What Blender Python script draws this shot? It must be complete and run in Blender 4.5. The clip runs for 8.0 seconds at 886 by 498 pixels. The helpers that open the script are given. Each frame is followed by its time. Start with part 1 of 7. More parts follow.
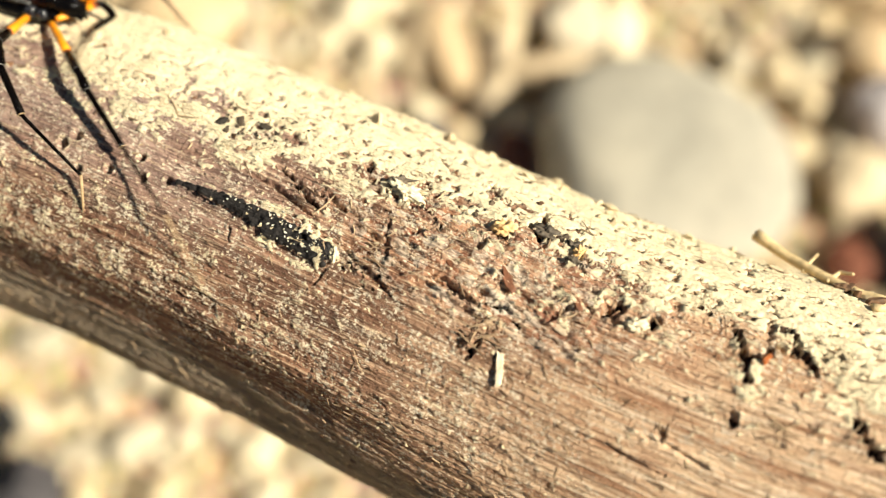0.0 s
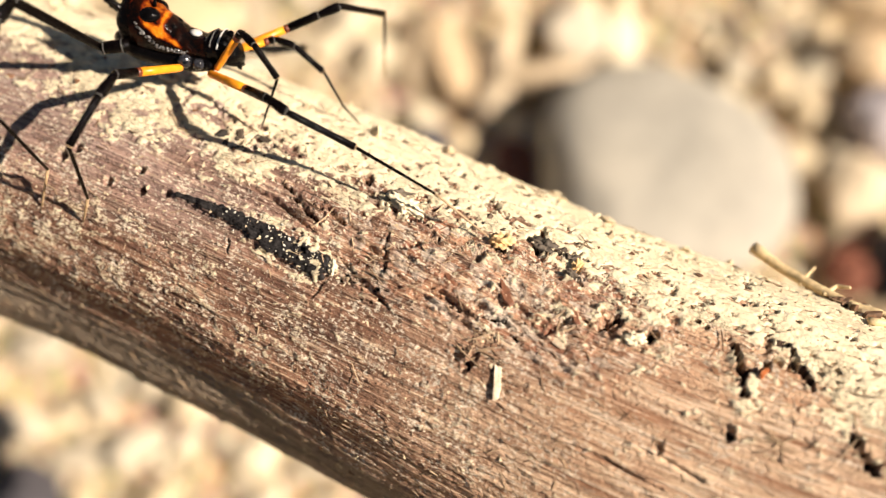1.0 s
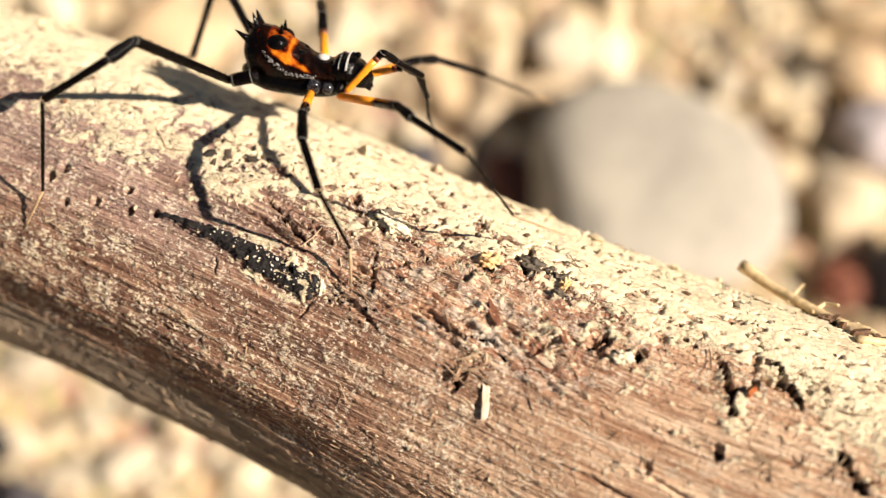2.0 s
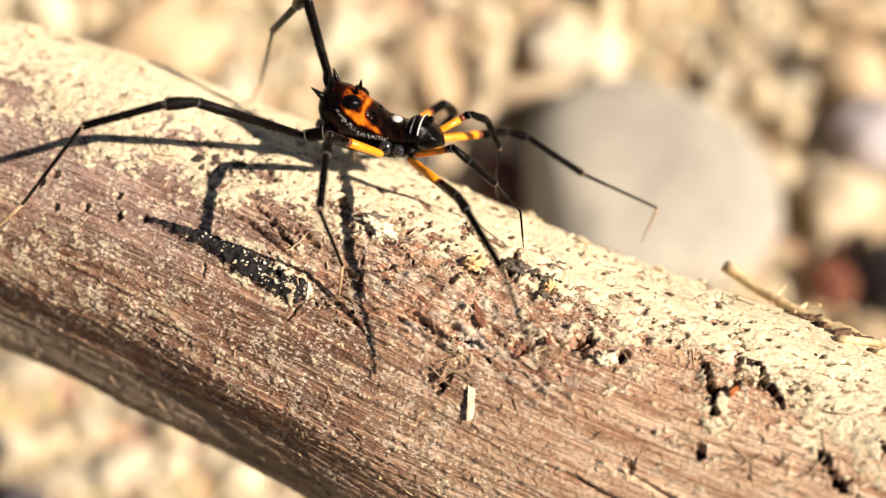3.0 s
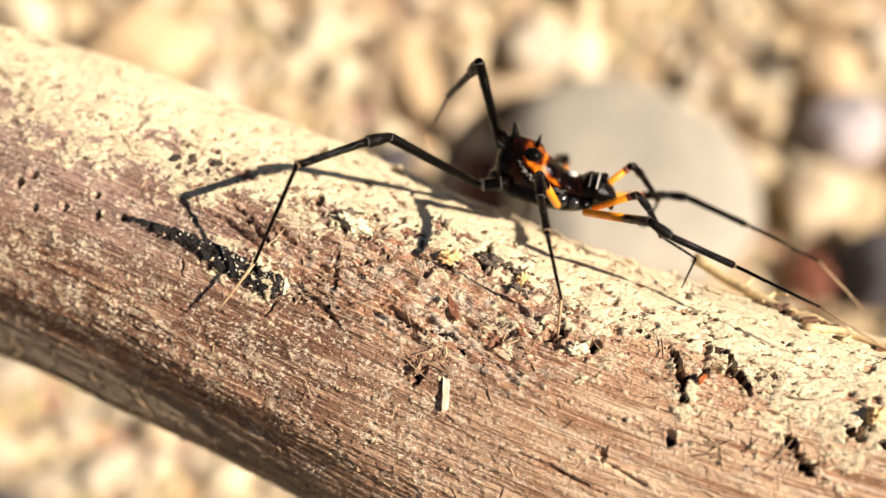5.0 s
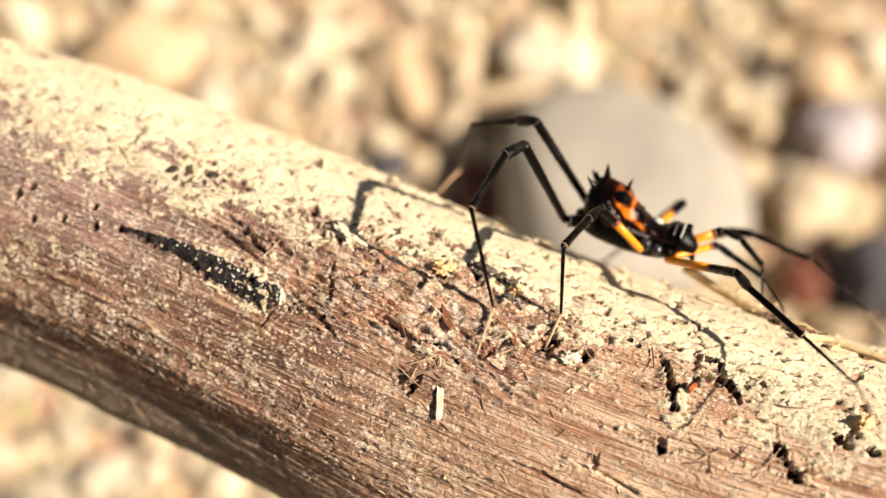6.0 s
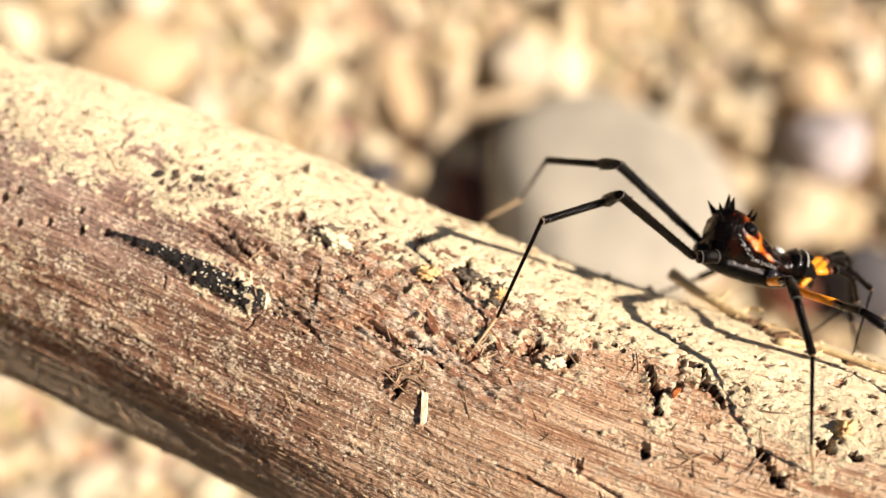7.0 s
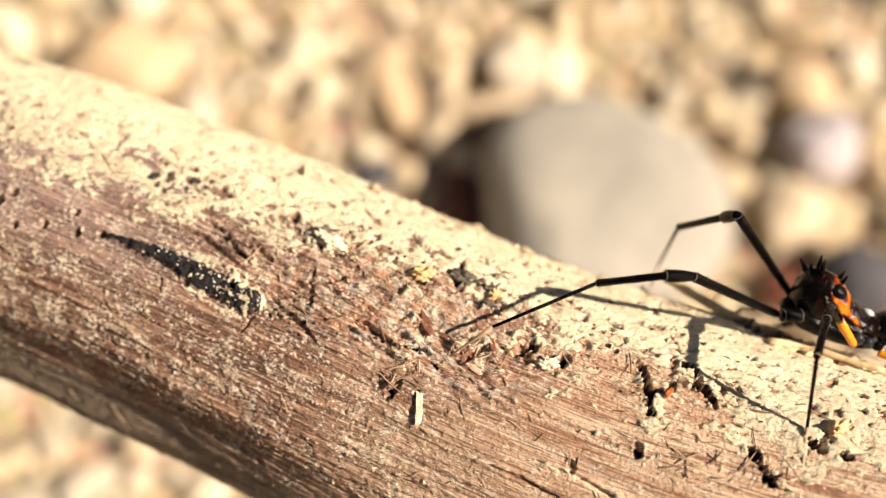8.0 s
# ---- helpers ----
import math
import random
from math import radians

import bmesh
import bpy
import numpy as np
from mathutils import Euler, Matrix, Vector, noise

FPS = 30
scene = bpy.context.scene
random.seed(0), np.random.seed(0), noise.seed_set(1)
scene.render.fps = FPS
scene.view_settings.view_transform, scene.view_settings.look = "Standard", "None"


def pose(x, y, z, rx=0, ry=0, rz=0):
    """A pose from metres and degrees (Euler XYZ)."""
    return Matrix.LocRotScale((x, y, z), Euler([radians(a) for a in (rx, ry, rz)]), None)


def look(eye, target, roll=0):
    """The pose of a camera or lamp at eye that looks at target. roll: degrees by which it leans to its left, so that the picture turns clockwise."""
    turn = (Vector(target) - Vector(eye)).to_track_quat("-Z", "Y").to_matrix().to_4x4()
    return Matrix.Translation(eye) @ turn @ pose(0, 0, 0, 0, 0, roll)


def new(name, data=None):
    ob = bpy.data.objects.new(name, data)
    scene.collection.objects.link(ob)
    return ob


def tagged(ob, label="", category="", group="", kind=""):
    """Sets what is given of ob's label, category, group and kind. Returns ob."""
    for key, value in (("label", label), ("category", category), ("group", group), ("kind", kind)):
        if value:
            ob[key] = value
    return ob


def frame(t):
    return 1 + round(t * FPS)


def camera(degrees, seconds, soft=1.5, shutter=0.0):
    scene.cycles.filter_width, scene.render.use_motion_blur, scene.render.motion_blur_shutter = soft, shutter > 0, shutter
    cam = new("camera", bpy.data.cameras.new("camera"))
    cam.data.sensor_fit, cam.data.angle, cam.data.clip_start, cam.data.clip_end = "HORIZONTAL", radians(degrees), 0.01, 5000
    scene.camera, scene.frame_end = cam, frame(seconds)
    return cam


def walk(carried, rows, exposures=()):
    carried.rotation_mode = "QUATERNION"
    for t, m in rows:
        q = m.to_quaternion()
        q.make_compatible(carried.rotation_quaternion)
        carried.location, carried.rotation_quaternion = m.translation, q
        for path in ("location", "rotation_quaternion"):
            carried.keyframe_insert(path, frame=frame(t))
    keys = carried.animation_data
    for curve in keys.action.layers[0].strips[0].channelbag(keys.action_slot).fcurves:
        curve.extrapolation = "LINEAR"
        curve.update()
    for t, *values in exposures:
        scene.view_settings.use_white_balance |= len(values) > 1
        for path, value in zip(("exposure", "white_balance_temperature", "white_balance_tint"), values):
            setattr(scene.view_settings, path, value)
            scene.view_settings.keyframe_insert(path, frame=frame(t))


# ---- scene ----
# camera
cam = camera(45.0, 8.0, soft=1.2, shutter=0.4)
cam.data.dof.use_dof = True
cam.data.dof.focus_distance = 0.078
cam.data.dof.aperture_fstop = 14.0
cam.data.dof.aperture_blades = 0
PATH = [
    (0.0, pose(-0.00215, 0.00006, 0.21988, 25.114, 0.351, 0.813)),
    (0.5, pose(-0.00246, 0.00047, 0.22005, 25.128, 0.091, 0.775)),
    (1.0, pose(-0.00208, 0.00055, 0.22043, 25.322, 0.267, 0.914)),
    (1.5, pose(-0.00215, 0.00061, 0.22046, 25.812, 0.064, 0.771)),
    (2.0, pose(-0.00159, 0.00097, 0.22061, 26.024, 0.110, 0.592)),
    (3.5, pose(-0.00033, 0.00050, 0.22194, 25.965, 0.187, 0.157)),
    (4.0, pose(-0.00000, 0.00000, 0.22200, 26.000, 0.000, 0.000)),
    (4.5, pose(0.00016, -0.00033, 0.22212, 26.069, -0.152, -0.439)),
    (6.0, pose(0.00028, -0.00031, 0.22381, 26.282, -0.427, -0.897)),
    (6.5, pose(0.00047, -0.00059, 0.22396, 26.670, -0.778, -0.666)),
    (7.0, pose(0.00078, -0.00078, 0.22384, 26.827, -0.894, -0.917)),
    (7.5, pose(0.00124, -0.00105, 0.22414, 26.925, -0.821, -0.963)),
    (8.0, pose(0.00081, -0.00096, 0.22430, 26.874, -1.099, -1.109)),
]
EXPOSURES = [(0.0, 0.97, 6500, 0), (0.3, 0.92, 6500, 6), (0.7, 0.92, 6510, 11), (2.2, 0.92, 6530, 12), (8.0, 0.89, 6680, 13)]
walk(cam, PATH, EXPOSURES)

# world, sun
SUN_DIR = Vector((0.715, -0.190, 0.648)).normalized()
world = bpy.data.worlds.new("world")
scene.world = world
world.use_nodes = True
wn = world.node_tree
sky = wn.nodes.new("ShaderNodeTexSky")
sky.sky_type = "NISHITA"
sky.sun_disc = False
sky.sun_elevation = math.asin(SUN_DIR.z)
sky.sun_rotation = math.atan2(SUN_DIR.x, SUN_DIR.y)
wn.links.new(sky.outputs[0], wn.nodes["Background"].inputs[0])
wn.nodes["Background"].inputs[1].default_value = 0.022
sun_data = bpy.data.lights.new("sun", "SUN")
sun_data.energy = 5.0
sun_data.angle = radians(0.6)
sun_data.color = (1.0, 0.873, 0.735)
sun = new("sun", sun_data)
sun.matrix_world = look(SUN_DIR * 3.0, (0, 0, 0))

MM = 0.001


# ---- small tools ----
def smooth(x, a, b):
    t = np.clip((x - a) / (b - a), 0, 1)
    return t * t * (3 - 2 * t)


def part(name, bm, material, parent=None, label="", shade=True):
    me = bpy.data.meshes.new(name)
    bm.to_mesh(me)
    bm.free()
    me.materials.append(material)
    if shade:
        for p in me.polygons:
            p.use_smooth = True
    ob = new(name, me)
    ob.parent = parent
    if label:
        ob["label"] = label
    return ob


def thing(name, label, category, group="", kind=""):
    return tagged(new(name), label, category, group, kind)


class Nodes:
    """A material with a short way to add nodes."""

    def __init__(self, name):
        self.mat = bpy.data.materials.new(name)
        self.mat.use_nodes = True
        self.tree = self.mat.node_tree
        self.bsdf = self.tree.nodes["Principled BSDF"]

    def put(self, kind, inputs=None, **attrs):
        n = self.tree.nodes.new(kind)
        for k, v in attrs.items():
            setattr(n, k, v)
        for k, v in (inputs or {}).items():
            self.link(v, n.inputs[k])
        return n

    def link(self, v, socket):
        if isinstance(v, bpy.types.NodeSocket):
            self.tree.links.new(v, socket)
        elif isinstance(v, (tuple, list)) and len(v) == 3 and socket.type == "RGBA":
            socket.default_value = (*v, 1)
        else:
            socket.default_value = v

    def noise(self, vec, scale, detail=4.0, rough=0.55, distort=0.0):
        return self.put("ShaderNodeTexNoise", {"Vector": vec, "Scale": scale, "Detail": detail, "Roughness": rough, "Distortion": distort}).outputs[0]

    def ramp(self, v, a, b, lo=0.0, hi=1.0):
        return self.put("ShaderNodeMapRange", {0: v, 1: a, 2: b, 3: lo, 4: hi}, clamp=True).outputs[0]

    def mix(self, f, a, b, blend="MIX"):
        n = self.put("ShaderNodeMix", data_type="RGBA", blend_type=blend)
        self.link(f, n.inputs[0])
        self.link(a, n.inputs[6])
        self.link(b, n.inputs[7])
        return n.outputs[2]

    def math(self, op, a, b=0.0):
        return self.put("ShaderNodeMath", {0: a, 1: b}, operation=op).outputs[0]

    def scaled(self, vec, s):
        return self.put("ShaderNodeMapping", {"Vector": vec, "Scale": s}).outputs[0]

    def bump(self, height, distance, strength=1.0, normal=None):
        n = self.put("ShaderNodeBump", {"Height": height, "Distance": distance, "Strength": strength})
        if normal is not None:
            self.link(normal, n.inputs["Normal"])
        return n.outputs[0]

    def done(self, color, rough, normal=None, metal=0.0, spec=0.5):
        self.link(color, self.bsdf.inputs["Base Color"])
        self.link(rough, self.bsdf.inputs["Roughness"])
        self.link(metal, self.bsdf.inputs["Metallic"])
        self.link(spec, self.bsdf.inputs["Specular IOR Level"])
        if normal is not None:
            self.link(normal, self.bsdf.inputs["Normal"])
        return self.mat

    @property
    def object(self):
        return self.put("ShaderNodeTexCoord").outputs["Object"]

    @property
    def uv(self):
        return self.put("ShaderNodeTexCoord").outputs["UV"]

    @property
    def random(self):
        return self.put("ShaderNodeObjectInfo").outputs["Random"]

    @property
    def island(self):
        return self.put("ShaderNodeNewGeometry").outputs["Random Per Island"]


# ---- materials ----
def pebble_material(name, per_object):
    n = Nodes(name)
    o = n.object
    r = n.random if per_object else n.island
    ramp = n.put("ShaderNodeValToRGB", {0: r})
    stops = [(0.0, (0.62, 0.51, 0.32)), (0.16, (0.52, 0.39, 0.22)), (0.30, (0.66, 0.57, 0.39)), (0.46, (0.40, 0.35, 0.26)), (0.60, (0.58, 0.46, 0.275)),
             (0.74, (0.72, 0.65, 0.49)), (0.86, (0.48, 0.34, 0.18)), (0.93, (0.27, 0.24, 0.20)), (1.0, (0.55, 0.48, 0.34))]
    cr = ramp.color_ramp
    while len(cr.elements) < len(stops):
        cr.elements.new(0.5)
    for e, (p, c) in zip(cr.elements, stops):
        e.position, e.color = p, (*c, 1)
    speck = n.noise(o, 5.0, 3, 0.6)
    cloud = n.noise(o, 1.3, 3, 0.5)
    c = n.mix(n.ramp(cloud, 0.35, 0.7, 0, 0.45), ramp.outputs[0], (0.70, 0.58, 0.40))
    c = n.mix(n.ramp(speck, 0.55, 0.72, 0, 0.5), c, (0.24, 0.18, 0.12))
    return n.done(c, 0.72, n.bump(speck, 0.0002, 0.6))


def stone_material(name, base, pale, dark):
    n = Nodes(name)
    o = n.object
    cloud = n.noise(o, 1.6, 4, 0.55)
    speck = n.noise(o, 9.0, 4, 0.65)
    c = n.mix(n.ramp(cloud, 0.38, 0.66), base, pale)
    c = n.mix(n.ramp(speck, 0.52, 0.7, 0, 0.6), c, dark)
    return n.done(c, 0.75, n.bump(speck, 0.0003, 0.7))


def sand_material():
    n = Nodes("sand")
    o = n.object
    grain = n.put("ShaderNodeTexVoronoi", {"Vector": o, "Scale": 600.0})
    cloud = n.noise(o, 40, 4, 0.6)
    c = n.mix(n.ramp(cloud, 0.35, 0.65), (0.50, 0.38, 0.24), (0.36, 0.26, 0.16))
    c = n.mix(0.45, c, grain.outputs["Color"], "SOFT_LIGHT")
    return n.done(c, 0.9, n.bump(grain.outputs["Distance"], 0.0008, 0.8))


def wood_material():
    """Bare grained wood, pale crust and black crust, by the masks that the mesh carries."""
    n = Nodes("weathered_wood")
    uv = n.uv
    crust = n.put("ShaderNodeAttribute", attribute_name="crust").outputs["Fac"]
    dark = n.put("ShaderNodeAttribute", attribute_name="dark").outputs["Fac"]
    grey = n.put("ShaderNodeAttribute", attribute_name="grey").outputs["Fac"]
    fibre = n.noise(n.scaled(uv, (150, 4300, 1)), 1.0, 5, 0.68, 0.35)
    streak = n.noise(n.scaled(uv, (70, 900, 1)), 1.0, 4, 0.6, 0.4)
    cloud = n.noise(uv, 130, 4, 0.6)
    grain = n.noise(uv, 3200, 4, 0.65)
    place = n.put("ShaderNodeSeparateXYZ", {0: uv})
    along, round_ = place.outputs[0], place.outputs[1]
    dust = n.put("ShaderNodeAttribute", attribute_name="dust").outputs["Fac"]
    c = n.mix(n.ramp(streak, 0.36, 0.64), (0.095, 0.042, 0.026), (0.35, 0.18, 0.108))
    worn = n.math("MULTIPLY", n.ramp(along, -0.004, 0.018), n.ramp(cloud, 0.3, 0.6, 0.45, 0.92))
    c = n.mix(worn, c, n.mix(n.ramp(streak, 0.36, 0.64), (0.58, 0.325, 0.18), (0.90, 0.655, 0.43)))
    lilac = n.math("MULTIPLY", n.math("MULTIPLY", n.ramp(along, -0.008, -0.022), n.ramp(round_, -0.003, 0.003)), n.ramp(cloud, 0.32, 0.58, 0.4, 0.95))
    c = n.mix(lilac, c, n.mix(n.ramp(streak, 0.36, 0.64), (0.24, 0.152, 0.125), (0.50, 0.355, 0.30)))
    ruddy = n.math("MULTIPLY", n.math("MULTIPLY", n.ramp(along, -0.012, -0.004), n.ramp(round_, 0.001, 0.005)), n.ramp(n.noise(uv, 300, 4, 0.65), 0.42, 0.6, 0, 0.75))
    c = n.mix(n.math("MULTIPLY", ruddy, n.ramp(along, 0.022, 0.012)), c, n.mix(n.ramp(streak, 0.36, 0.64), (0.25, 0.085, 0.045), (0.56, 0.27, 0.15)))
    film = n.ramp(n.math("ADD", dust, n.math("MULTIPLY", n.math("SUBTRACT", grain, 0.5), 1.6)), 0.44, 0.60, 0, 0.72)
    c = n.mix(film, c, n.mix(n.ramp(grain, 0.4, 0.65), (0.42, 0.31, 0.225), (0.76, 0.67, 0.53)))
    # flaking skin of the wood in the torn zone
    torn = n.put("ShaderNodeAttribute", attribute_name="rough").outputs["Fac"]
    wander = n.put("ShaderNodeTexNoise", {"Vector": uv, "Scale": 900.0, "Detail": 3.0}).outputs["Color"]
    bent = n.put("ShaderNodeVectorMath", {0: n.scaled(uv, (700, 1500, 1)), 1: n.put("ShaderNodeVectorMath", {0: wander, 3: 1.1}, operation="SCALE").outputs[0]}, operation="ADD").outputs[0]
    cell = n.put("ShaderNodeTexVoronoi", {"Vector": bent, "Scale": 1.0})
    tint = n.put("ShaderNodeSeparateXYZ", {0: cell.outputs["Color"]})
    scale_c = n.mix(n.ramp(tint.outputs[0], 0.25, 0.75), (0.25, 0.085, 0.045), (0.52, 0.27, 0.15))
    scale_c = n.mix(n.ramp(tint.outputs[1], 0.62, 0.70), scale_c, (0.74, 0.65, 0.53))
    scale_c = n.mix(n.ramp(tint.outputs[1], 0.16, 0.10), scale_c, (0.07, 0.032, 0.022))
    c = n.mix(n.math("MULTIPLY", torn, n.ramp(n.noise(uv, 420, 3, 0.6), 0.38, 0.58, 0.1, 0.8)), c, scale_c)
    c = n.mix(n.math("MULTIPLY", n.ramp(fibre, 0.53, 0.64, 0, 0.85), n.ramp(along, -0.02, 0.0, 0.6, 1.0)), c, (0.70, 0.52, 0.34))
    c = n.mix(n.math("MULTIPLY", n.ramp(fibre, 0.46, 0.35, 0, 0.85), n.ramp(lilac, 0.2, 0.8, 1.0, 0.45)), c, n.mix(worn, (0.05, 0.024, 0.015), (0.16, 0.078, 0.042)))
    fleck = n.math("MULTIPLY", n.noise(n.scaled(uv, (2600, 4200, 1)), 1.0, 3, 0.7), n.ramp(n.noise(uv, 500, 3, 0.6), 0.35, 0.65, 0.80, 1.12))
    bare = n.math("MULTIPLY", n.ramp(along, 0.006, 0.020), n.ramp(round_, 0.0085, 0.0045))
    keep = n.math("SUBTRACT", 1.0, n.math("MULTIPLY", bare, 0.75))
    c = n.mix(n.math("MULTIPLY", n.ramp(fleck, 0.54, 0.60, 0, 0.9), keep), c, (0.78, 0.68, 0.52))
    c = n.mix(n.math("MULTIPLY", n.ramp(n.noise(uv, 1700, 5, 0.75), 0.57, 0.64, 0, 0.9), keep), c, (0.05, 0.025, 0.016))
    vein = n.noise(n.scaled(uv, (95, 3300, 1)), 1.0, 4, 0.62, 0.5)
    c = n.mix(n.math("MULTIPLY", n.ramp(vein, 0.46, 0.37, 0, 0.85), n.ramp(bare, 0.0, 1.0, 0.25, 1.0)), c, (0.25, 0.11, 0.055))
    c = n.mix(n.math("MULTIPLY", n.ramp(vein, 0.54, 0.62, 0, 0.65), n.ramp(bare, 0.0, 1.0, 0.18, 1.0)), c, (0.88, 0.73, 0.55))
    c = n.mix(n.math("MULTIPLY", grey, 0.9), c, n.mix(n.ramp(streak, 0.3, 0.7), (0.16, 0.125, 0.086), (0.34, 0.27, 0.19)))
    pale = n.mix(n.ramp(n.noise(uv, 420, 3, 0.6), 0.35, 0.68), (0.80, 0.70, 0.475), (0.67, 0.555, 0.365))
    pale = n.mix(n.ramp(n.noise(uv, 900, 4, 0.65), 0.58, 0.68, 0, 0.7), pale, (0.42, 0.36, 0.29))
    pale = n.mix(n.ramp(grain, 0.42, 0.28, 0, 0.7), pale, (0.24, 0.165, 0.10))
    edge = n.ramp(n.math("ADD", crust, n.math("MULTIPLY", n.math("SUBTRACT", grain, 0.5), 1.7)), 0.36, 0.62)
    c = n.mix(edge, c, pale)
    # hair cracks
    wisp = n.noise(n.scaled(uv, (420, 1500, 1)), 1.0, 5, 0.7, 1.2)
    hair = n.ramp(n.math("ABSOLUTE", n.math("SUBTRACT", wisp, 0.5)), 0.012, 0.0, 0, 1)
    hair = n.math("MULTIPLY", hair, n.ramp(n.noise(uv, 260, 2, 0.5), 0.50, 0.62))
    hair = n.math("MULTIPLY", hair, n.ramp(round_, 0.0135, 0.011))
    c = n.mix(n.math("MULTIPLY", hair, 0.85), c, (0.06, 0.03, 0.02))
    # shade inside the deep openings, painted on as near-black brown
    rot = n.put("ShaderNodeAttribute", attribute_name="rot").outputs["Fac"]
    c = n.mix(n.ramp(rot, 0.45, 0.8), c, n.mix(n.ramp(grain, 0.4, 0.65), (0.025, 0.015, 0.010), (0.12, 0.06, 0.034)))
    c = n.mix(n.ramp(dark, 0.25, 0.6), c, n.mix(n.ramp(grain, 0.4, 0.7), (0.012, 0.010, 0.010), (0.035, 0.03, 0.028)))
    h = n.math("ADD", n.math("MULTIPLY", fibre, 0.6), n.math("MULTIPLY", grain, 0.7))
    h = n.math("ADD", h, n.math("MULTIPLY", vein, 0.45))
    h = n.math("SUBTRACT", n.math("ADD", h, n.math("MULTIPLY", n.math("MULTIPLY", tint.outputs[2], torn), 0.35)), n.math("MULTIPLY", hair, 0.5))
    rough = n.ramp(fibre, 0.3, 0.7, 0.62, 0.85)
    return n.done(c, rough, n.bump(n.math("MULTIPLY", h, n.ramp(n.math("MULTIPLY", edge, n.ramp(round_, 0.005, 0.012)), 0.0, 1.0, 1.0, 0.38)), 0.00045, 1.0), spec=0.3)


def plain_material(name, color, rough=0.6, var=0.25, scale=900, bump=0.0001, spec=0.5):
    n = Nodes(name)
    o = n.object
    v = n.noise(o, scale, 4, 0.6)
    dark = tuple(x * (1 - var) for x in color)
    lite = tuple(min(1.0, x * (1 + var)) for x in color)
    return n.done(n.mix(n.ramp(v, 0.35, 0.65), dark, lite), n.ramp(v, 0.3, 0.7, rough * 0.85, min(1, rough * 1.15)), n.bump(v, bump, 0.6), spec=spec)


MAT_PEBBLE = pebble_material("pebble", True)
MAT_GRAVEL = pebble_material("gravel", False)
MAT_GREY = stone_material("grey_stone", (0.33, 0.305, 0.25), (0.44, 0.40, 0.32), (0.22, 0.20, 0.16))
MAT_SAND = sand_material()
MAT_WOOD = wood_material()


# ---- ground ----
def ground():
    bm = bmesh.new()
    bm.faces.new([bm.verts.new(p) for p in ((-60, -60, 0), (60, -60, 0), (60, 60, 0), (-60, 60, 0))])
    ob = part("ground", bm, MAT_SAND)
    return tagged(ob, "pale sandy ground between small gravel stones", "ground", kind="structure")


ground()


def stone_mesh(name, seed, rough=0.22, level=3):
    """A rounded, slightly faceted stone of radius one."""
    bm = bmesh.new()
    bmesh.ops.create_icosphere(bm, subdivisions=level, radius=1.0)
    off = Vector((seed * 7.31, seed * 3.17, seed * 1.73))
    rnd = random.Random(seed)
    cuts = [(Vector((rnd.gauss(0, 1), rnd.gauss(0, 1), rnd.gauss(0, 1))).normalized(), rnd.uniform(0.62, 0.86)) for _ in range(7)]
    for v in bm.verts:
        p = v.co.copy()
        for d, h in cuts:
            e = p.dot(d) - h
            if e > 0:
                p -= d * e * 0.8
        p *= 1 + rough * noise.noise(p * 1.3 + off) + 0.05 * noise.noise(p * 4 + off)
        v.co = p
    me = bpy.data.meshes.new(name)
    bm.to_mesh(me)
    bm.free()
    for f in me.polygons:
        f.use_smooth = True
    return me


PEBBLES = []
for k in range(10):
    me = stone_mesh("pebble", 11 + k)
    me.materials.append(MAT_PEBBLE)
    PEBBLES.append(me)


def keep_clear(x, y):
    """Places on the ground that larger stones take up."""
    for cx, cy, rx, ry in LARGE:
        if ((x - cx) / rx) ** 2 + ((y - cy) / ry) ** 2 < 1:
            return True
    return False


LARGE = [(44, 118, 29, 24), (27.5, 160.5, 9, 8), (-52, 148, 6, 6), (99, 135, 9, 8), (100, 99, 11, 10), (85, 101, 7, 7), (-5, 156, 5.5, 14), (6.5, 147, 5, 13), (89, 118, 10, 8), (97, 152, 9, 8), (-71, 161, 15, 12), (-89, 45, 10, 8), (13, 121, 6, 12), (-9, 131, 6, 5)]


def pebbles():
    rnd = random.Random(4)
    placed = []
    tries = 0
    while len(placed) < 290 and tries < 40000:
        tries += 1
        x, y = rnd.uniform(-125, 145), rnd.uniform(28, 212)
        r = rnd.choice((3.0, 3.8, 4.6, 5.2, 6.0, 7.2)) * rnd.uniform(0.85, 1.15)
        if keep_clear(x, y) or any((x - a) ** 2 + (y - b) ** 2 < (0.80 * (r + c)) ** 2 for a, b, c in placed):
            continue
        placed.append((x, y, r))
        ob = new("pebble", rnd.choice(PEBBLES))
        long = rnd.uniform(0.9, 1.25) if rnd.random() < 0.75 else rnd.uniform(1.4, 1.9)
        s = (r * long, r * rnd.uniform(0.8, 1.05) / long ** 0.4, r * rnd.uniform(0.6, 0.95))
        ob.scale = [v * MM for v in s]
        ob.rotation_euler = (rnd.uniform(-0.4, 0.4), rnd.uniform(-0.4, 0.4), rnd.uniform(0, 6.28))
        ob.location = (x * MM, y * MM, s[2] * 0.6 * MM)
        tagged(ob, "small rounded cream and tan gravel stone on sand", "pebble", "gravel stones")
    return placed


NEAR = pebbles()


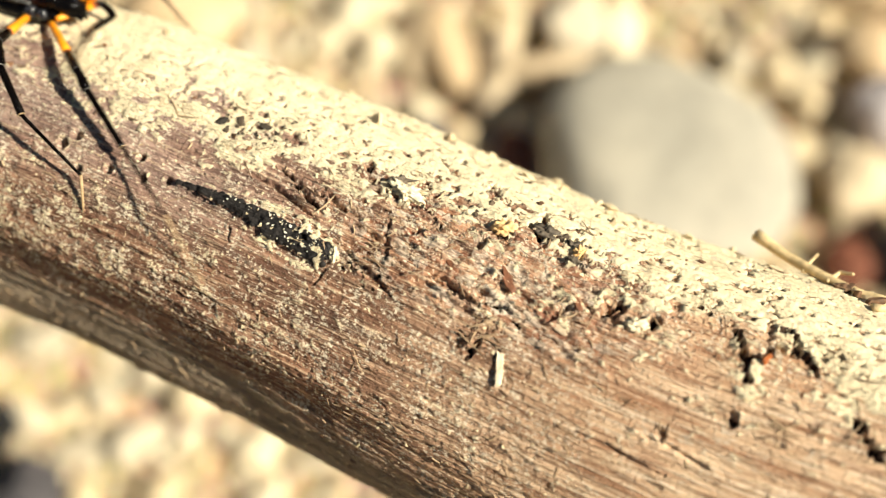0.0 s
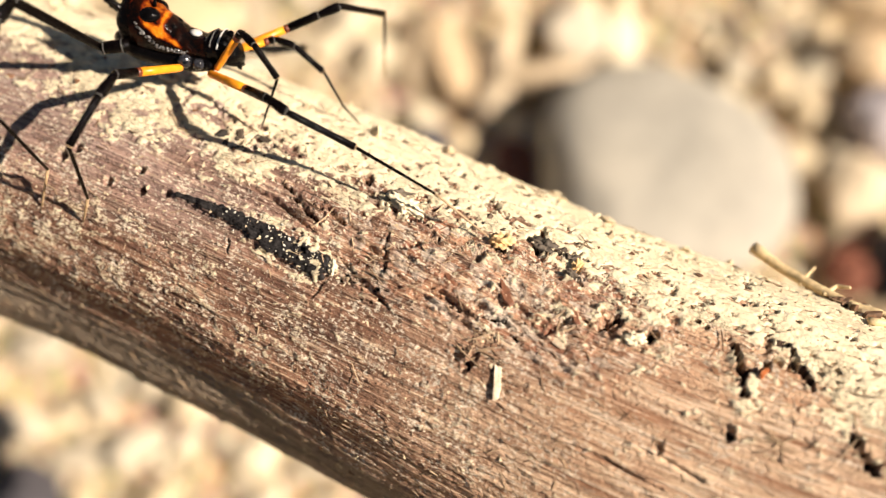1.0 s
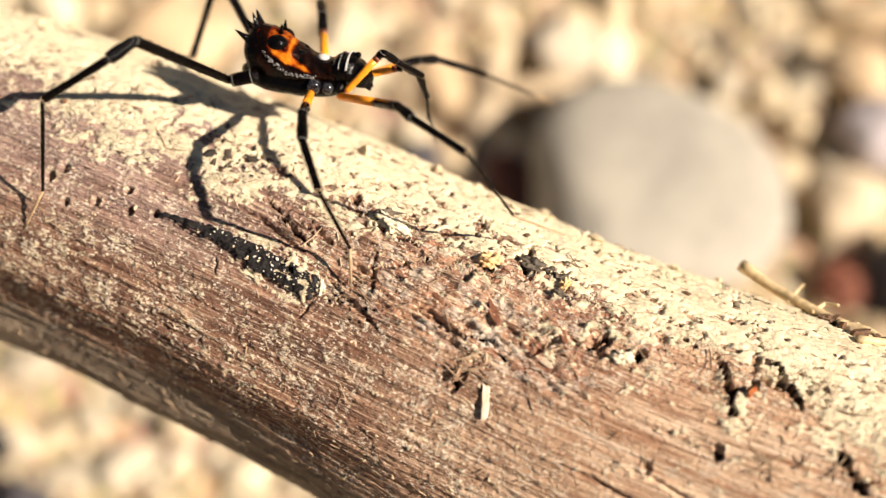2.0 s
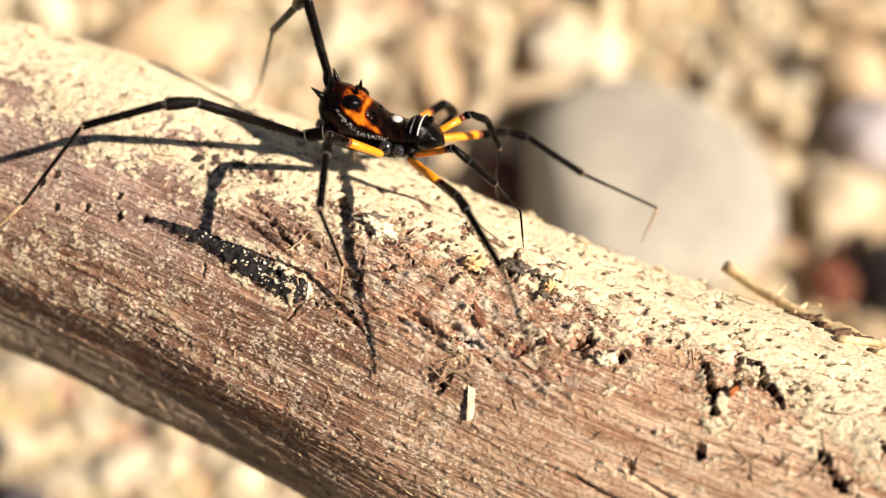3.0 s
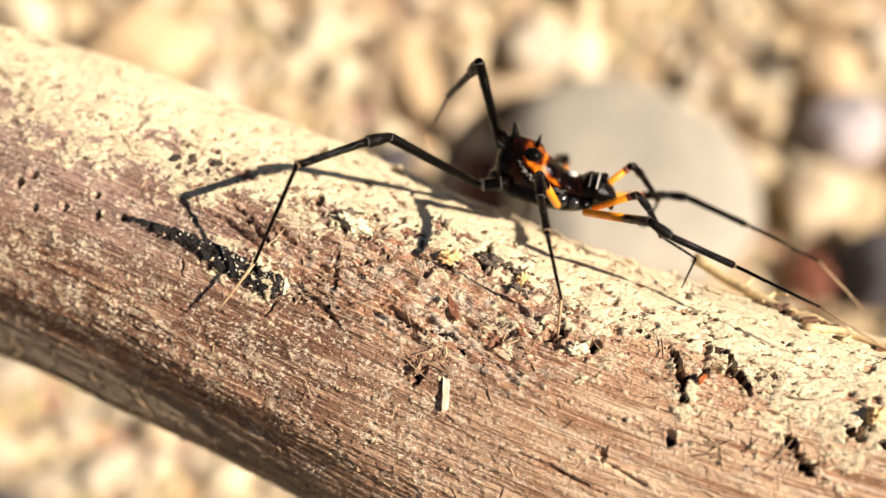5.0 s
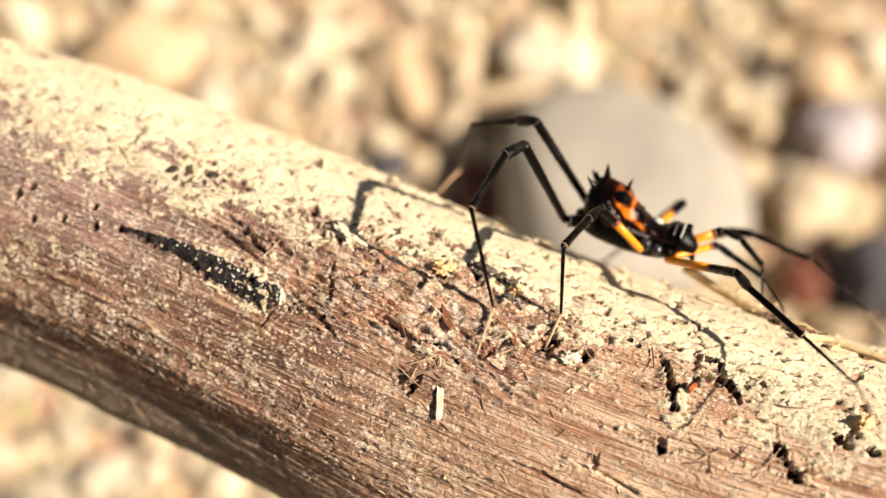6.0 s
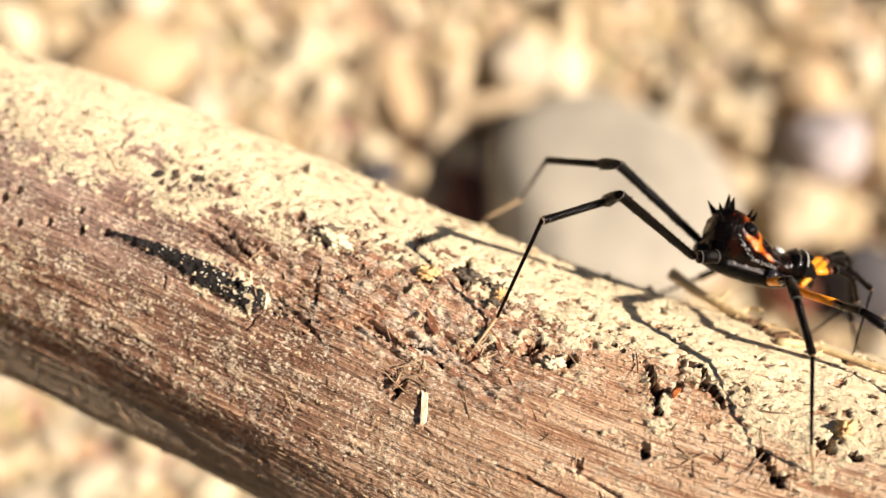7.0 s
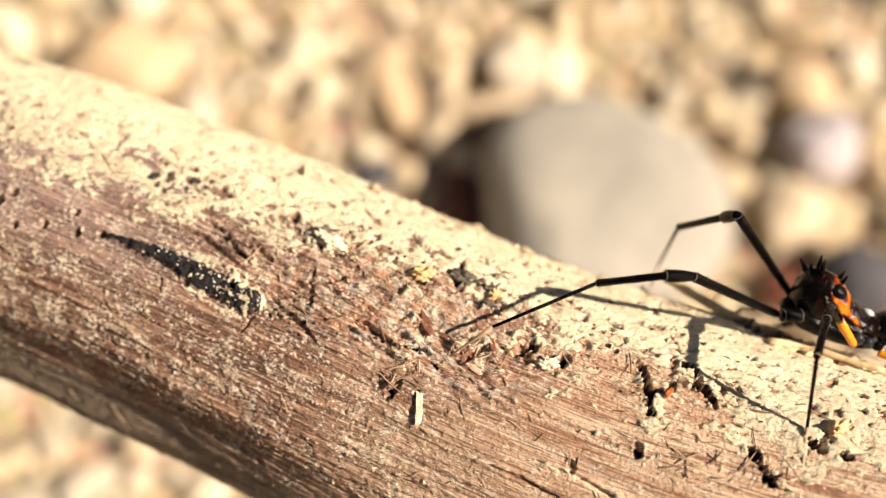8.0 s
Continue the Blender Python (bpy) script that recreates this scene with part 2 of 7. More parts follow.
def gravel():
    """The finer and farther gravel, in one piece."""
    rnd = random.Random(9)
    base = stone_mesh("gravel_seed", 3, level=1)
    co = np.array([v.co[:] for v in base.vertices])
    fa = np.array([p.vertices[:] for p in base.polygons])
    verts, faces, count = [], [], 0
    for k in range(8000):
        if k < 3600:
            x, y, r = rnd.uniform(-145, 165), rnd.uniform(10, 235), rnd.uniform(1.0, 3.2)
        else:
            a, d = rnd.uniform(0, 6.283), 110 + 700 * rnd.random() ** 1.5
            x, y, r = d * math.cos(a), 120 + d * math.sin(a), rnd.uniform(3.0, 8.0)
            if -135 < x < 155 and 20 < y < 220:
                continue
        rot = np.array(Euler((rnd.uniform(0, 6), rnd.uniform(0, 6), rnd.uniform(0, 6))).to_matrix())
        p = (co * [rnd.uniform(0.8, 1.3), 1, rnd.uniform(0.7, 1)]) @ rot.T * r + [x, y, r * 0.35]
        verts.append(p * MM)
        faces.append(fa + count)
        count += len(co)
    me = bpy.data.meshes.new("gravel")
    me.from_pydata(np.concatenate(verts).tolist(), [], np.concatenate(faces).tolist())
    me.materials.append(MAT_GRAVEL)
    for f in me.polygons:
        f.use_smooth = True
    bpy.data.meshes.remove(base)
    return tagged(new("gravel", me), "fine cream and tan gravel covering the sandy ground", "gravel", kind="stuff")


gravel()


def big_stone(name, x, y, z, sx, sy, sz, rz, seed, mat, label, category="stone"):
    me = stone_mesh(name, seed, 0.14, 4)
    me.materials.append(mat)
    ob = new(name, me)
    ob.scale = (sx * MM, sy * MM, sz * MM)
    ob.location = (x * MM, y * MM, z * MM)
    ob.rotation_euler = (0.05, 0.0, radians(rz))
    return tagged(ob, label, category)


MAT_WHITE = stone_material("white_stone", (0.58, 0.50, 0.37), (0.68, 0.60, 0.46), (0.45, 0.37, 0.26))
MAT_CREAM = stone_material("cream_stone", (0.56, 0.45, 0.30), (0.64, 0.53, 0.37), (0.42, 0.32, 0.2))
MAT_TAN = stone_material("tan_stone", (0.50, 0.36, 0.21), (0.58, 0.44, 0.27), (0.37, 0.25, 0.14))
MAT_LAV = stone_material("lavender_stone", (0.46, 0.41, 0.41), (0.56, 0.50, 0.48), (0.34, 0.30, 0.30))
MAT_SLATE = stone_material("slate_stone", (0.055, 0.05, 0.055), (0.09, 0.08, 0.085), (0.03, 0.03, 0.03))
MAT_RED = stone_material("red_stone", (0.16, 0.045, 0.022), (0.24, 0.085, 0.04), (0.07, 0.025, 0.016))
def flat_stone(name, x, y, top, sx, sy, depth, rz, seed, mat, label):
    """A stone with a broad, nearly flat upper face and rounded rims."""
    me = stone_mesh(name, seed, 0.10, 5)
    for v in me.vertices:
        p = v.co.normalized()
        e = 3.0 if p.x < 0 else 2.2
        k = 1 / (abs(p.x) ** e + abs(p.y) ** e + abs(p.z) ** 3.2) ** (1 / e)
        v.co = p * k * (0.6 + 0.4 * v.co.length)
        if v.co.y > 0:
            v.co.y *= 1 - 0.35 * max(0.0, v.co.x)
    me.materials.append(mat)
    ob = new(name, me)
    ob.scale = (sx * MM, sy * MM, depth * MM)
    ob.location = (x * MM, y * MM, (top - depth) * MM)
    ob.rotation_euler = (radians(3), radians(4), radians(rz))
    return tagged(ob, label, "stone")


flat_stone("grey_stone", 44.5, 117, 25, 29, 28, 14, 2, 41, MAT_GREY, "large smooth grey stone lying in the gravel")
big_stone("white_stone", 27.5, 160.5, 6, 10, 8.5, 7, 20, 5, MAT_WHITE, "rounded bright white stone in the gravel")
big_stone("white_stone", -52, 148, 5, 6, 6, 6, 0, 6, MAT_WHITE, "small round white stone in the gravel")
big_stone("white_stone", -71, 182, 6, 9, 7, 7, 10, 16, MAT_WHITE, "rounded bright white stone in the gravel")
big_stone("tan_stone", -71, 160, 8, 17, 13, 10, 30, 7, MAT_TAN, "broad smooth tan stone in the gravel")
big_stone("tan_stone", -5, 156, 5, 6, 15, 6, 14, 8, MAT_TAN, "long narrow tan stone in the gravel")
big_stone("pale_stone", 7, 147, 5, 5.5, 14, 6, -8, 9, MAT_CREAM, "long narrow pale stone in the gravel")
big_stone("lavender_stone", 99, 136, 7, 10.5, 9, 8, 5, 10, MAT_LAV, "rounded lavender-grey stone in the gravel")
big_stone("pale_stone", 89, 118, 6, 11, 8.5, 8, 30, 12, MAT_CREAM, "rounded cream stone beside the grey stone")
big_stone("slate_stone", 100, 99, 6, 11, 10, 9, 15, 13, MAT_SLATE, "dark slate-coloured stone in the gravel")
big_stone("red_stone", 13, 121, 3, 6, 13, 6, 10, 18, MAT_RED, "dark red-brown stone in the shade of the grey stone")
big_stone("red_stone", 85, 99, 4, 6.5, 6, 5, 40, 14, MAT_RED, "dull red-brown stone beside the dark stone")
big_stone("tan_stone", 97, 153, 6, 10, 9, 8, 0, 15, MAT_TAN, "rounded tan stone in the gravel")
big_stone("slate_stone", -9, 131, 4, 6, 5, 4, 20, 19, MAT_SLATE, "small dark slate-coloured stone in the gravel")
big_stone("slate_stone", -89, 45, 4, 10, 8, 6, 0, 17, MAT_SLATE, "dark slate-coloured stone in the gravel")


# ---- the branch ----
AXIS = Vector((0.90011, -0.43567, -0.00107))
CENTRE = Vector((-1.160, 35.137, 137.393))
BACK = Vector((0.39932, 0.82402, 0.40190))      # across the branch, away from the eye
FRONT = Vector((-0.17421, -0.36218, 0.91568))   # out of the branch, towards the eye
RADIUS = 14.4


def branch_line(s):
    """Centre of the branch at s mm along it, and its radius."""
    u = max(-58.0, min(58.0, s)) / 40
    across = -3.617 - 0.053 * u + 0.931 * u * u + 1.889 * u ** 3
    slope = (-0.053 + 1.862 * u + 5.667 * u * u) / 40
    across += slope * (s - u * 40) * 0.3
    out = -0.222 * u + 0.135 * u * u
    p = CENTRE + AXIS * s + BACK * across + FRONT * out
    r = 14.425 + 0.311 * u + 0.038 * u * u
    far = max(0.0, -s - 70.0)
    if far:
        p.z += (10.0 - p.z) * smooth(far, 0.0, 290.0)
    return p, r


def on_branch(s, deg, up=0.0):
    """A place on the branch's skin, and the way out of it."""
    c, r = branch_line(s)
    a = radians(deg)
    n = FRONT * math.cos(a) + BACK * math.sin(a)
    return (c + n * (r + up)) * MM, n


LATTICE = np.random.RandomState(5).rand(8, 256, 256)


def value_noise(x, y, k):
    xi, yi = np.floor(x).astype(np.int64), np.floor(y).astype(np.int64)
    fx, fy = x - xi, y - yi
    fx, fy = fx * fx * (3 - 2 * fx), fy * fy * (3 - 2 * fy)
    g = LATTICE[k]
    x0, x1, y0, y1 = xi & 255, (xi + 1) & 255, yi & 255, (yi + 1) & 255
    return (g[x0, y0] * (1 - fx) + g[x1, y0] * fx) * (1 - fy) + (g[x0, y1] * (1 - fx) + g[x1, y1] * fx) * fy


def layered(x, y, k, octaves=3):
    total, amp, size = 0.0, 0.5, 0.0
    for o in range(octaves):
        total = total + amp * value_noise(x * 2 ** o + 17 * o, y * 2 ** o + 31 * o, (k + o) % 8)
        size += amp
        amp *= 0.55
    return total / size


HOLES = [(-29.8, 11.0, 0.42), (-30.6, 6.8, 0.40), (-28.5, 1.5, 0.30), (-26.2, 5.1, 0.33), (-24.3, 12.2, 0.30), (-23.5, 6.6, 0.34), (-21.6, 9.0, 0.30)]
# pits: along, angle, half length, half width (mm), depth, lean
PITS = [(22.6, 34.0, 0.35, 0.5, 0.7, 0), (24.6, 36.5, 0.5, 0.4, 0.6, 0), (31.6, 16.8, 0.35, 0.6, 0.8, 0.2), (34.0, 30.0, 0.6, 0.8, 0.9, 0.3), (5.3, 44.3, 1.0, 0.9, 0.9, 0), (15.1, 29.1, 0.35, 0.45, 0.8, 0),
        (12.3, 27.7, 0.45, 1.0, 0.6, -0.6), (0.5, 52.5, 0.4, 0.4, 0.6, 0), (-9.0, 40.1, 0.5, 0.35, 0.6, 0), (1.7, 30.3, 0.35, 0.4, 0.7, 0), (7.7, 45.0, 0.45, 0.5, 0.7, 0), (8.4, 41.0, 0.4, 0.4, 0.6, 0)]


# deep openings: the same as cracks, with steep walls and their shade painted in
CAVES = [(20.3, 36.0, 21.2, 31.0, 0.34, 1.8), (21.2, 31.5, 22.3, 25.0, 0.42, 2.2), (24.3, 42.0, 25.2, 36.5, 0.36, 1.9), (25.0, 37.0, 26.1, 31.5, 0.42, 2.2), (23.5, 43.0, 24.2, 44.5, 0.3, 1.2),
         (29.7, 22.5, 30.7, 18.5, 0.30, 1.4), (30.6, 18.6, 31.5, 15.4, 0.36, 1.6), (33.2, 31.5, 34.0, 28.5, 0.36, 1.5), (35.0, 30.0, 35.8, 27.5, 0.34, 1.4), (12.4, 32.5, 11.6, 26.6, 0.20, 1.0), (14.8, 31.2, 15.0, 28.9, 0.30, 1.2),
         (5.0, 42.6, 6.6, 43.6, 0.30, 1.0), (8.2, 38.5, 9.0, 36.4, 0.26, 1.0), (2.4, 36.6, 3.1, 36.0, 0.24, 0.9), (-6.4, 34.5, -4.2, 33.2, 0.14, 0.7), (-3.3, 34.0, -1.6, 30.6, 0.13, 0.6), (0.4, 52.5, 0.9, 51.0, 0.3, 0.9), (-9.2, 40.5, -8.6, 39.5, 0.26, 0.9), (-7.0, 38.6, -6.0, 41.5, 0.16, 0.8),
         (-15.1, 26.0, -9.9, 19.8, 0.13, 0.9), (-13.4, 26.4, -10.6, 23.6, 0.11, 0.8), (-10.2, 8.8, -4.1, 5.2, 0.12, 0.8), (-6.6, 8.2, -1.2, 9.6, 0.10, 0.7), (3.2, 4.8, 4.4, 0.6, 0.12, 0.7), (4.7, 15.7, 7.6, 19.4, 0.12, 0.8), (4.5, 15.4, 1.4, 13.0, 0.12, 0.8), (4.9, 15.0, 6.8, 11.5, 0.11, 0.8), (3.9, 26.5, 5.2, 21.6, 0.12, 0.8), (17.6, 40.0, 18.4, 38.6, 0.22, 0.8), (27.6, 40.6, 28.3, 38.8, 0.2, 0.8), (21.8, 13.6, 22.5, 11.8, 0.22, 0.5)]

# cracks: from along, angle to along, angle; half width, depth
CRACKS = [(23.0, 37.0, 24.8, 34.8, 0.18, 0.9), (21.8, 14.6, 22.7, 11.1, 0.14, 0.4), (-10.6, 26.6, -8.3, 22.2, 0.14, 0.45), (-1.5, 17.3, 3.6, 13.6, 0.14, 0.45), (-4.0, 18.5, -8.1, 20.6, 0.14, 0.4), (-17.0, 22.1, -10.0, 17.2, 0.16, 0.5), (-13.9, 26.0, -9.9, 19.5, 0.14, 0.45), (-9.8, 23.8, -7.1, 23.0, 0.14, 0.4), (-5.4, 28.4, -3.7, 12.1, 0.12, 0.35), (-7.5, 12.5, -2.4, 5.5, 0.15, 0.45),
          (4.7, 6.3, 4.2, -1.4, 0.14, 0.4), (0.9, 11.7, 4.2, 10.6, 0.16, 0.4), (3.4, 0.5, 3.4, 4.5, 0.18, 0.4), (18.3, 3.3, 18.6, -1.0, 0.12, 0.5), (-15.6, 5.1, -15.3, 0.2, 0.08, 0.3), (-8.3, -3.5, -7.5, 5.2, 0.08, 0.3),
          (-4.2, 22.7, -2.2, 28.8, 0.14, 0.4), (8.3, 16.3, 9.5, 25.7, 0.14, 0.35), (11.5, 26.0, 12.8, 31.5, 0.3, 0.7), (-1.5, 16.0, 3.0, 13.0, 0.1, 0.35), (12.0, -6.0, 20.0, -8.5, 0.09, 0.3), (16.0, 0.5, 24.0, -3.0, 0.09, 0.3)]


def branch_relief(s, deg):
    """Height in mm over the plain skin, with the masks of crust, black crust and the grey lower flank, for arrays of
    places.
    """
    arc = deg * (math.pi / 180 * RADIUS)
    h = 0.9 * (layered(s / 14, arc / 9, 0, 2) - 0.5)
    h = h - 1.15 * smooth(-deg, 25 + 6 * (layered(s / 9, arc * 0, 3, 2) - 0.5), 42) * smooth(-deg, 78, 52) * smooth(-s, -14, 12)
    rough = smooth(s, -11, -3) * smooth(-s, -17, -10) * smooth(deg, 4, 14) * smooth(-deg, -46, -36)
    ridge = layered(s / 5.0 + 0.15 * arc, arc / 0.42, 1, 3)
    fine = layered(s / 1.6, arc / 0.17, 2, 2)
    micro = layered(s / 0.42, arc / 0.24, 4, 3)
    worn = smooth(s, 6, 18) * smooth(-deg, -30, -16)
    h = h + 0.32 * (ridge - 0.5) + 0.16 * (fine - 0.5) + 0.22 * (micro - 0.5) * (1 - 0.6 * worn) * (1 - 0.55 * smooth(deg, 30, 44))
    block = layered(s / 0.9 + 0.5 * layered(s / 2, arc / 2, 6, 2), arc / 0.5, 4, 3)
    shard = layered(s / 2.4 + 0.8 * layered(s / 3, arc / 3, 1, 2), arc / 0.5 + 0.45 * s, 7, 3)
    h = h + rough * (0.42 * (block - 0.5) + 0.70 * (np.abs(shard - 0.5) * 2 - 0.3))
    # pale crust: thick on the top, in patches and grains below
    edge = np.interp(s, [-60, -40, -30, -20, -14, -6, 3, 9, 14, 20, 26, 32, 60], [36, 33, 27, 24, 27, 33, 37, 38, 34, 31, 29, 23, 18])
    lump = layered(s / 2.8, arc / 1.6, 3, 5)
    grain = layered(s / 0.52, arc / 0.36, 5, 4)
    cover = (deg - edge) / 16 + (lump - 0.5) * 3.0
    cover = 0.5 + 0.5 * np.clip(cover, -1, 1) + (grain - 0.5) * (1.15 - 0.5 * smooth(deg, 50, 66))
    scatter = 0.30 + 0.26 * smooth(-s, -2, 22) * smooth(-deg, -6, 8) * smooth(deg, -44, -30) + 0.10 * smooth(s, 12, 26)
    scatter = scatter - 0.22 * smooth(-deg, 22, 50) + 0.75 * (layered(s / 2.6, arc / 1.5, 1, 3) - 0.52)
    speck = smooth(grain * 0.75 + layered(s / 0.8, arc / 0.45, 7, 4) * 0.75 - 1.15 + scatter * 0.75 - 0.10 * worn, 0.0, 0.12)
    dust = np.clip(layered(s / 2.0, arc / 0.8, 2, 4) * 0.9 - 0.22 + 0.14 * (scatter - 0.3) - 0.10 * smooth(-s, 2, 20) * smooth(-deg, -22, -8) + 0.20 * rough + 0.25 * speck, 0, 1) * (1 - 0.8 * smooth(-deg, 30, 48))
    crust = np.maximum(smooth(cover, 0.38, 0.78), speck * (0.45 + 0.5 * smooth(deg, 4, 24)))
    calm = 1 - 0.75 * smooth(deg, 44, 62)
    thick = 0.09 + 0.22 * calm * np.clip(grain - 0.30, 0, 1) + 0.30 * np.clip(lump - 0.45, 0, 1)
    h = h + crust * thick
    scar = np.exp(-((s + 17.8) / 2.6) ** 2 - ((arc - 9.4) / 1.7) ** 2) + np.exp(-((s + 5.9) / 2.0) ** 2 - ((arc - 8.9) / 1.3) ** 2) + 0.8 * np.exp(-((s - 24.5) / 3.5) ** 2 - ((arc - 9.0) / 2.2) ** 2)
    gaps = smooth(layered(s / 0.8, arc / 0.6, 6, 3) + 0.12 * scar + 0.02 * (calm - 1), 0.650, 0.70) * smooth(deg, edge_low, edge_high) * (1 - 0.7 * smooth(-s, 16, 30) * smooth(deg, 40, 52))
    h = h - gaps * (0.30 + 0.25 * scar)
    crust = crust * (1 - 0.9 * gaps)
    # the black crusted gallery
    u = (s + 20.6) / 12.8
    mid = 9.9 + 0.8 * np.sin(u * 5) - 0.6 * u
    half = 0.22 + 0.66 * smooth(u, 0.0, 0.75) * smooth(1.04 - u, 0.0, 0.12)
    d = np.abs(deg - mid) * (math.pi / 180 * RADIUS) / np.maximum(half, 0.01)
    inside = ((u > -0.02) & (u < 1.03)) * smooth(1.15 - d + (grain - 0.5) * 0.9, 0.0, 0.35)
    lumps = layered(s / 0.55, arc / 0.5, 0, 3)
    h = h * (1 - inside * 0.5) + inside * (0.15 + 0.75 * lumps)
    cap = inside * smooth(grain + 0.30 * smooth(u, 0.45, 1.0) - 0.1 * d, 0.74, 0.84)
    dark = inside * (1 - cap)
    torn = smooth(2.3 - d, 0.0, 0.6) * smooth(u, 0.25, 0.6) * smooth(1.12 - u, 0.0, 0.1) * smooth(grain + 0.10 * (deg > mid), 0.50, 0.60)
    crust = np.maximum(crust * (1 - inside), np.maximum(cap, torn * (1 - inside)))
    h = h + 0.30 * torn * (1 - inside) * lumps
    for ps, pa, r in HOLES:
        d = np.hypot(s - ps, arc - pa * (math.pi / 180 * RADIUS)) / r
        well = smooth(1.2 - d, 0.0, 0.22)
        rim = np.exp(-((d - 1.4) / 0.28) ** 2)
        h = h - well * 0.75 + rim * 0.07
        crust = np.maximum(crust * (1 - well), rim * 0.6 * smooth(grain, 0.36, 0.5))
    ragged = layered(s / 0.9, arc / 0.7, 3, 4)
    rot = 0.0 * s
    chip = layered(s / 0.35, arc / 0.3, 6, 3)
    for ps, pa, a, b, depth, lean in PITS:
        x, y = s - ps, arc - pa * (math.pi / 180 * RADIUS)
        x = x - lean * y
        x, y = x + 1.3 * (lump - 0.5), y + 1.6 * (ragged - 0.5)
        d = np.hypot(x / a, y / b) + (ragged - 0.5) * 1.6 + (chip - 0.5) * 1.5
        well = smooth(1.05 - d, 0.0, 0.5)
        h = h - well * depth * (0.45 + 1.1 * ragged) + 0.16 * np.exp(-((d - 1.5) / 0.3) ** 2) * chip
        crust = crust * (1 - well)
    for s0, a0, s1, a1, half, depth in CRACKS:
        x0, y0, x1, y1 = s0, a0 * (math.pi / 180 * RADIUS), s1, a1 * (math.pi / 180 * RADIUS)
        ux, uy = x1 - x0, y1 - y0
        t = np.clip(((s - x0) * ux + (arc - y0) * uy) / (ux * ux + uy * uy), 0, 1)
        off = np.hypot(s - x0 - t * ux + 0.5 * (block - 0.5), arc - y0 - t * uy + 0.5 * (lump - 0.5)) / (half * (0.4 + 1.2 * np.sin(math.pi * np.clip(t, 0.05, 0.95))))
        off = off + 1.1 * (chip - 0.5) + 0.9 * (ragged - 0.5)
        h = h - depth * smooth(1.3 - off, 0.0, 0.6) * (0.6 + 0.8 * ragged) + 0.10 * np.exp(-((off - 2.0) / 0.6) ** 2)
        crust = crust * (1 - 0.9 * smooth(1.3 - off, 0.0, 0.6))
    for s0, a0, s1, a1, half, depth in CAVES:
        x0, y0, x1, y1 = s0, a0 * (math.pi / 180 * RADIUS), s1, a1 * (math.pi / 180 * RADIUS)
        ux, uy = x1 - x0, y1 - y0
        t = np.clip(((s - x0) * ux + (arc - y0) * uy) / (ux * ux + uy * uy), 0, 1)
        off = np.hypot(s - x0 - t * ux + 1.2 * (ragged - 0.5), arc - y0 - t * uy + 1.4 * (lump - 0.5)) / (0.74 * half * (1.0 + 0.3 * np.sin(5 * t + 3 * s0))) + 1.9 * (chip - 0.5)
        well = smooth(1.15 - off, 0.0, 0.28)
        h = h - depth * well * (0.75 + 0.5 * ragged) + 0.22 * chip * np.exp(-((off - 1.7) / 0.4) ** 2)
        crust = crust * (1 - well)
        # mask of the painted shade: each opening and a little of its lip
        rot = np.maximum(rot, smooth(1.48 - off, 0.0, 0.22))
    # colour turns to a dull grey-brown towards the underside
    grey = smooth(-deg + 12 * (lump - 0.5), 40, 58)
    return h, crust, dark, grey, dust, rough, rot


edge_low, edge_high = 26, 44


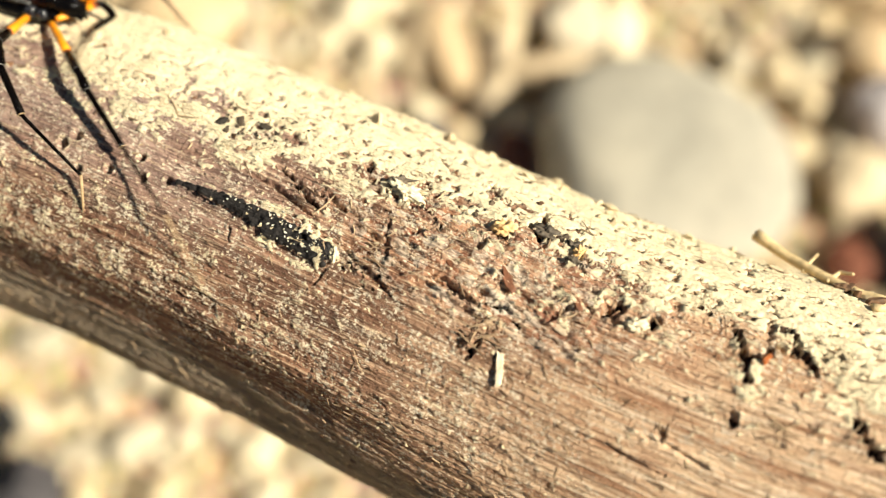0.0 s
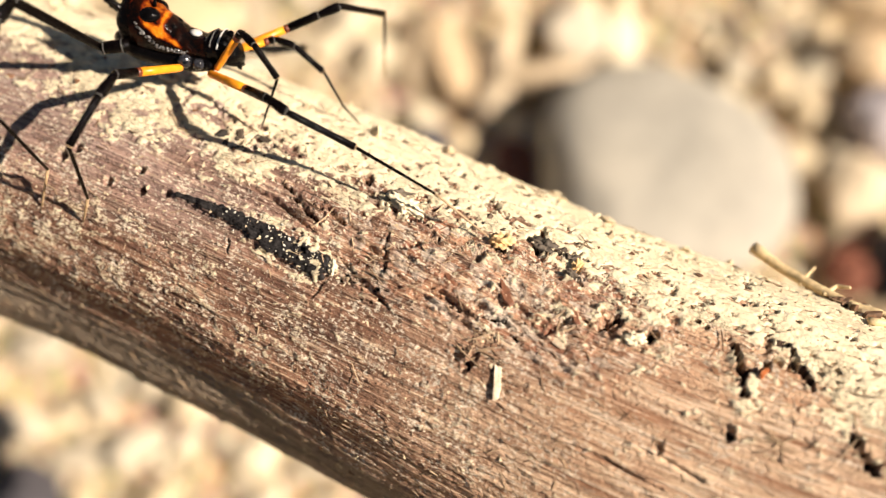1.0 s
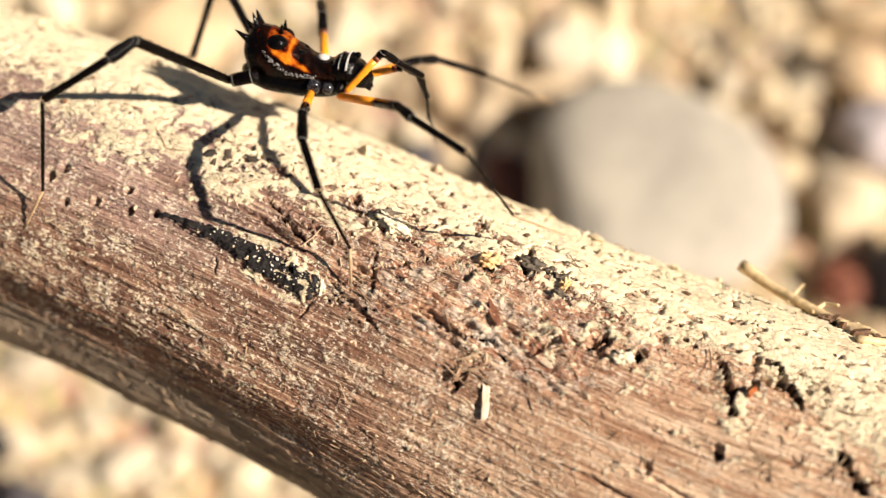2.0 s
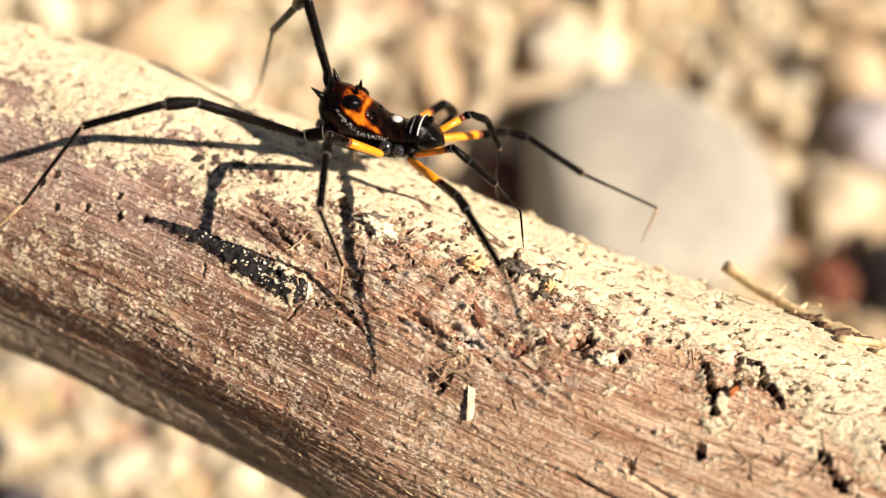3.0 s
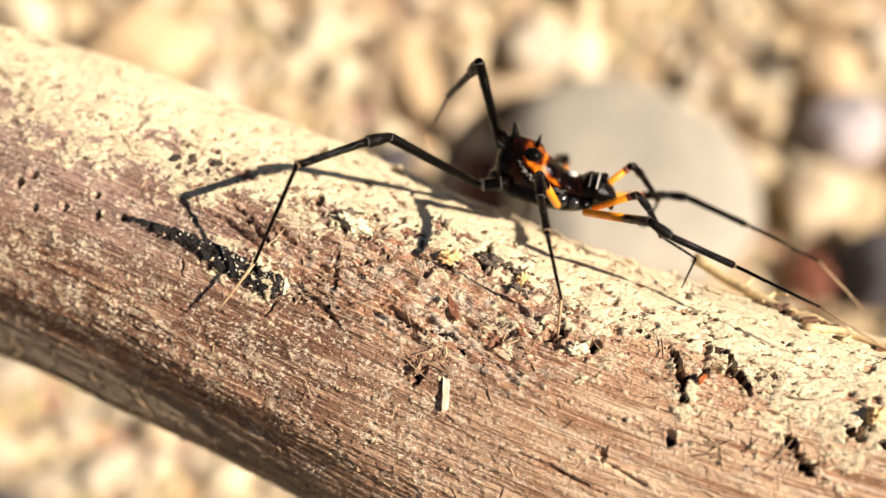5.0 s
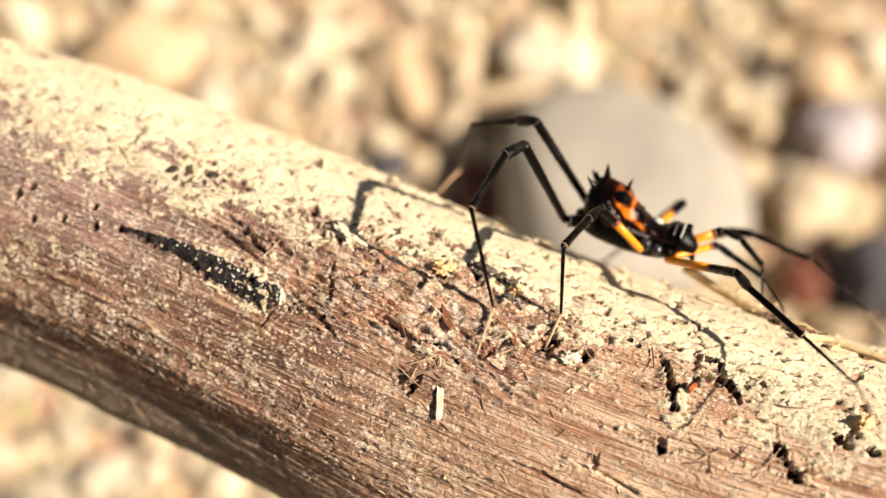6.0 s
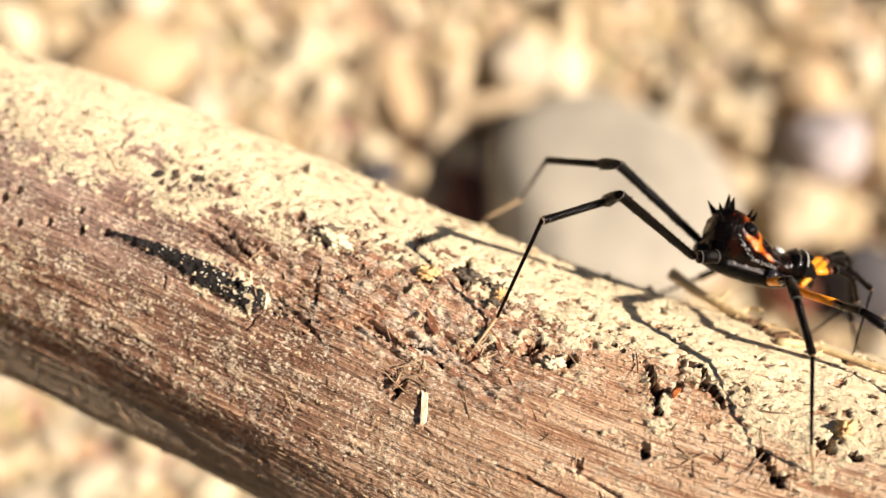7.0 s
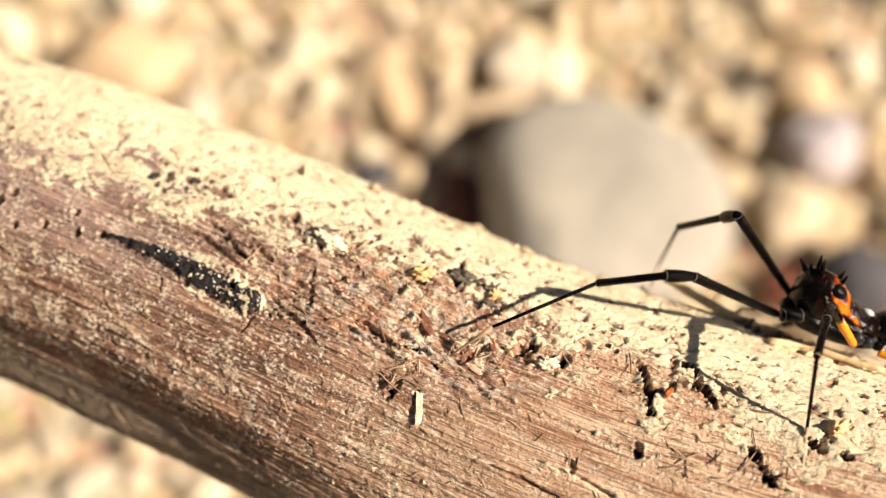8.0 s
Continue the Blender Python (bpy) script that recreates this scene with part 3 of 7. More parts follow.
def branch():
    near = np.arange(-49, 44.1, 0.115)
    ss = np.concatenate([np.arange(-380, -49, 3.0), near])
    deg = np.concatenate([np.arange(-112, 102, 0.46), np.arange(102, 248, 3.0)])
    rows, cols = len(ss), len(deg)
    S, A = np.meshgrid(ss, deg, indexing="ij")
    wrapped = np.where(A > 180, A - 360, A)
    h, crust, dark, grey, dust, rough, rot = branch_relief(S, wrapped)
    h = h - 3.0 * smooth(S, 42.6, 44.0) - 1.5 * (layered(S / 0.7, A / 9, 2, 3) - 0.5) * smooth(S, 42.4, 43.2)
    seam = smooth(A, 90, 110) * smooth(248 - A, 0, 20)
    h = h * (1 - 0.8 * seam)
    lines = [branch_line(float(s)) for s in ss]
    cen = np.array([c[:] for c, r in lines])
    rad = np.array([r for c, r in lines])
    a = np.radians(A)
    n = np.cos(a)[..., None] * np.array(FRONT) + np.sin(a)[..., None] * np.array(BACK)
    co = (cen[:, None] + n * (rad[:, None] + h)[..., None]) * MM
    i, k = np.meshgrid(np.arange(rows - 1), np.arange(cols), indexing="ij")
    k2 = (k + 1) % cols
    quads = np.stack([i * cols + k, (i + 1) * cols + k, (i + 1) * cols + k2, i * cols + k2], -1).reshape(-1, 4)
    me = bpy.data.meshes.new("branch")
    ends = [list(range(cols))[::-1], [(rows - 1) * cols + q for q in range(cols)]]
    nq = len(quads)
    loops = np.concatenate([quads.ravel(), ends[0], ends[1]])
    me.vertices.add(rows * cols)
    me.vertices.foreach_set("co", co.reshape(-1))
    me.loops.add(len(loops))
    me.loops.foreach_set("vertex_index", loops.astype(np.int32))
    me.polygons.add(nq + 2)
    starts = np.concatenate([np.arange(nq) * 4, [nq * 4, nq * 4 + cols]])
    me.polygons.foreach_set("loop_start", starts.astype(np.int32))
    me.polygons.foreach_set("use_smooth", np.ones(nq + 2, dtype=bool))
    me.update(calc_edges=True)
    uv = me.uv_layers.new(name="UVMap")
    tex = np.stack([S * MM, A * (math.pi / 180 * RADIUS) * MM], -1).reshape(-1, 2)
    uv.data.foreach_set("uv", tex[loops].ravel())
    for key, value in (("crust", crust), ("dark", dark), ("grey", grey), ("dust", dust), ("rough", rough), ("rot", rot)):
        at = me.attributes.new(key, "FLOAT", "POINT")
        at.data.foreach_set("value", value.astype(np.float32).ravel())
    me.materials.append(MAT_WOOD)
    me.validate()
    return tagged(new("branch", me), "weathered barkless brown branch with pale crust, raised above the gravel", "branch")


BRANCH = branch()


# ---- the harvestman ----
MAT_BLACK = plain_material("black_shell", (0.0022, 0.0018, 0.0018), 0.15, 0.3, 2300, 0.00016, 0.11)
MAT_LEG = plain_material("black_leg", (0.0018, 0.0011, 0.0010), 0.14, 0.5, 3000, 0.00024, 0.10)
MAT_ORANGE = plain_material("orange_leg", (0.80, 0.29, 0.012), 0.34, 0.16, 1800, 0.00003, 0.4)
MAT_BROWN = plain_material("red_brown_leg", (0.16, 0.035, 0.012), 0.4, 0.3, 1800, 0.00003, 0.5)
MAT_PALE = plain_material("pale_foot", (0.42, 0.29, 0.16), 0.5, 0.25, 2500, 0.00004, 0.4)
MAT_SILVER = plain_material("silvery_shell", (0.022, 0.022, 0.026), 0.16, 0.9, 2600, 0.00009, 0.5)
MAT_RIDGE = plain_material("glossy_ridge", (0.10, 0.095, 0.09), 0.22, 0.9, 2600, 0.00005, 0.6)
MAT_RING = plain_material("grey_ring", (0.13, 0.12, 0.11), 0.4, 0.5, 3000, 0.00002, 0.4)
MAT_BEAD = plain_material("white_bead", (0.55, 0.54, 0.50), 0.35, 0.15, 3000, 0.00002, 0.6)


def back_material():
    n = Nodes("marked_back")
    o = n.object
    mark = n.put("ShaderNodeAttribute", attribute_name="mark").outputs["Fac"]
    v = n.noise(o, 1100, 4, 0.6)
    base = n.mix(n.ramp(v, 0.42, 0.66), (0.002, 0.0015, 0.0013), (0.014, 0.0035, 0.0012))
    m = n.math("ADD", mark, n.math("MULTIPLY", n.math("SUBTRACT", v, 0.5), 0.8))
    c = n.mix(n.ramp(m, 0.42, 0.80), base, n.mix(n.ramp(m, 0.55, 1.1), (0.22, 0.022, 0.002), n.mix(n.ramp(v, 0.35, 0.6), (0.55, 0.14, 0.006), (0.78, 0.28, 0.014))))
    return n.done(c, n.ramp(v, 0.3, 0.7, 0.13, 0.26), n.bump(v, 0.00017, 0.9), spec=0.13)


MAT_BACK = back_material()


def ring(bm, centre, u, v, n):
    return [bm.verts.new(Vector(centre) + u * math.cos(2 * math.pi * k / n) + v * math.sin(2 * math.pi * k / n)) for k in range(n)]


def bridge(bm, rings, closed=True):
    for a, b in zip(rings, rings[1:]):
        n = len(a)
        for k in range(n):
            bm.faces.new((a[k], a[(k + 1) % n], b[(k + 1) % n], b[k]))
    if closed:
        bm.faces.new(rings[0][::-1])
        bm.faces.new(rings[-1])


def loft(stations, n=36, wobble=0.0, seed=0):
    """A body along x in mm from stations: x, middle height, half width, half height."""
    xs = np.array([s[0] for s in stations])
    fine = np.linspace(xs[0], xs[-1], 34)
    vals = [np.interp(fine, xs, [s[k] for s in stations]) for k in (1, 2, 3)]
    kernel = np.array([0.25, 0.5, 0.25])
    for v in vals:
        for _ in range(2):
            v[1:-1] = np.convolve(v, kernel, "valid")
    bm = bmesh.new()
    rings = []
    for x, zc, w, h in zip(fine, *vals):
        rings.append(ring(bm, (x * MM, 0, zc * MM), Vector((0, w * MM, 0)), Vector((0, 0, h * MM)), n))
    bridge(bm, rings)
    if wobble:
        for v in bm.verts:
            v.co += v.co.normalized() * wobble * MM * noise.noise(v.co * 1400 + Vector((seed, 0, 0)))
    bmesh.ops.recalc_face_normals(bm, faces=bm.faces)
    return bm


def ball(x, y, z, r, squash=(1, 1, 1), level=2):
    bm = bmesh.new()
    bmesh.ops.create_icosphere(bm, subdivisions=level, radius=r * MM, matrix=Matrix.Translation((x * MM, y * MM, z * MM)) @ Matrix.Diagonal((*squash, 1)))
    return bm


def cone(a, b, r0, r1, n=10):
    """A tapered rod from a to b, in mm."""
    a, b = Vector(a) * MM, Vector(b) * MM
    q = (b - a).to_track_quat("X", "Z")
    u, v = q @ Vector((0, 1, 0)), q @ Vector((0, 0, 1))
    bm = bmesh.new()
    rings = [ring(bm, a.lerp(b, t), u * r * MM, v * r * MM, n) for t, r in ((0, r0), (0.35, r0 * 0.7 + r1 * 0.3), (0.7, r0 * 0.35 + r1 * 0.65), (1, r1))]
    bridge(bm, rings)
    bmesh.ops.recalc_face_normals(bm, faces=bm.faces)
    return bm


def tube(profile, n=14, spines=0, seed=0, reach=0.14):
    """A limb's segment along +x from 0: profile of (x, radius) in mm, with short bristle-like teeth."""
    bm = bmesh.new()
    rings = [ring(bm, (x * MM, 0, 0), Vector((0, r * MM, 0)), Vector((0, 0, r * MM)), n) for x, r in profile]
    bridge(bm, rings)
    rnd = random.Random(seed)
    xs, rs = [p[0] for p in profile], [p[1] for p in profile]
    for k in range(spines):
        x = rnd.uniform(xs[0] + 0.2, xs[-1] - 0.1)
        r = float(np.interp(x, xs, rs))
        a = rnd.uniform(0, 6.283)
        out = Vector((0.35, math.cos(a), math.sin(a))).normalized()
        side = Vector((1, 0, 0)).cross(out).normalized()
        foot = Vector((x, r * 0.9 * math.cos(a), r * 0.9 * math.sin(a)))
        tip = bm.verts.new((foot + out * reach * rnd.uniform(0.6, 1.2)) * MM)
        base = [bm.verts.new((foot + q) * MM) for q in (Vector((-0.06, 0, 0)), side * 0.05, Vector((0.06, 0, 0)), side * -0.05)]
        for i in range(4):
            bm.faces.new((base[i], base[(i + 1) % 4], tip))
    bmesh.ops.recalc_face_normals(bm, faces=bm.faces)
    return bm


def collar_ring(x, r, width):
    """A thin raised band round a limb."""
    return tube([(x - width, r * 0.9), (x - width * 0.6, r), (x + width * 0.6, r), (x + width, r * 0.9)], 14)


DOME = [(-3.3, 1.65, 0.8, 1.1), (-3.05, 1.6, 1.3, 1.75), (-2.4, 1.55, 1.54, 2.15), (-1.3, 1.42, 1.66, 2.22), (-0.6, 1.3, 1.68, 2.12), (0.3, 1.05, 1.68, 1.78), (1.2, 0.85, 1.62, 1.32), (2.3, 0.72, 1.5, 0.95), (3.1, 0.72, 1.34, 0.85), (3.9, 0.85, 1.38, 1.0), (4.3, 0.8, 0.9, 0.5)]


def dome_side(x, z):
    xs = [d[0] for d in DOME]
    zc, w, h = (float(np.interp(x, xs, [d[k] for d in DOME])) for k in (1, 2, 3))
    return w * math.sqrt(max(0.02, 1 - ((z - zc) / h) ** 2))


def harvestman_body(root):
    back = part("abdomen", loft(DOME, 44, 0.12, 3), MAT_BACK, root, "black abdomen with glossy orange markings")
    at = back.data.attributes.new("mark", "FLOAT", "POINT")
    co = np.zeros(len(back.data.vertices) * 3)
    back.data.vertices.foreach_get("co", co)
    x, y, z = (co.reshape(-1, 3) / MM).T
    line = 2.2 - 0.46 * (x + 0.6)
    saddle = 0.60 * smooth(z, 2.1, 2.6) * smooth(x, -1.7, -1.0) * smooth(0.8 - x, 0, 0.7)
    band = (1.05 - 0.13 * x) * np.exp(-((z - line) / (0.36 - 0.04 * x)) ** 2) * smooth(x, -1.4, -0.5) * smooth(2.9 - x, 0, 1.4)
    fork = np.exp(-((x - 0.35 - 0.12 * (z - 2)) / 0.28) ** 2) * (z > 1.6) * smooth(3.3 - z, 0, 0.3)
    rear = 0.50 * np.exp(-((x + 2.2) / 0.5) ** 2) * smooth(z, 1.7, 2.4) + 0.34 * np.exp(-((x + 1.5) / 0.4) ** 2 - ((z - 1.3) / 0.5) ** 2)
    at.data.foreach_set("value", np.clip(np.maximum(band + fork * 0.9 + rear, saddle), 0, 1).astype(np.float32))
    part("underside", loft([(-3.7, -0.1, 0.4, 0.35), (-3.1, -0.2, 1.2, 0.85), (-1.5, -0.35, 1.6, 1.1), (1.0, -0.45, 1.6, 1.1), (3.0, -0.35, 1.5, 1.0), (4.3, -0.1, 1.2, 0.85), (5.0, 0.1, 0.8, 0.6)], 32, 0.04, 8), MAT_BLACK, root)
    head = part("head", loft([(3.2, 0.85, 0.7, 0.5), (3.6, 0.95, 1.25, 0.95), (4.05, 1.0, 1.42, 1.22), (4.35, 0.98, 1.3, 1.08), (4.7, 1.05, 1.46, 1.3), (5.0, 0.9, 1.28, 1.08), (5.5, 0.72, 1.16, 1.02), (6.0, 0.55, 0.92, 0.84), (6.3, 0.45, 0.55, 0.5), (6.45, 0.42, 0.2, 0.18)], 32, 0.2, 5), MAT_BLACK, root)
    for x, r, w, mat, label in ((4.72, 1.0, 0.065, MAT_BEAD, "white band across the head"), (4.12, 0.93, 0.05, MAT_RIDGE, "grey band across the head")):
        bm = bmesh.new()
        rings = []
        for k in range(25):
            a = radians(20 + 140 * k / 24)
            c = Vector((x, 1.50 * r * math.cos(a), 1.03 + 1.28 * r * math.sin(a)))
            out = Vector((0, math.cos(a), math.sin(a)))
            fade = 0.4 + 0.6 * abs(math.cos(a))
            rings.append(ring(bm, c * MM, Vector((w, 0, 0)) * MM, out * w * fade * MM, 8))
        bridge(bm, rings)
        bmesh.ops.recalc_face_normals(bm, faces=bm.faces)
        part("band", bm, mat, head, label)
    for y in (-0.45, 0.45):
        part("eye", ball(5.15, y, 1.98, 0.27), MAT_BLACK, head)
    for sgn in (-1, 1):
        part("jaw", cone((5.9, 0.35 * sgn, 0.3), (6.3, 0.28 * sgn, -0.35), 0.36, 0.12), MAT_BLACK, head)
        for x, y, z, r, mat in ((2.32, 1.50, -0.05, 0.58, MAT_SILVER), (3.3, 1.36, -0.15, 0.48, MAT_SILVER), (4.2, 1.15, -0.15, 0.48, MAT_BLACK)):
            part("hip", ball(x, y * sgn, z, r, (1, 0.9, 1)), mat, root, "rounded grey hip" if mat is MAT_SILVER else "rounded black hip")
        tip = (-3.96, -1.96, -0.3) if sgn < 0 else (-2.62, 1.80, 0.0)
        hip = part("hind_hip", cone((-2.0, 1.4 * sgn, 0.2), tip, 0.55, 0.48, 16), MAT_LEG, root)
        q = (Vector(tip) - Vector((-2.0, 1.4 * sgn, 0.2))).to_track_quat("X", "Z").to_matrix().to_4x4()
        for d, r in ((0.55, 0.56), (1.95, 0.51)) if sgn < 0 else ((0.55, 0.52),):
            bm = collar_ring(d, r, 0.04)
            bm.transform(Matrix.Translation(Vector((-2.0, 1.4 * sgn, 0.2)) * MM) @ q)
            part("joint_ring", bm, MAT_RING, hip, "grey joint ring")
        bm = bmesh.new()
        rnd = random.Random(3)
        for k in range(64):
            t = (k // 2) / 31
            x = -1.5 + 3.9 * t + rnd.uniform(-0.08, 0.08)
            z = 2.2 - 1.45 * min(1, t * 2.2) ** 0.8 + (0.35 if t > 0.45 else 0) * (t - 0.45) * -0.6 + rnd.uniform(-0.14, 0.14)
            y = dome_side(x, z) * 1.01
            bmesh.ops.create_icosphere(bm, subdivisions=1, radius=rnd.uniform(0.06, 0.15) * MM, matrix=Matrix.Translation((x * MM, sgn * y * MM, z * MM)))
        part("bead_row", bm, MAT_RIDGE, root, "glossy ridge of small grey beads")
    for a, b, r in (((-2.8, -0.8, 2.6), (-3.75, -1.15, 3.45), 0.32), ((-2.8, 0.8, 2.6), (-3.75, 1.15, 3.45), 0.32), ((-2.3, -0.35, 3.4), (-2.6, -0.4, 4.6), 0.32), ((-2.3, 0.45, 3.4), (-2.65, 0.5, 4.55), 0.32),
                    ((-2.8, 0.0, 3.0), (-3.3, 0.0, 3.8), 0.24), ((-0.5, -0.35, 3.3), (-0.4, -0.4, 4.05), 0.2), ((-0.5, 0.45, 3.3), (-0.4, 0.5, 4.05), 0.2)):
        part("spine", cone(a, b, r, 0.03), MAT_BLACK, root)
    # bright glint on the front of the abdomen, made as a white knob
    part("pale_knob", ball(2.65, -0.1, 1.72, 0.4, (1.2, 1.0, 0.6)), MAT_BEAD, root, "knob coloured white as a glint")
    for x, y, z, r in ((1.0, -0.55, 1.98, 0.36), (1.0, 0.55, 1.98, 0.36), (-0.75, -0.75, 2.62, 0.82), (-0.75, 0.75, 2.62, 0.82), (-2.1, -0.6, 2.9, 0.5), (-2.1, 0.6, 2.9, 0.5)):
        part("tubercle", ball(x, y, z, r, (1.1, 0.9, 0.8), 3), MAT_BLACK, root, "glossy black knob")


BASES = {
    "near_hind": (-4.19, -1.67, -0.46),
    "near_middle": (2.17, -1.85, -0.48),
    "near_front": (4.31, -1.56, -0.57),
    "near_palp": (4.80, -1.50, -0.12),
    "far_hind": (-2.60, 1.67, 0.05),
    "far_middle": (2.17, 1.85, -0.48),
    "far_front": (4.31, 1.56, -0.57),
    "far_palp": (4.47, 0.90, -0.20),
}
LENGTHS = {
    "near_hind": (9.55, 2.20, 5.63, 8.94, 4.31),
    "near_middle": (6.22, 2.36, 4.00, 6.20, 3.18),
    "near_front": (7.92, 1.79, 5.36, 6.49, 5.65),
    "near_palp": (4.10, 1.62, 2.94, 3.06, 2.68),
    "far_hind": (9.55, 2.20, 5.63, 8.94, 4.31),
    "far_middle": (6.22, 2.36, 4.00, 6.20, 3.18),
    "far_front": (7.92, 1.79, 5.36, 6.49, 5.65),
    "far_palp": (4.10, 1.62, 2.94, 3.06, 2.68),
}

# radii of femur, patella, tibia, metatarsus, foot
THICK = {"hind": (0.345, 0.47, 0.30, 0.165, 0.11), "middle": (0.33, 0.40, 0.30, 0.16, 0.11), "front": (0.32, 0.38, 0.27, 0.14, 0.08), "palp": (0.27, 0.30, 0.25, 0.12, 0.08)}
LEGS = {}


def build_leg(name, root):
    kind = name.split("_")[1]
    lengths, thick = LENGTHS[name], THICK[kind]
    f, p, t, m, a = lengths
    rf, rp, rt, rm, ra = thick
    segs = []
    if kind == "hind":
        femur = part("femur", tube([(0, rf * 0.8), (0.3, rf * 0.9), (f * 0.6, rf), (f - 0.3, rf * 1.12), (f, rf)], 14, 110, 1, 0.2), MAT_LEG, root, "black toothed thigh")
    else:
        cut = f * (0.64 if kind != "palp" else 0.8)
        femur = part("femur", tube([(0, rf * 0.75), (0.25, rf * 0.92), (cut * 0.6, rf), (cut, rf * 1.02)], 14, 26, 2, 0.08), MAT_ORANGE, root, "bright orange thigh")
        part("femur_middle", tube([(cut - 0.02, rf * 1.03), (cut + 0.35, rf * 1.04)], 14), MAT_BROWN, femur, "red-brown band")
        part("femur_tip", tube([(cut + 0.33, rf * 1.05), (f - 0.2, rf * 1.12), (f, rf)], 14, 14, 3), MAT_LEG, femur, "black end of the thigh")
    part("joint_ring", collar_ring(f - 0.04, rf * 1.06, 0.035), MAT_RING, femur, "grey joint ring")
    segs.append(femur)
    patella = part("patella", tube([(-0.1, rp * 0.62), (0.2, rp * 0.78), (p * 0.55, rp), (p - 0.25, rp * 1.0), (p - 0.05, rp * 0.8), (p, rp * 0.6)], 16, 40, 4), MAT_LEG, root, "swollen black knee")
    part("joint_ring", collar_ring(p - 0.06, rp * 0.82, 0.035), MAT_RING, patella, "grey joint ring")
    segs.append(patella)
    tibia = part("tibia", tube([(-0.08, rt * 0.85), (0.3, rt), (t * 0.6, rt * 0.92), (t - 0.15, rt * 1.02), (t, rt * 0.8)], 14, 46, 5, 0.1), MAT_LEG, root)
    part("joint_ring", collar_ring(t - 0.05, rt * 0.98, 0.035), MAT_PALE, tibia, "pale joint ring")
    segs.append(tibia)
    segs.append(part("metatarsus", tube([(-0.08, rm * 0.9), (0.3, rm), (m * 0.5, rm * 0.85), (m, rm * 0.7)], 10, 20, 6, 0.07), MAT_LEG, root))
    segs.append(part("foot", tube([(-0.05, ra * 1.1), (a * 0.3, ra * 1.1), (a * 0.75, ra * 0.8), (a, ra * 0.4)], 10, 10, 7, 0.06), MAT_PALE if kind != "palp" else MAT_LEG, root, "pale tan foot" if kind != "palp" else ""))
    LEGS[name] = segs


HARVESTMAN = thing("harvestman", "black and orange long-legged harvestman walking along the branch", "harvestman")
harvestman_body(HARVESTMAN)
for leg_name in BASES:
    build_leg(leg_name, HARVESTMAN)


# ---- what lies on the branch ----
def crust_parts():
    """Grains, crumbs and fibres: small pieces, each kind in one part."""
    rnd = np.random.RandomState(21)

    def places(count, want, box=(-47, 43, -70, 96)):
        s = rnd.uniform(box[0], box[1], count * 6)
        deg = rnd.uniform(box[2], box[3], count * 6)
        h, crust, dark, *rest = branch_relief(s, deg)
        keep = rnd.rand(count * 6) < want(s, deg, crust, dark)
        return s[keep][:count], deg[keep][:count], h[keep][:count]

    bm = bmesh.new()
    bmesh.ops.create_icosphere(bm, subdivisions=1, radius=1.0)
    bm.verts.ensure_lookup_table()
    seed = np.array([v.co[:] for v in bm.verts])
    tri = np.array([[v.index for v in f.verts] for f in bm.faces])
    bm.free()

    def scatter(name, label, mat, count, want, lo, hi, sink, flat=0.6, box=(-47, 43, -70, 96)):
        s, deg, h = places(count, want, box)
        verts, faces = [], []
        for i, (a, b, c) in enumerate(zip(s, deg, h)):
            p, n = on_branch(float(a), float(b), float(c))
            r = lo * (hi / lo) ** (rnd.rand() ** 1.8)
            q = np.array(n.to_track_quat("Z", "Y").to_matrix()) @ np.array(Matrix.Rotation(rnd.rand() * 6.28, 3, "Z"))
            shape = seed * (1 + 0.55 * rnd.uniform(-1, 1, (len(seed), 1))) * [rnd.uniform(0.8, 1.7), 1, flat * rnd.uniform(0.7, 1.3)]
            verts.append((shape @ q.T * r + np.array(n) * r * sink) * MM + np.array(p))
            faces.append(tri + i * len(seed))
        me = bpy.data.meshes.new(name)
        me.from_pydata(np.concatenate(verts).tolist(), [], np.concatenate(faces).tolist())
        me.materials.append(mat)
        ob = new(name, me)
        ob.parent = BRANCH
        return tagged(ob, label, kind="stuff")

    def varied(name, a, b, rough=0.8):
        n = Nodes(name)
        v = n.noise(n.object, 4000, 3, 0.6)
        return n.done(n.mix(n.ramp(v, 0.4, 0.7, 0, 0.3), n.mix(n.island, a, b), tuple(0.5 * (p + q) * 0.6 for p, q in zip(a, b))), rough, n.bump(v, 0.00005, 0.6), spec=0.3)

    pale = varied("pale_grain", (0.82, 0.70, 0.46), (0.55, 0.42, 0.26))
    brown = varied("brown_crumb", (0.05, 0.03, 0.02), (0.24, 0.12, 0.06))
    grime = varied("dark_bit", (0.03, 0.025, 0.02), (0.12, 0.085, 0.055))
    fibre = varied("wood_fibre", (0.60, 0.44, 0.27), (0.12, 0.06, 0.035))
    scatter("crust", "pale granular crust", pale, 4200, lambda s, d, c, k: (0.16 - 0.11 * (s > 10) * (d < 24)) + 0.55 * (c > 0.5) * (d < 44), 0.03, 0.13, 0.1, 0.35)
    scatter("dark_grit", "dark crumbs in the pale crust", brown, 420, lambda s, d, c, k: 0.06 + 0.5 * (d > 24) * (d < 80), 0.05, 0.24, 0.0, 0.45)
    scatter("white_grit", "white grains on the black crust", varied("white_grain", (0.75, 0.72, 0.62), (0.6, 0.55, 0.42)), 90, lambda s, d, c, k: 0.9 * smooth(s, -19, -10) * smooth(d, 5.0, 12), 0.03, 0.12, 1.0, 0.5, (-18, -7.2, 5.5, 15))
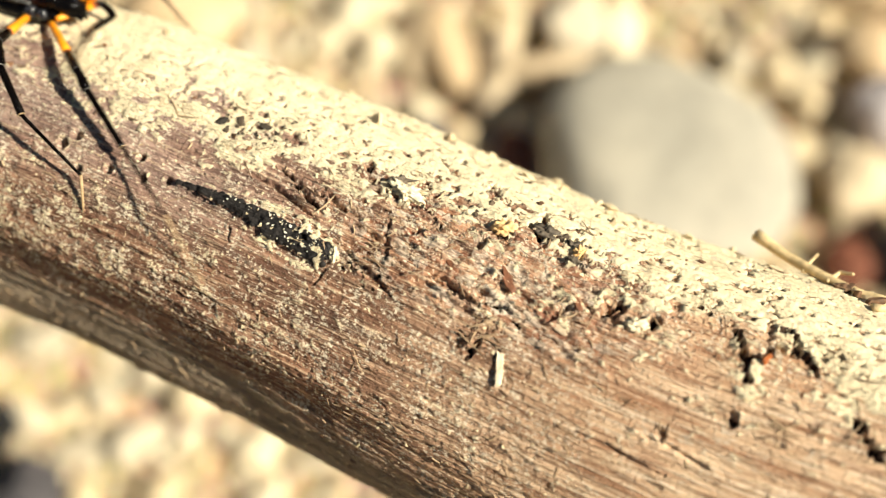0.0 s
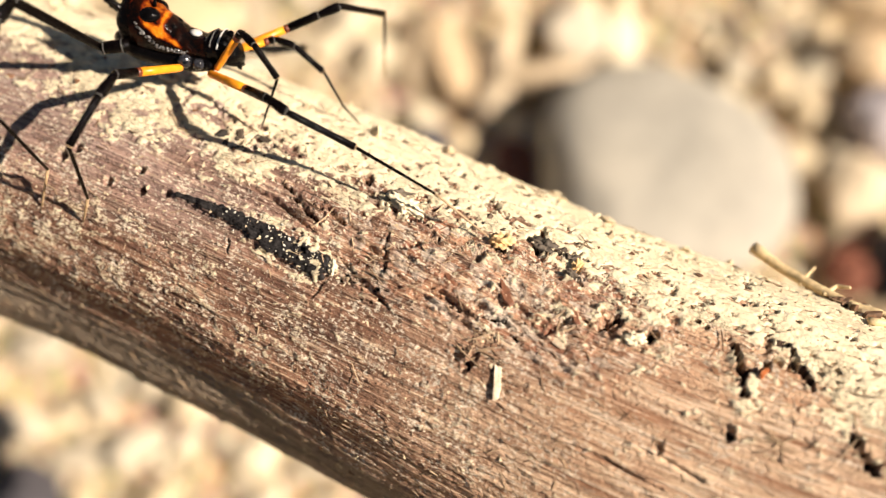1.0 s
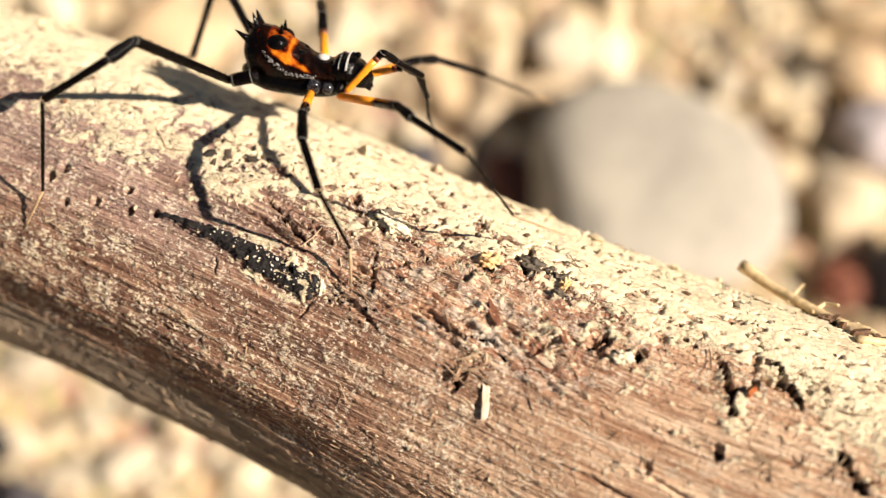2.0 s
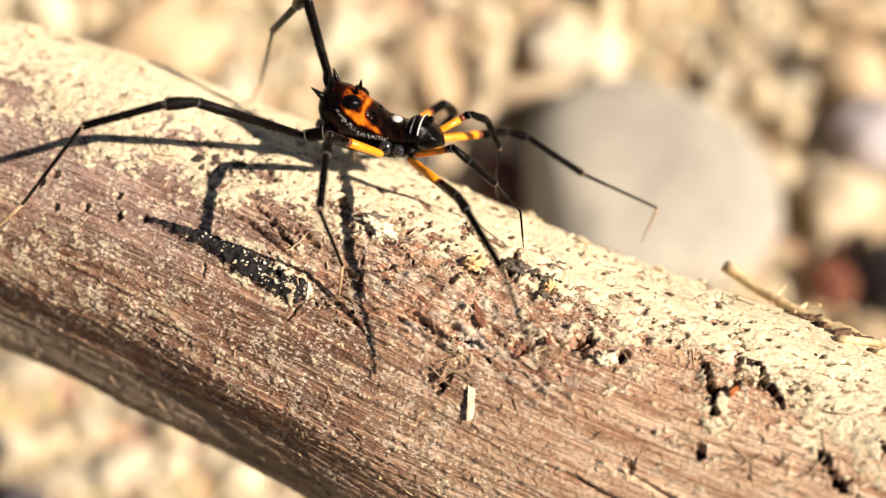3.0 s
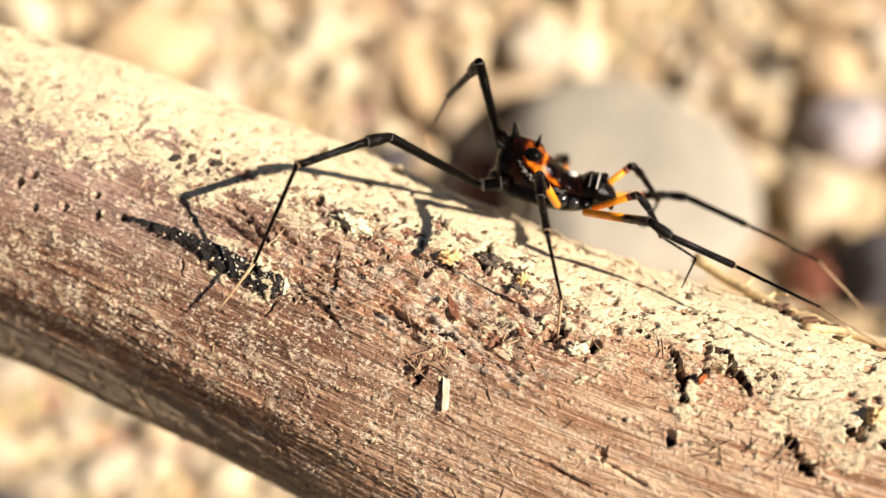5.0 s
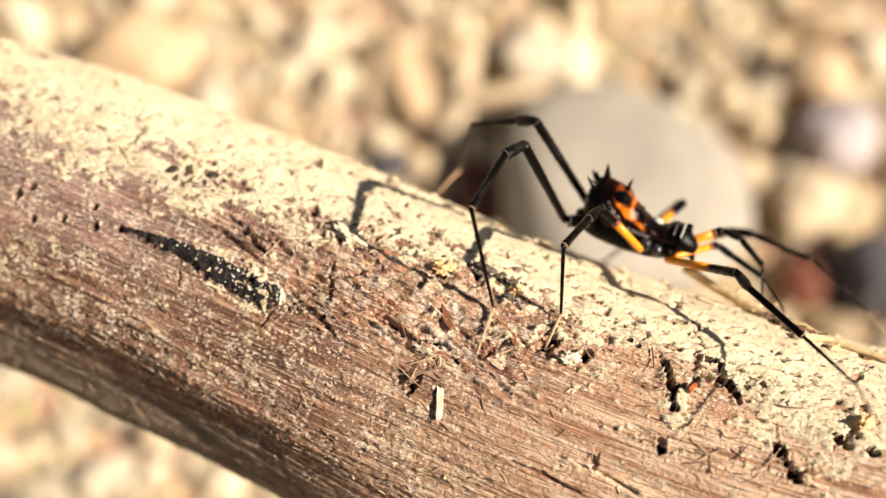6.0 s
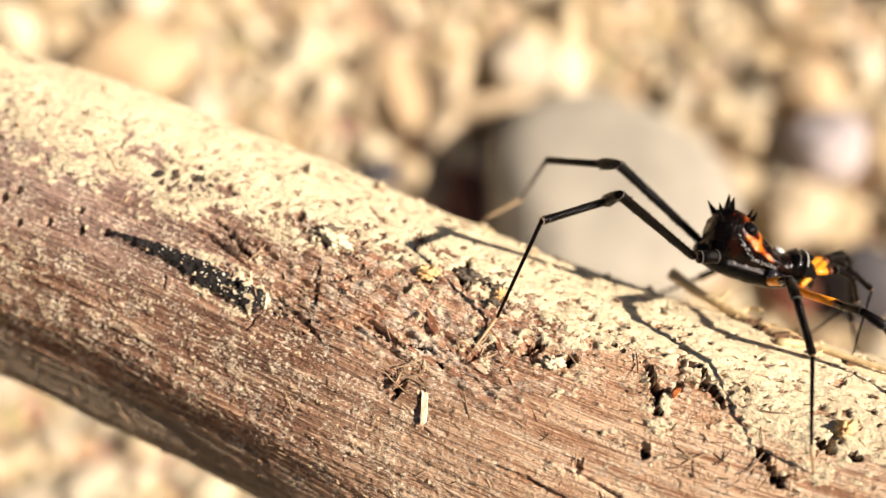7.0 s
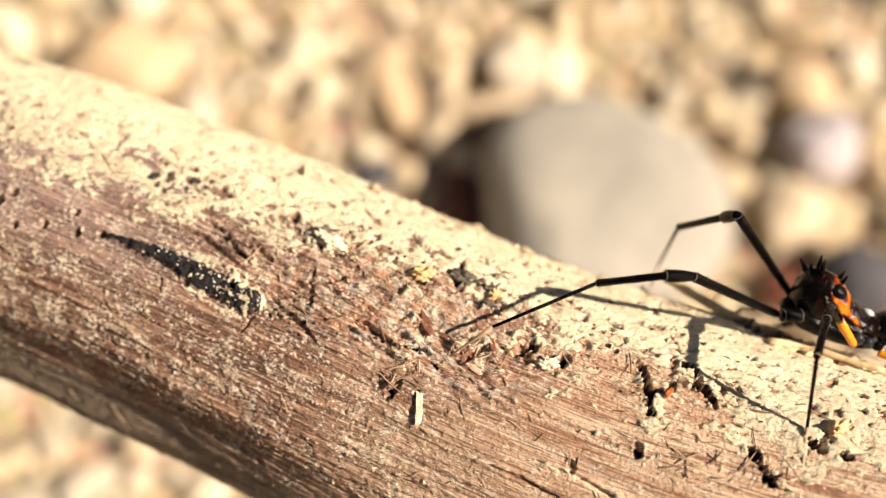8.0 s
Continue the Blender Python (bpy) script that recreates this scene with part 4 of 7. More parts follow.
    scatter("crust_knob", "raised knobs of pale crust on the crest", pale, 90, lambda s, d, c, k: 0.8 + 0 * s, 0.15, 0.6, 0.2, 0.7, (-45, 42, 62, 95))
    scatter("dark_knob", "dark bits lodged in the crust", grime, 46, lambda s, d, c, k: 0.8 + 0 * s, 0.10, 0.4, -0.1, 0.35, (-21, -14, 30, 46))
    scatter("dark_knob", "dark bits lodged in the crust", grime, 30, lambda s, d, c, k: 0.8 + 0 * s, 0.10, 0.4, -0.1, 0.4, (0, 10, 34, 48))
    # fibres
    bm = bmesh.new()
    count = 760
    s, deg, h = places(count, lambda s, d, c, k: 0.25 + 0.5 * (d > 5) * (d < 42) * (s > -12) * (s < 16) + 0.25 * (s > 14) * (d > 0) * (d < 40))
    tufts = [(4.6, 9.0, 1.6, 6.0, 20), (25.5, 13.0, 2.6, 6.0, 16), (-4.5, 16.0, 2.6, 7.0, 14), (31.0, 20.0, 2.4, 7.0, 12), (8.5, 20.0, 2.4, 6.0, 12)]
    for ts, td, spread, wide, many in tufts:
        xs, ys = rnd.normal(ts, spread * 0.5, many), rnd.normal(td, wide * 0.5, many)
        s, deg, h = np.concatenate([s, xs]), np.concatenate([deg, ys]), np.concatenate([h, branch_relief(xs, ys)[0]])
    for i, (a, b, c) in enumerate(zip(s, deg, h)):
        tuft = i >= count
        p, n = on_branch(float(a), float(b), float(c) + (0.12 if tuft else 0.04))
        length = rnd.uniform(0.35, 0.9) * (1 + 1.5 * (rnd.rand() < (0.4 if tuft else 0.15)))
        turn = rnd.normal(0, 0.5) if rnd.rand() < (0.1 if tuft else 0.7) else rnd.uniform(-1.6, 1.6)
        along = (AXIS * math.cos(turn) + n.cross(AXIS) * math.sin(turn)).normalized()
        side = n.cross(along)
        w = rnd.uniform(0.03, 0.085)
        lift = rnd.uniform(0.0, 0.35)
        rings = []
        for k in range(5):
            u = k / 4
            cen = p + (along * (u - 0.5) * length + n * (lift * u * u * length * 0.6) + side * 0.06 * length * math.sin(u * 2.5 + a)) * MM
            ww = w * (1 - 0.75 * abs(u - 0.4)) * MM
            rings.append([bm.verts.new(cen + q * ww) for q in (side, n, -side, -n * 0.6)])
        bridge(bm, rings)
    tagged(part("loose_fibre", bm, fibre, BRANCH, "loose fibres and splinters of wood", False), kind="stuff")
    # the black crusted gallery, lump by lump
    bm = bmesh.new()
    black = varied("black_crust", (0.008, 0.007, 0.007), (0.03, 0.025, 0.022), 0.55)
    for k in range(230):
        u = rnd.rand() ** 0.8
        a = -20.4 + 12.4 * u
        half = 1.1 + 2.5 * min(1.0, u / 0.7)
        b = 9.9 + 0.8 * math.sin(u * 5) - 0.6 * u + rnd.uniform(-1, 1) * half * 0.8
        p, n = on_branch(a, b, 0.12)
        r = rnd.uniform(0.10, 0.30) * (0.6 + 0.4 * u)
        ret = bmesh.ops.create_icosphere(bm, subdivisions=2, radius=r * MM, matrix=Matrix.Translation(p) @ n.to_track_quat("Z", "Y").to_matrix().to_4x4() @ Matrix.Diagonal((1.15, 1, 0.8, 1)))
        for v in ret["verts"]:
            v.co += (v.co - p) * 0.5 * noise.noise(v.co * 5200)
    part("black_crust", bm, black, BRANCH, "elongated lumpy black crust")


crust_parts()


def stalk(name, label, points, radius, mat, category, n=9):
    """A dry stalk through places on or above the branch: along, angle, height."""
    pts = []
    for s, d, up in points:
        p, out = on_branch(s, d, up)
        pts.append(p)
    bm = bmesh.new()
    rings = []
    steps = 14
    for k in range(steps + 1):
        x = k / steps * (len(pts) - 1)
        i = min(int(x), len(pts) - 2)
        cen = pts[i].lerp(pts[i + 1], x - i)
        way = (pts[i + 1] - pts[i]).normalized()
        q = way.to_track_quat("X", "Z")
        r = radius * (1 - 0.35 * k / steps) * (1 + 0.15 * noise.noise(cen * 2500)) * MM
        rings.append(ring(bm, cen, q @ Vector((0, r, 0)), q @ Vector((0, 0, r)), n))
    bridge(bm, rings)
    bmesh.ops.recalc_face_normals(bm, faces=bm.faces)
    return tagged(part(name, bm, mat), label, category)


def flake(name, label, s, deg, up, length, width, thick, turn, mat, category, tilt=0.0, seed=0, square=2.5):
    """A small irregular chip lying on the branch."""
    p, n = on_branch(s, deg, up)
    along = (AXIS * math.cos(radians(turn)) + n.cross(AXIS) * math.sin(radians(turn))).normalized()
    side = n.cross(along)
    rnd = random.Random(seed)
    bm = bmesh.new()
    m = 14
    rows = []
    for z, shrink in ((-0.5, 0.9), (0.1, 1.0), (0.5, 0.82)):
        row = []
        for k in range(m):
            a = 2 * math.pi * k / m
            r = (1 + 0.55 * noise.noise(Vector((math.cos(a) * 1.3 + seed * 3.1, math.sin(a) * 1.3, seed))) + 0.25 * noise.noise(Vector((math.cos(a) * 4 + seed * 3.1, math.sin(a) * 4, seed)))) / (abs(math.cos(a)) ** square + abs(math.sin(a)) ** square) ** (1 / square)
            v = along * math.cos(a) * length / 2 * r * shrink + side * math.sin(a) * width / 2 * r * shrink + n * (z * thick + tilt * math.cos(a) * length / 2)
            row.append(bm.verts.new(p + v * MM))
        rows.append(row)
    bridge(bm, rows)
    bmesh.ops.recalc_face_normals(bm, faces=bm.faces)
    return tagged(part(name, bm, mat, shade=False), label, category)


MAT_STRAW = plain_material("dry_straw", (0.66, 0.50, 0.27), 0.6, 0.25, 1500, 0.00006)
MAT_SPLINTER = plain_material("pale_splinter", (0.74, 0.62, 0.44), 0.65, 0.2, 2500, 0.00006)
MAT_FLAKE = plain_material("orange_flake", (0.70, 0.46, 0.21), 0.6, 0.3, 1800, 0.00008)
MAT_FLAKE_PALE = plain_material("pale_flake", (0.58, 0.45, 0.31), 0.7, 0.2, 2500, 0.00006)
MAT_RUST = plain_material("rust_flake", (0.50, 0.14, 0.03), 0.6, 0.3, 2500, 0.00006)
MAT_CHIP = plain_material("red_brown_chip", (0.20, 0.08, 0.04), 0.7, 0.45, 1800, 0.00008)
MAT_CRUMB = plain_material("dark_crumb", (0.15, 0.08, 0.04), 0.75, 0.5, 1800, 0.0001)
MAT_CLOD = plain_material("pale_clod", (0.74, 0.64, 0.44), 0.85, 0.3, 2200, 0.00015)
MAT_SCAB = plain_material("dark_scab", (0.10, 0.078, 0.055), 0.7, 0.5, 1600, 0.0001)
stalk("straw", "pale dry straw stalk lying on top of the branch", [(19.6, 92, 2.2), (22.5, 88, 1.2), (25.5, 82, 0.6), (28.6, 76, 0.35)], 0.50, MAT_STRAW, "straw")
stalk("straw", "short bent piece of dry straw on the branch", [(23.8, 84, 0.5), (24.3, 88, 1.7), (24.6, 92, 2.3)], 0.16, MAT_STRAW, "straw")
stalk("straw", "short bent piece of dry straw on the branch", [(25.6, 80, 0.4), (26.4, 84, 1.3), (27.3, 82, 1.5)], 0.2, MAT_STRAW, "straw")
stalk("straw", "thin dry straw fragment lying along the branch", [(27.5, 76, 0.4), (29.5, 74, 0.7), (31.5, 71, 0.3)], 0.28, MAT_STRAW, "straw")
stalk("straw", "pale dry straw lying along the crest of the branch", [(28.8, 66, 0.35), (31.5, 70, 0.5), (34.4, 68, 0.4), (37.5, 66, 0.4)], 0.34, MAT_STRAW, "straw")
for k in range(8):
    flake("bark_crumb", "dark brown crumb of bark beside the dry straw", 26.6 + 0.6 * k, 77 - 0.9 * k + 2.5 * math.sin(k * 2.7), 0.45, 0.9 + 0.4 * math.sin(k * 1.9), 0.5, 0.5, 70 * math.sin(k * 2.3), MAT_CRUMB, "bark crumb", 0.4, 50 + k, 2.2)
flake("wood_splinter", "pale flat wood splinter stuck on the branch", 6.75, 0.4, 0.2, 2.3, 0.48, 0.2, -72, MAT_SPLINTER, "splinter", 0.12, 1, 9.0)
flake("pale_flake", "thin whitish flake stuck flat on the wood", 9.3, 17.0, 0.06, 1.5, 0.45, 0.1, -12, MAT_FLAKE_PALE, "flake", 0.1, 11)
flake("orange_flake", "tiny red-orange flake beside a dark pit", 22.9, 31.0, 0.3, 0.9, 0.4, 0.3, 70, MAT_RUST, "flake", 0.3, 14)
for k in range(9):
    flake("straw_bit", "broken bit of dry straw lying on the branch", 27.5 + 0.55 * k, 80 - 1.4 * k + 3 * math.sin(k * 2.1), 0.35, 0.7 + 0.3 * math.sin(k * 1.7), 0.4, 0.35, 40 * math.sin(k * 3.3), MAT_STRAW, "straw bit", 0.3, 20 + k, 3.0)


def clump(name, label, s, deg, length, width, thick, turn, mat, category, seed):
    """A crumbling lumpy bit stuck on the branch."""
    p, n = on_branch(s, deg, 0.2)
    along = (AXIS * math.cos(radians(turn)) + n.cross(AXIS) * math.sin(radians(turn))).normalized()
    side = n.cross(along)
    bm = bmesh.new()
    bmesh.ops.create_icosphere(bm, subdivisions=4, radius=1.0)
    off = Vector((seed * 3.7, seed * 1.9, 0))
    for v in bm.verts:
        q = v.co
        r = 0.85 + 0.75 * noise.noise(q * 1.6 + off) + 0.55 * noise.noise(q * 4.0 + off) + 0.3 * noise.noise(q * 9.0 + off)
        v.co = p + (along * q.x * length * 0.5 + side * q.y * width * 0.5 + n * q.z * (thick + 0.2)) * r * MM
    return tagged(part(name, bm, mat), label, category)


clump("orange_flake", "small crumbly orange-tan flake lodged in the pale crust", 2.6, 38.7, 1.9, 1.3, 0.3, 20, MAT_FLAKE, "flake", 2)
clump("orange_flake", "crumbly orange-tan flake in the pale crust", 34.6, 36.0, 1.5, 1.1, 0.5, 60, MAT_FLAKE, "flake", 13)
clump("seed", "tiny tan seed lodged in the crust", 8.2, 41.5, 0.8, 0.7, 0.3, 30, MAT_FLAKE, "seed", 3)
clump("dark_scab", "dark lumpy scab in the pale crust", 5.5, 44.0, 1.9, 1.2, 0.2, 10, MAT_SCAB, "scab", 7)
clump("dark_scab", "dark lumpy scab in the pale crust", 7.6, 43.5, 1.0, 0.7, 0.2, 30, MAT_SCAB, "scab", 8)
clump("dark_scab", "dark lumpy scab in the pale crust", 8.0, 37.5, 1.0, 0.8, 0.2, 25, MAT_SCAB, "scab", 9)
clump("dark_scab", "dark lumpy scab in the pale crust", -6.2, 39.0, 1.8, 0.6, 0.2, 25, MAT_SCAB, "scab", 10)
clump("pale_clod", "lumpy pale clod of crust stuck on the wood", -5.2, 36.5, 2.6, 1.3, 0.3, -10, MAT_CLOD, "crust clod", 21)
clump("pale_clod", "lumpy pale clod of crust stuck on the wood", 14.0, 26.5, 1.6, 1.0, 0.2, 10, MAT_CLOD, "crust clod", 22)
clump("pale_clod", "lumpy pale clod of crust at the end of the black crust", -7.5, 9.6, 0.6, 1.1, 0.0, 20, MAT_CLOD, "crust clod", 23)
flake("bark_chip", "thin red-brown bark chip lying on the wood", 4.7, 23.5, 0.25, 2.7, 0.8, 0.16, -45, MAT_CHIP, "bark chip", 0.1, 4, 1.6)
flake("bark_chip", "small red-brown bark chip lying on the wood", 9.8, 25.5, 0.12, 1.3, 0.5, 0.14, -55, MAT_CHIP, "bark chip", 0.2, 5, 1.6)
flake("bark_chip", "small red-brown bark chip lying on the wood", 0.6, 21.0, 0.12, 1.2, 0.5, 0.14, -30, MAT_CHIP, "bark chip", 0.2, 6, 1.6)


# ---- movement ----
STEPS = [round(0.1 * k, 1) for k in range(81)]


def glide(ts, values, at):
    """Values between rows by a cubic that does not overshoot."""
    x, y = np.array(ts, float), np.array(values, float)
    h = np.diff(x)[:, None]
    d = np.diff(y, axis=0) / h
    m = np.zeros_like(y)
    same = d[1:] * d[:-1] > 0
    w1, w2 = 2 * h[1:] + h[:-1], h[1:] + 2 * h[:-1]
    with np.errstate(divide="ignore", invalid="ignore"):
        m[1:-1] = np.where(same, (w1 + w2) / (w1 / d[:-1] + w2 / d[1:]), 0)
    m[0], m[-1] = d[0], d[-1]
    out = []
    for t in at:
        i = int(np.clip(np.searchsorted(x, t, "right") - 1, 0, len(x) - 2))
        u, w = (t - x[i]) / h[i, 0], h[i, 0]
        out.append((2 * u ** 3 - 3 * u ** 2 + 1) * y[i] + (u ** 3 - 2 * u ** 2 + u) * w * m[i] + (3 * u ** 2 - 2 * u ** 3) * y[i + 1] + (u ** 3 - u ** 2) * w * m[i + 1])
    return np.array(out)


BODY_AT = []


def key_body(rows):
    place = glide([r[0] for r in rows], [r[1] + r[2] for r in rows], STEPS)
    keyed = []
    for t, v in zip(STEPS, place):
        m = pose(v[0] * MM, v[1] * MM, v[2] * MM, v[3], v[4], v[5])
        BODY_AT.append(m)
        keyed.append((t, m))
    walk(HARVESTMAN, keyed)


def key_leg(name, rows):
    """Rows: seconds and the five joints from knee to toe, in mm in the world."""
    ts = [r[0] for r in rows]
    joints = glide(ts, [[c for p in r[1:] for c in p] for r in rows], STEPS).reshape(-1, 5, 3)
    toes = [Vector(r[5]) for r in rows]
    lengths = LENGTHS[name]
    keyed = [[] for _ in range(5)]
    turns = [None] * 5
    for t, body, js in zip(STEPS, BODY_AT, joints):
        i = max(k for k in range(len(ts) - 1) if ts[k] <= t) if t < ts[-1] else len(ts) - 2
        u = (t - ts[i]) / (ts[i + 1] - ts[i])
        step = (toes[i + 1] - toes[i]).length
        lift = min(2.2, 0.3 * max(0.0, step - 1.0)) * math.sin(math.pi * u) if ts[i + 1] - ts[i] > 0.6 else 0.0 if ts[i + 1] - ts[i] > 0.6 else 0.0 if ts[i + 1] - ts[i] > 0.6 else 0.0 if ts[i + 1] - ts[i] > 0.6 else 0.0 if ts[i + 1] - ts[i] > 0.6 else 0.0 if ts[i + 1] - ts[i] > 0.6 else 0.0
        inv = body.inverted()
        at = Vector(BASES[name]) * MM
        for k in range(5):
            p = Vector(js[k])
            if k >= 3 and lift > 0:
                p += (BACK * 0.6 + FRONT * 0.8) * lift * (0.6 if k == 3 else 1.0)
            way = ((inv @ (p * MM)) - at).normalized()
            if turns[k] is None:
                turns[k] = way.to_track_quat("X", "Z")
            else:
                turns[k] = (turns[k] @ Vector((1, 0, 0))).rotation_difference(way) @ turns[k]
            keyed[k].append((t, Matrix.Translation(at) @ turns[k].to_matrix().to_4x4()))
            at = at + way * lengths[k] * MM
    for seg, seg_rows in zip(LEGS[name], keyed):
        walk(seg, seg_rows)


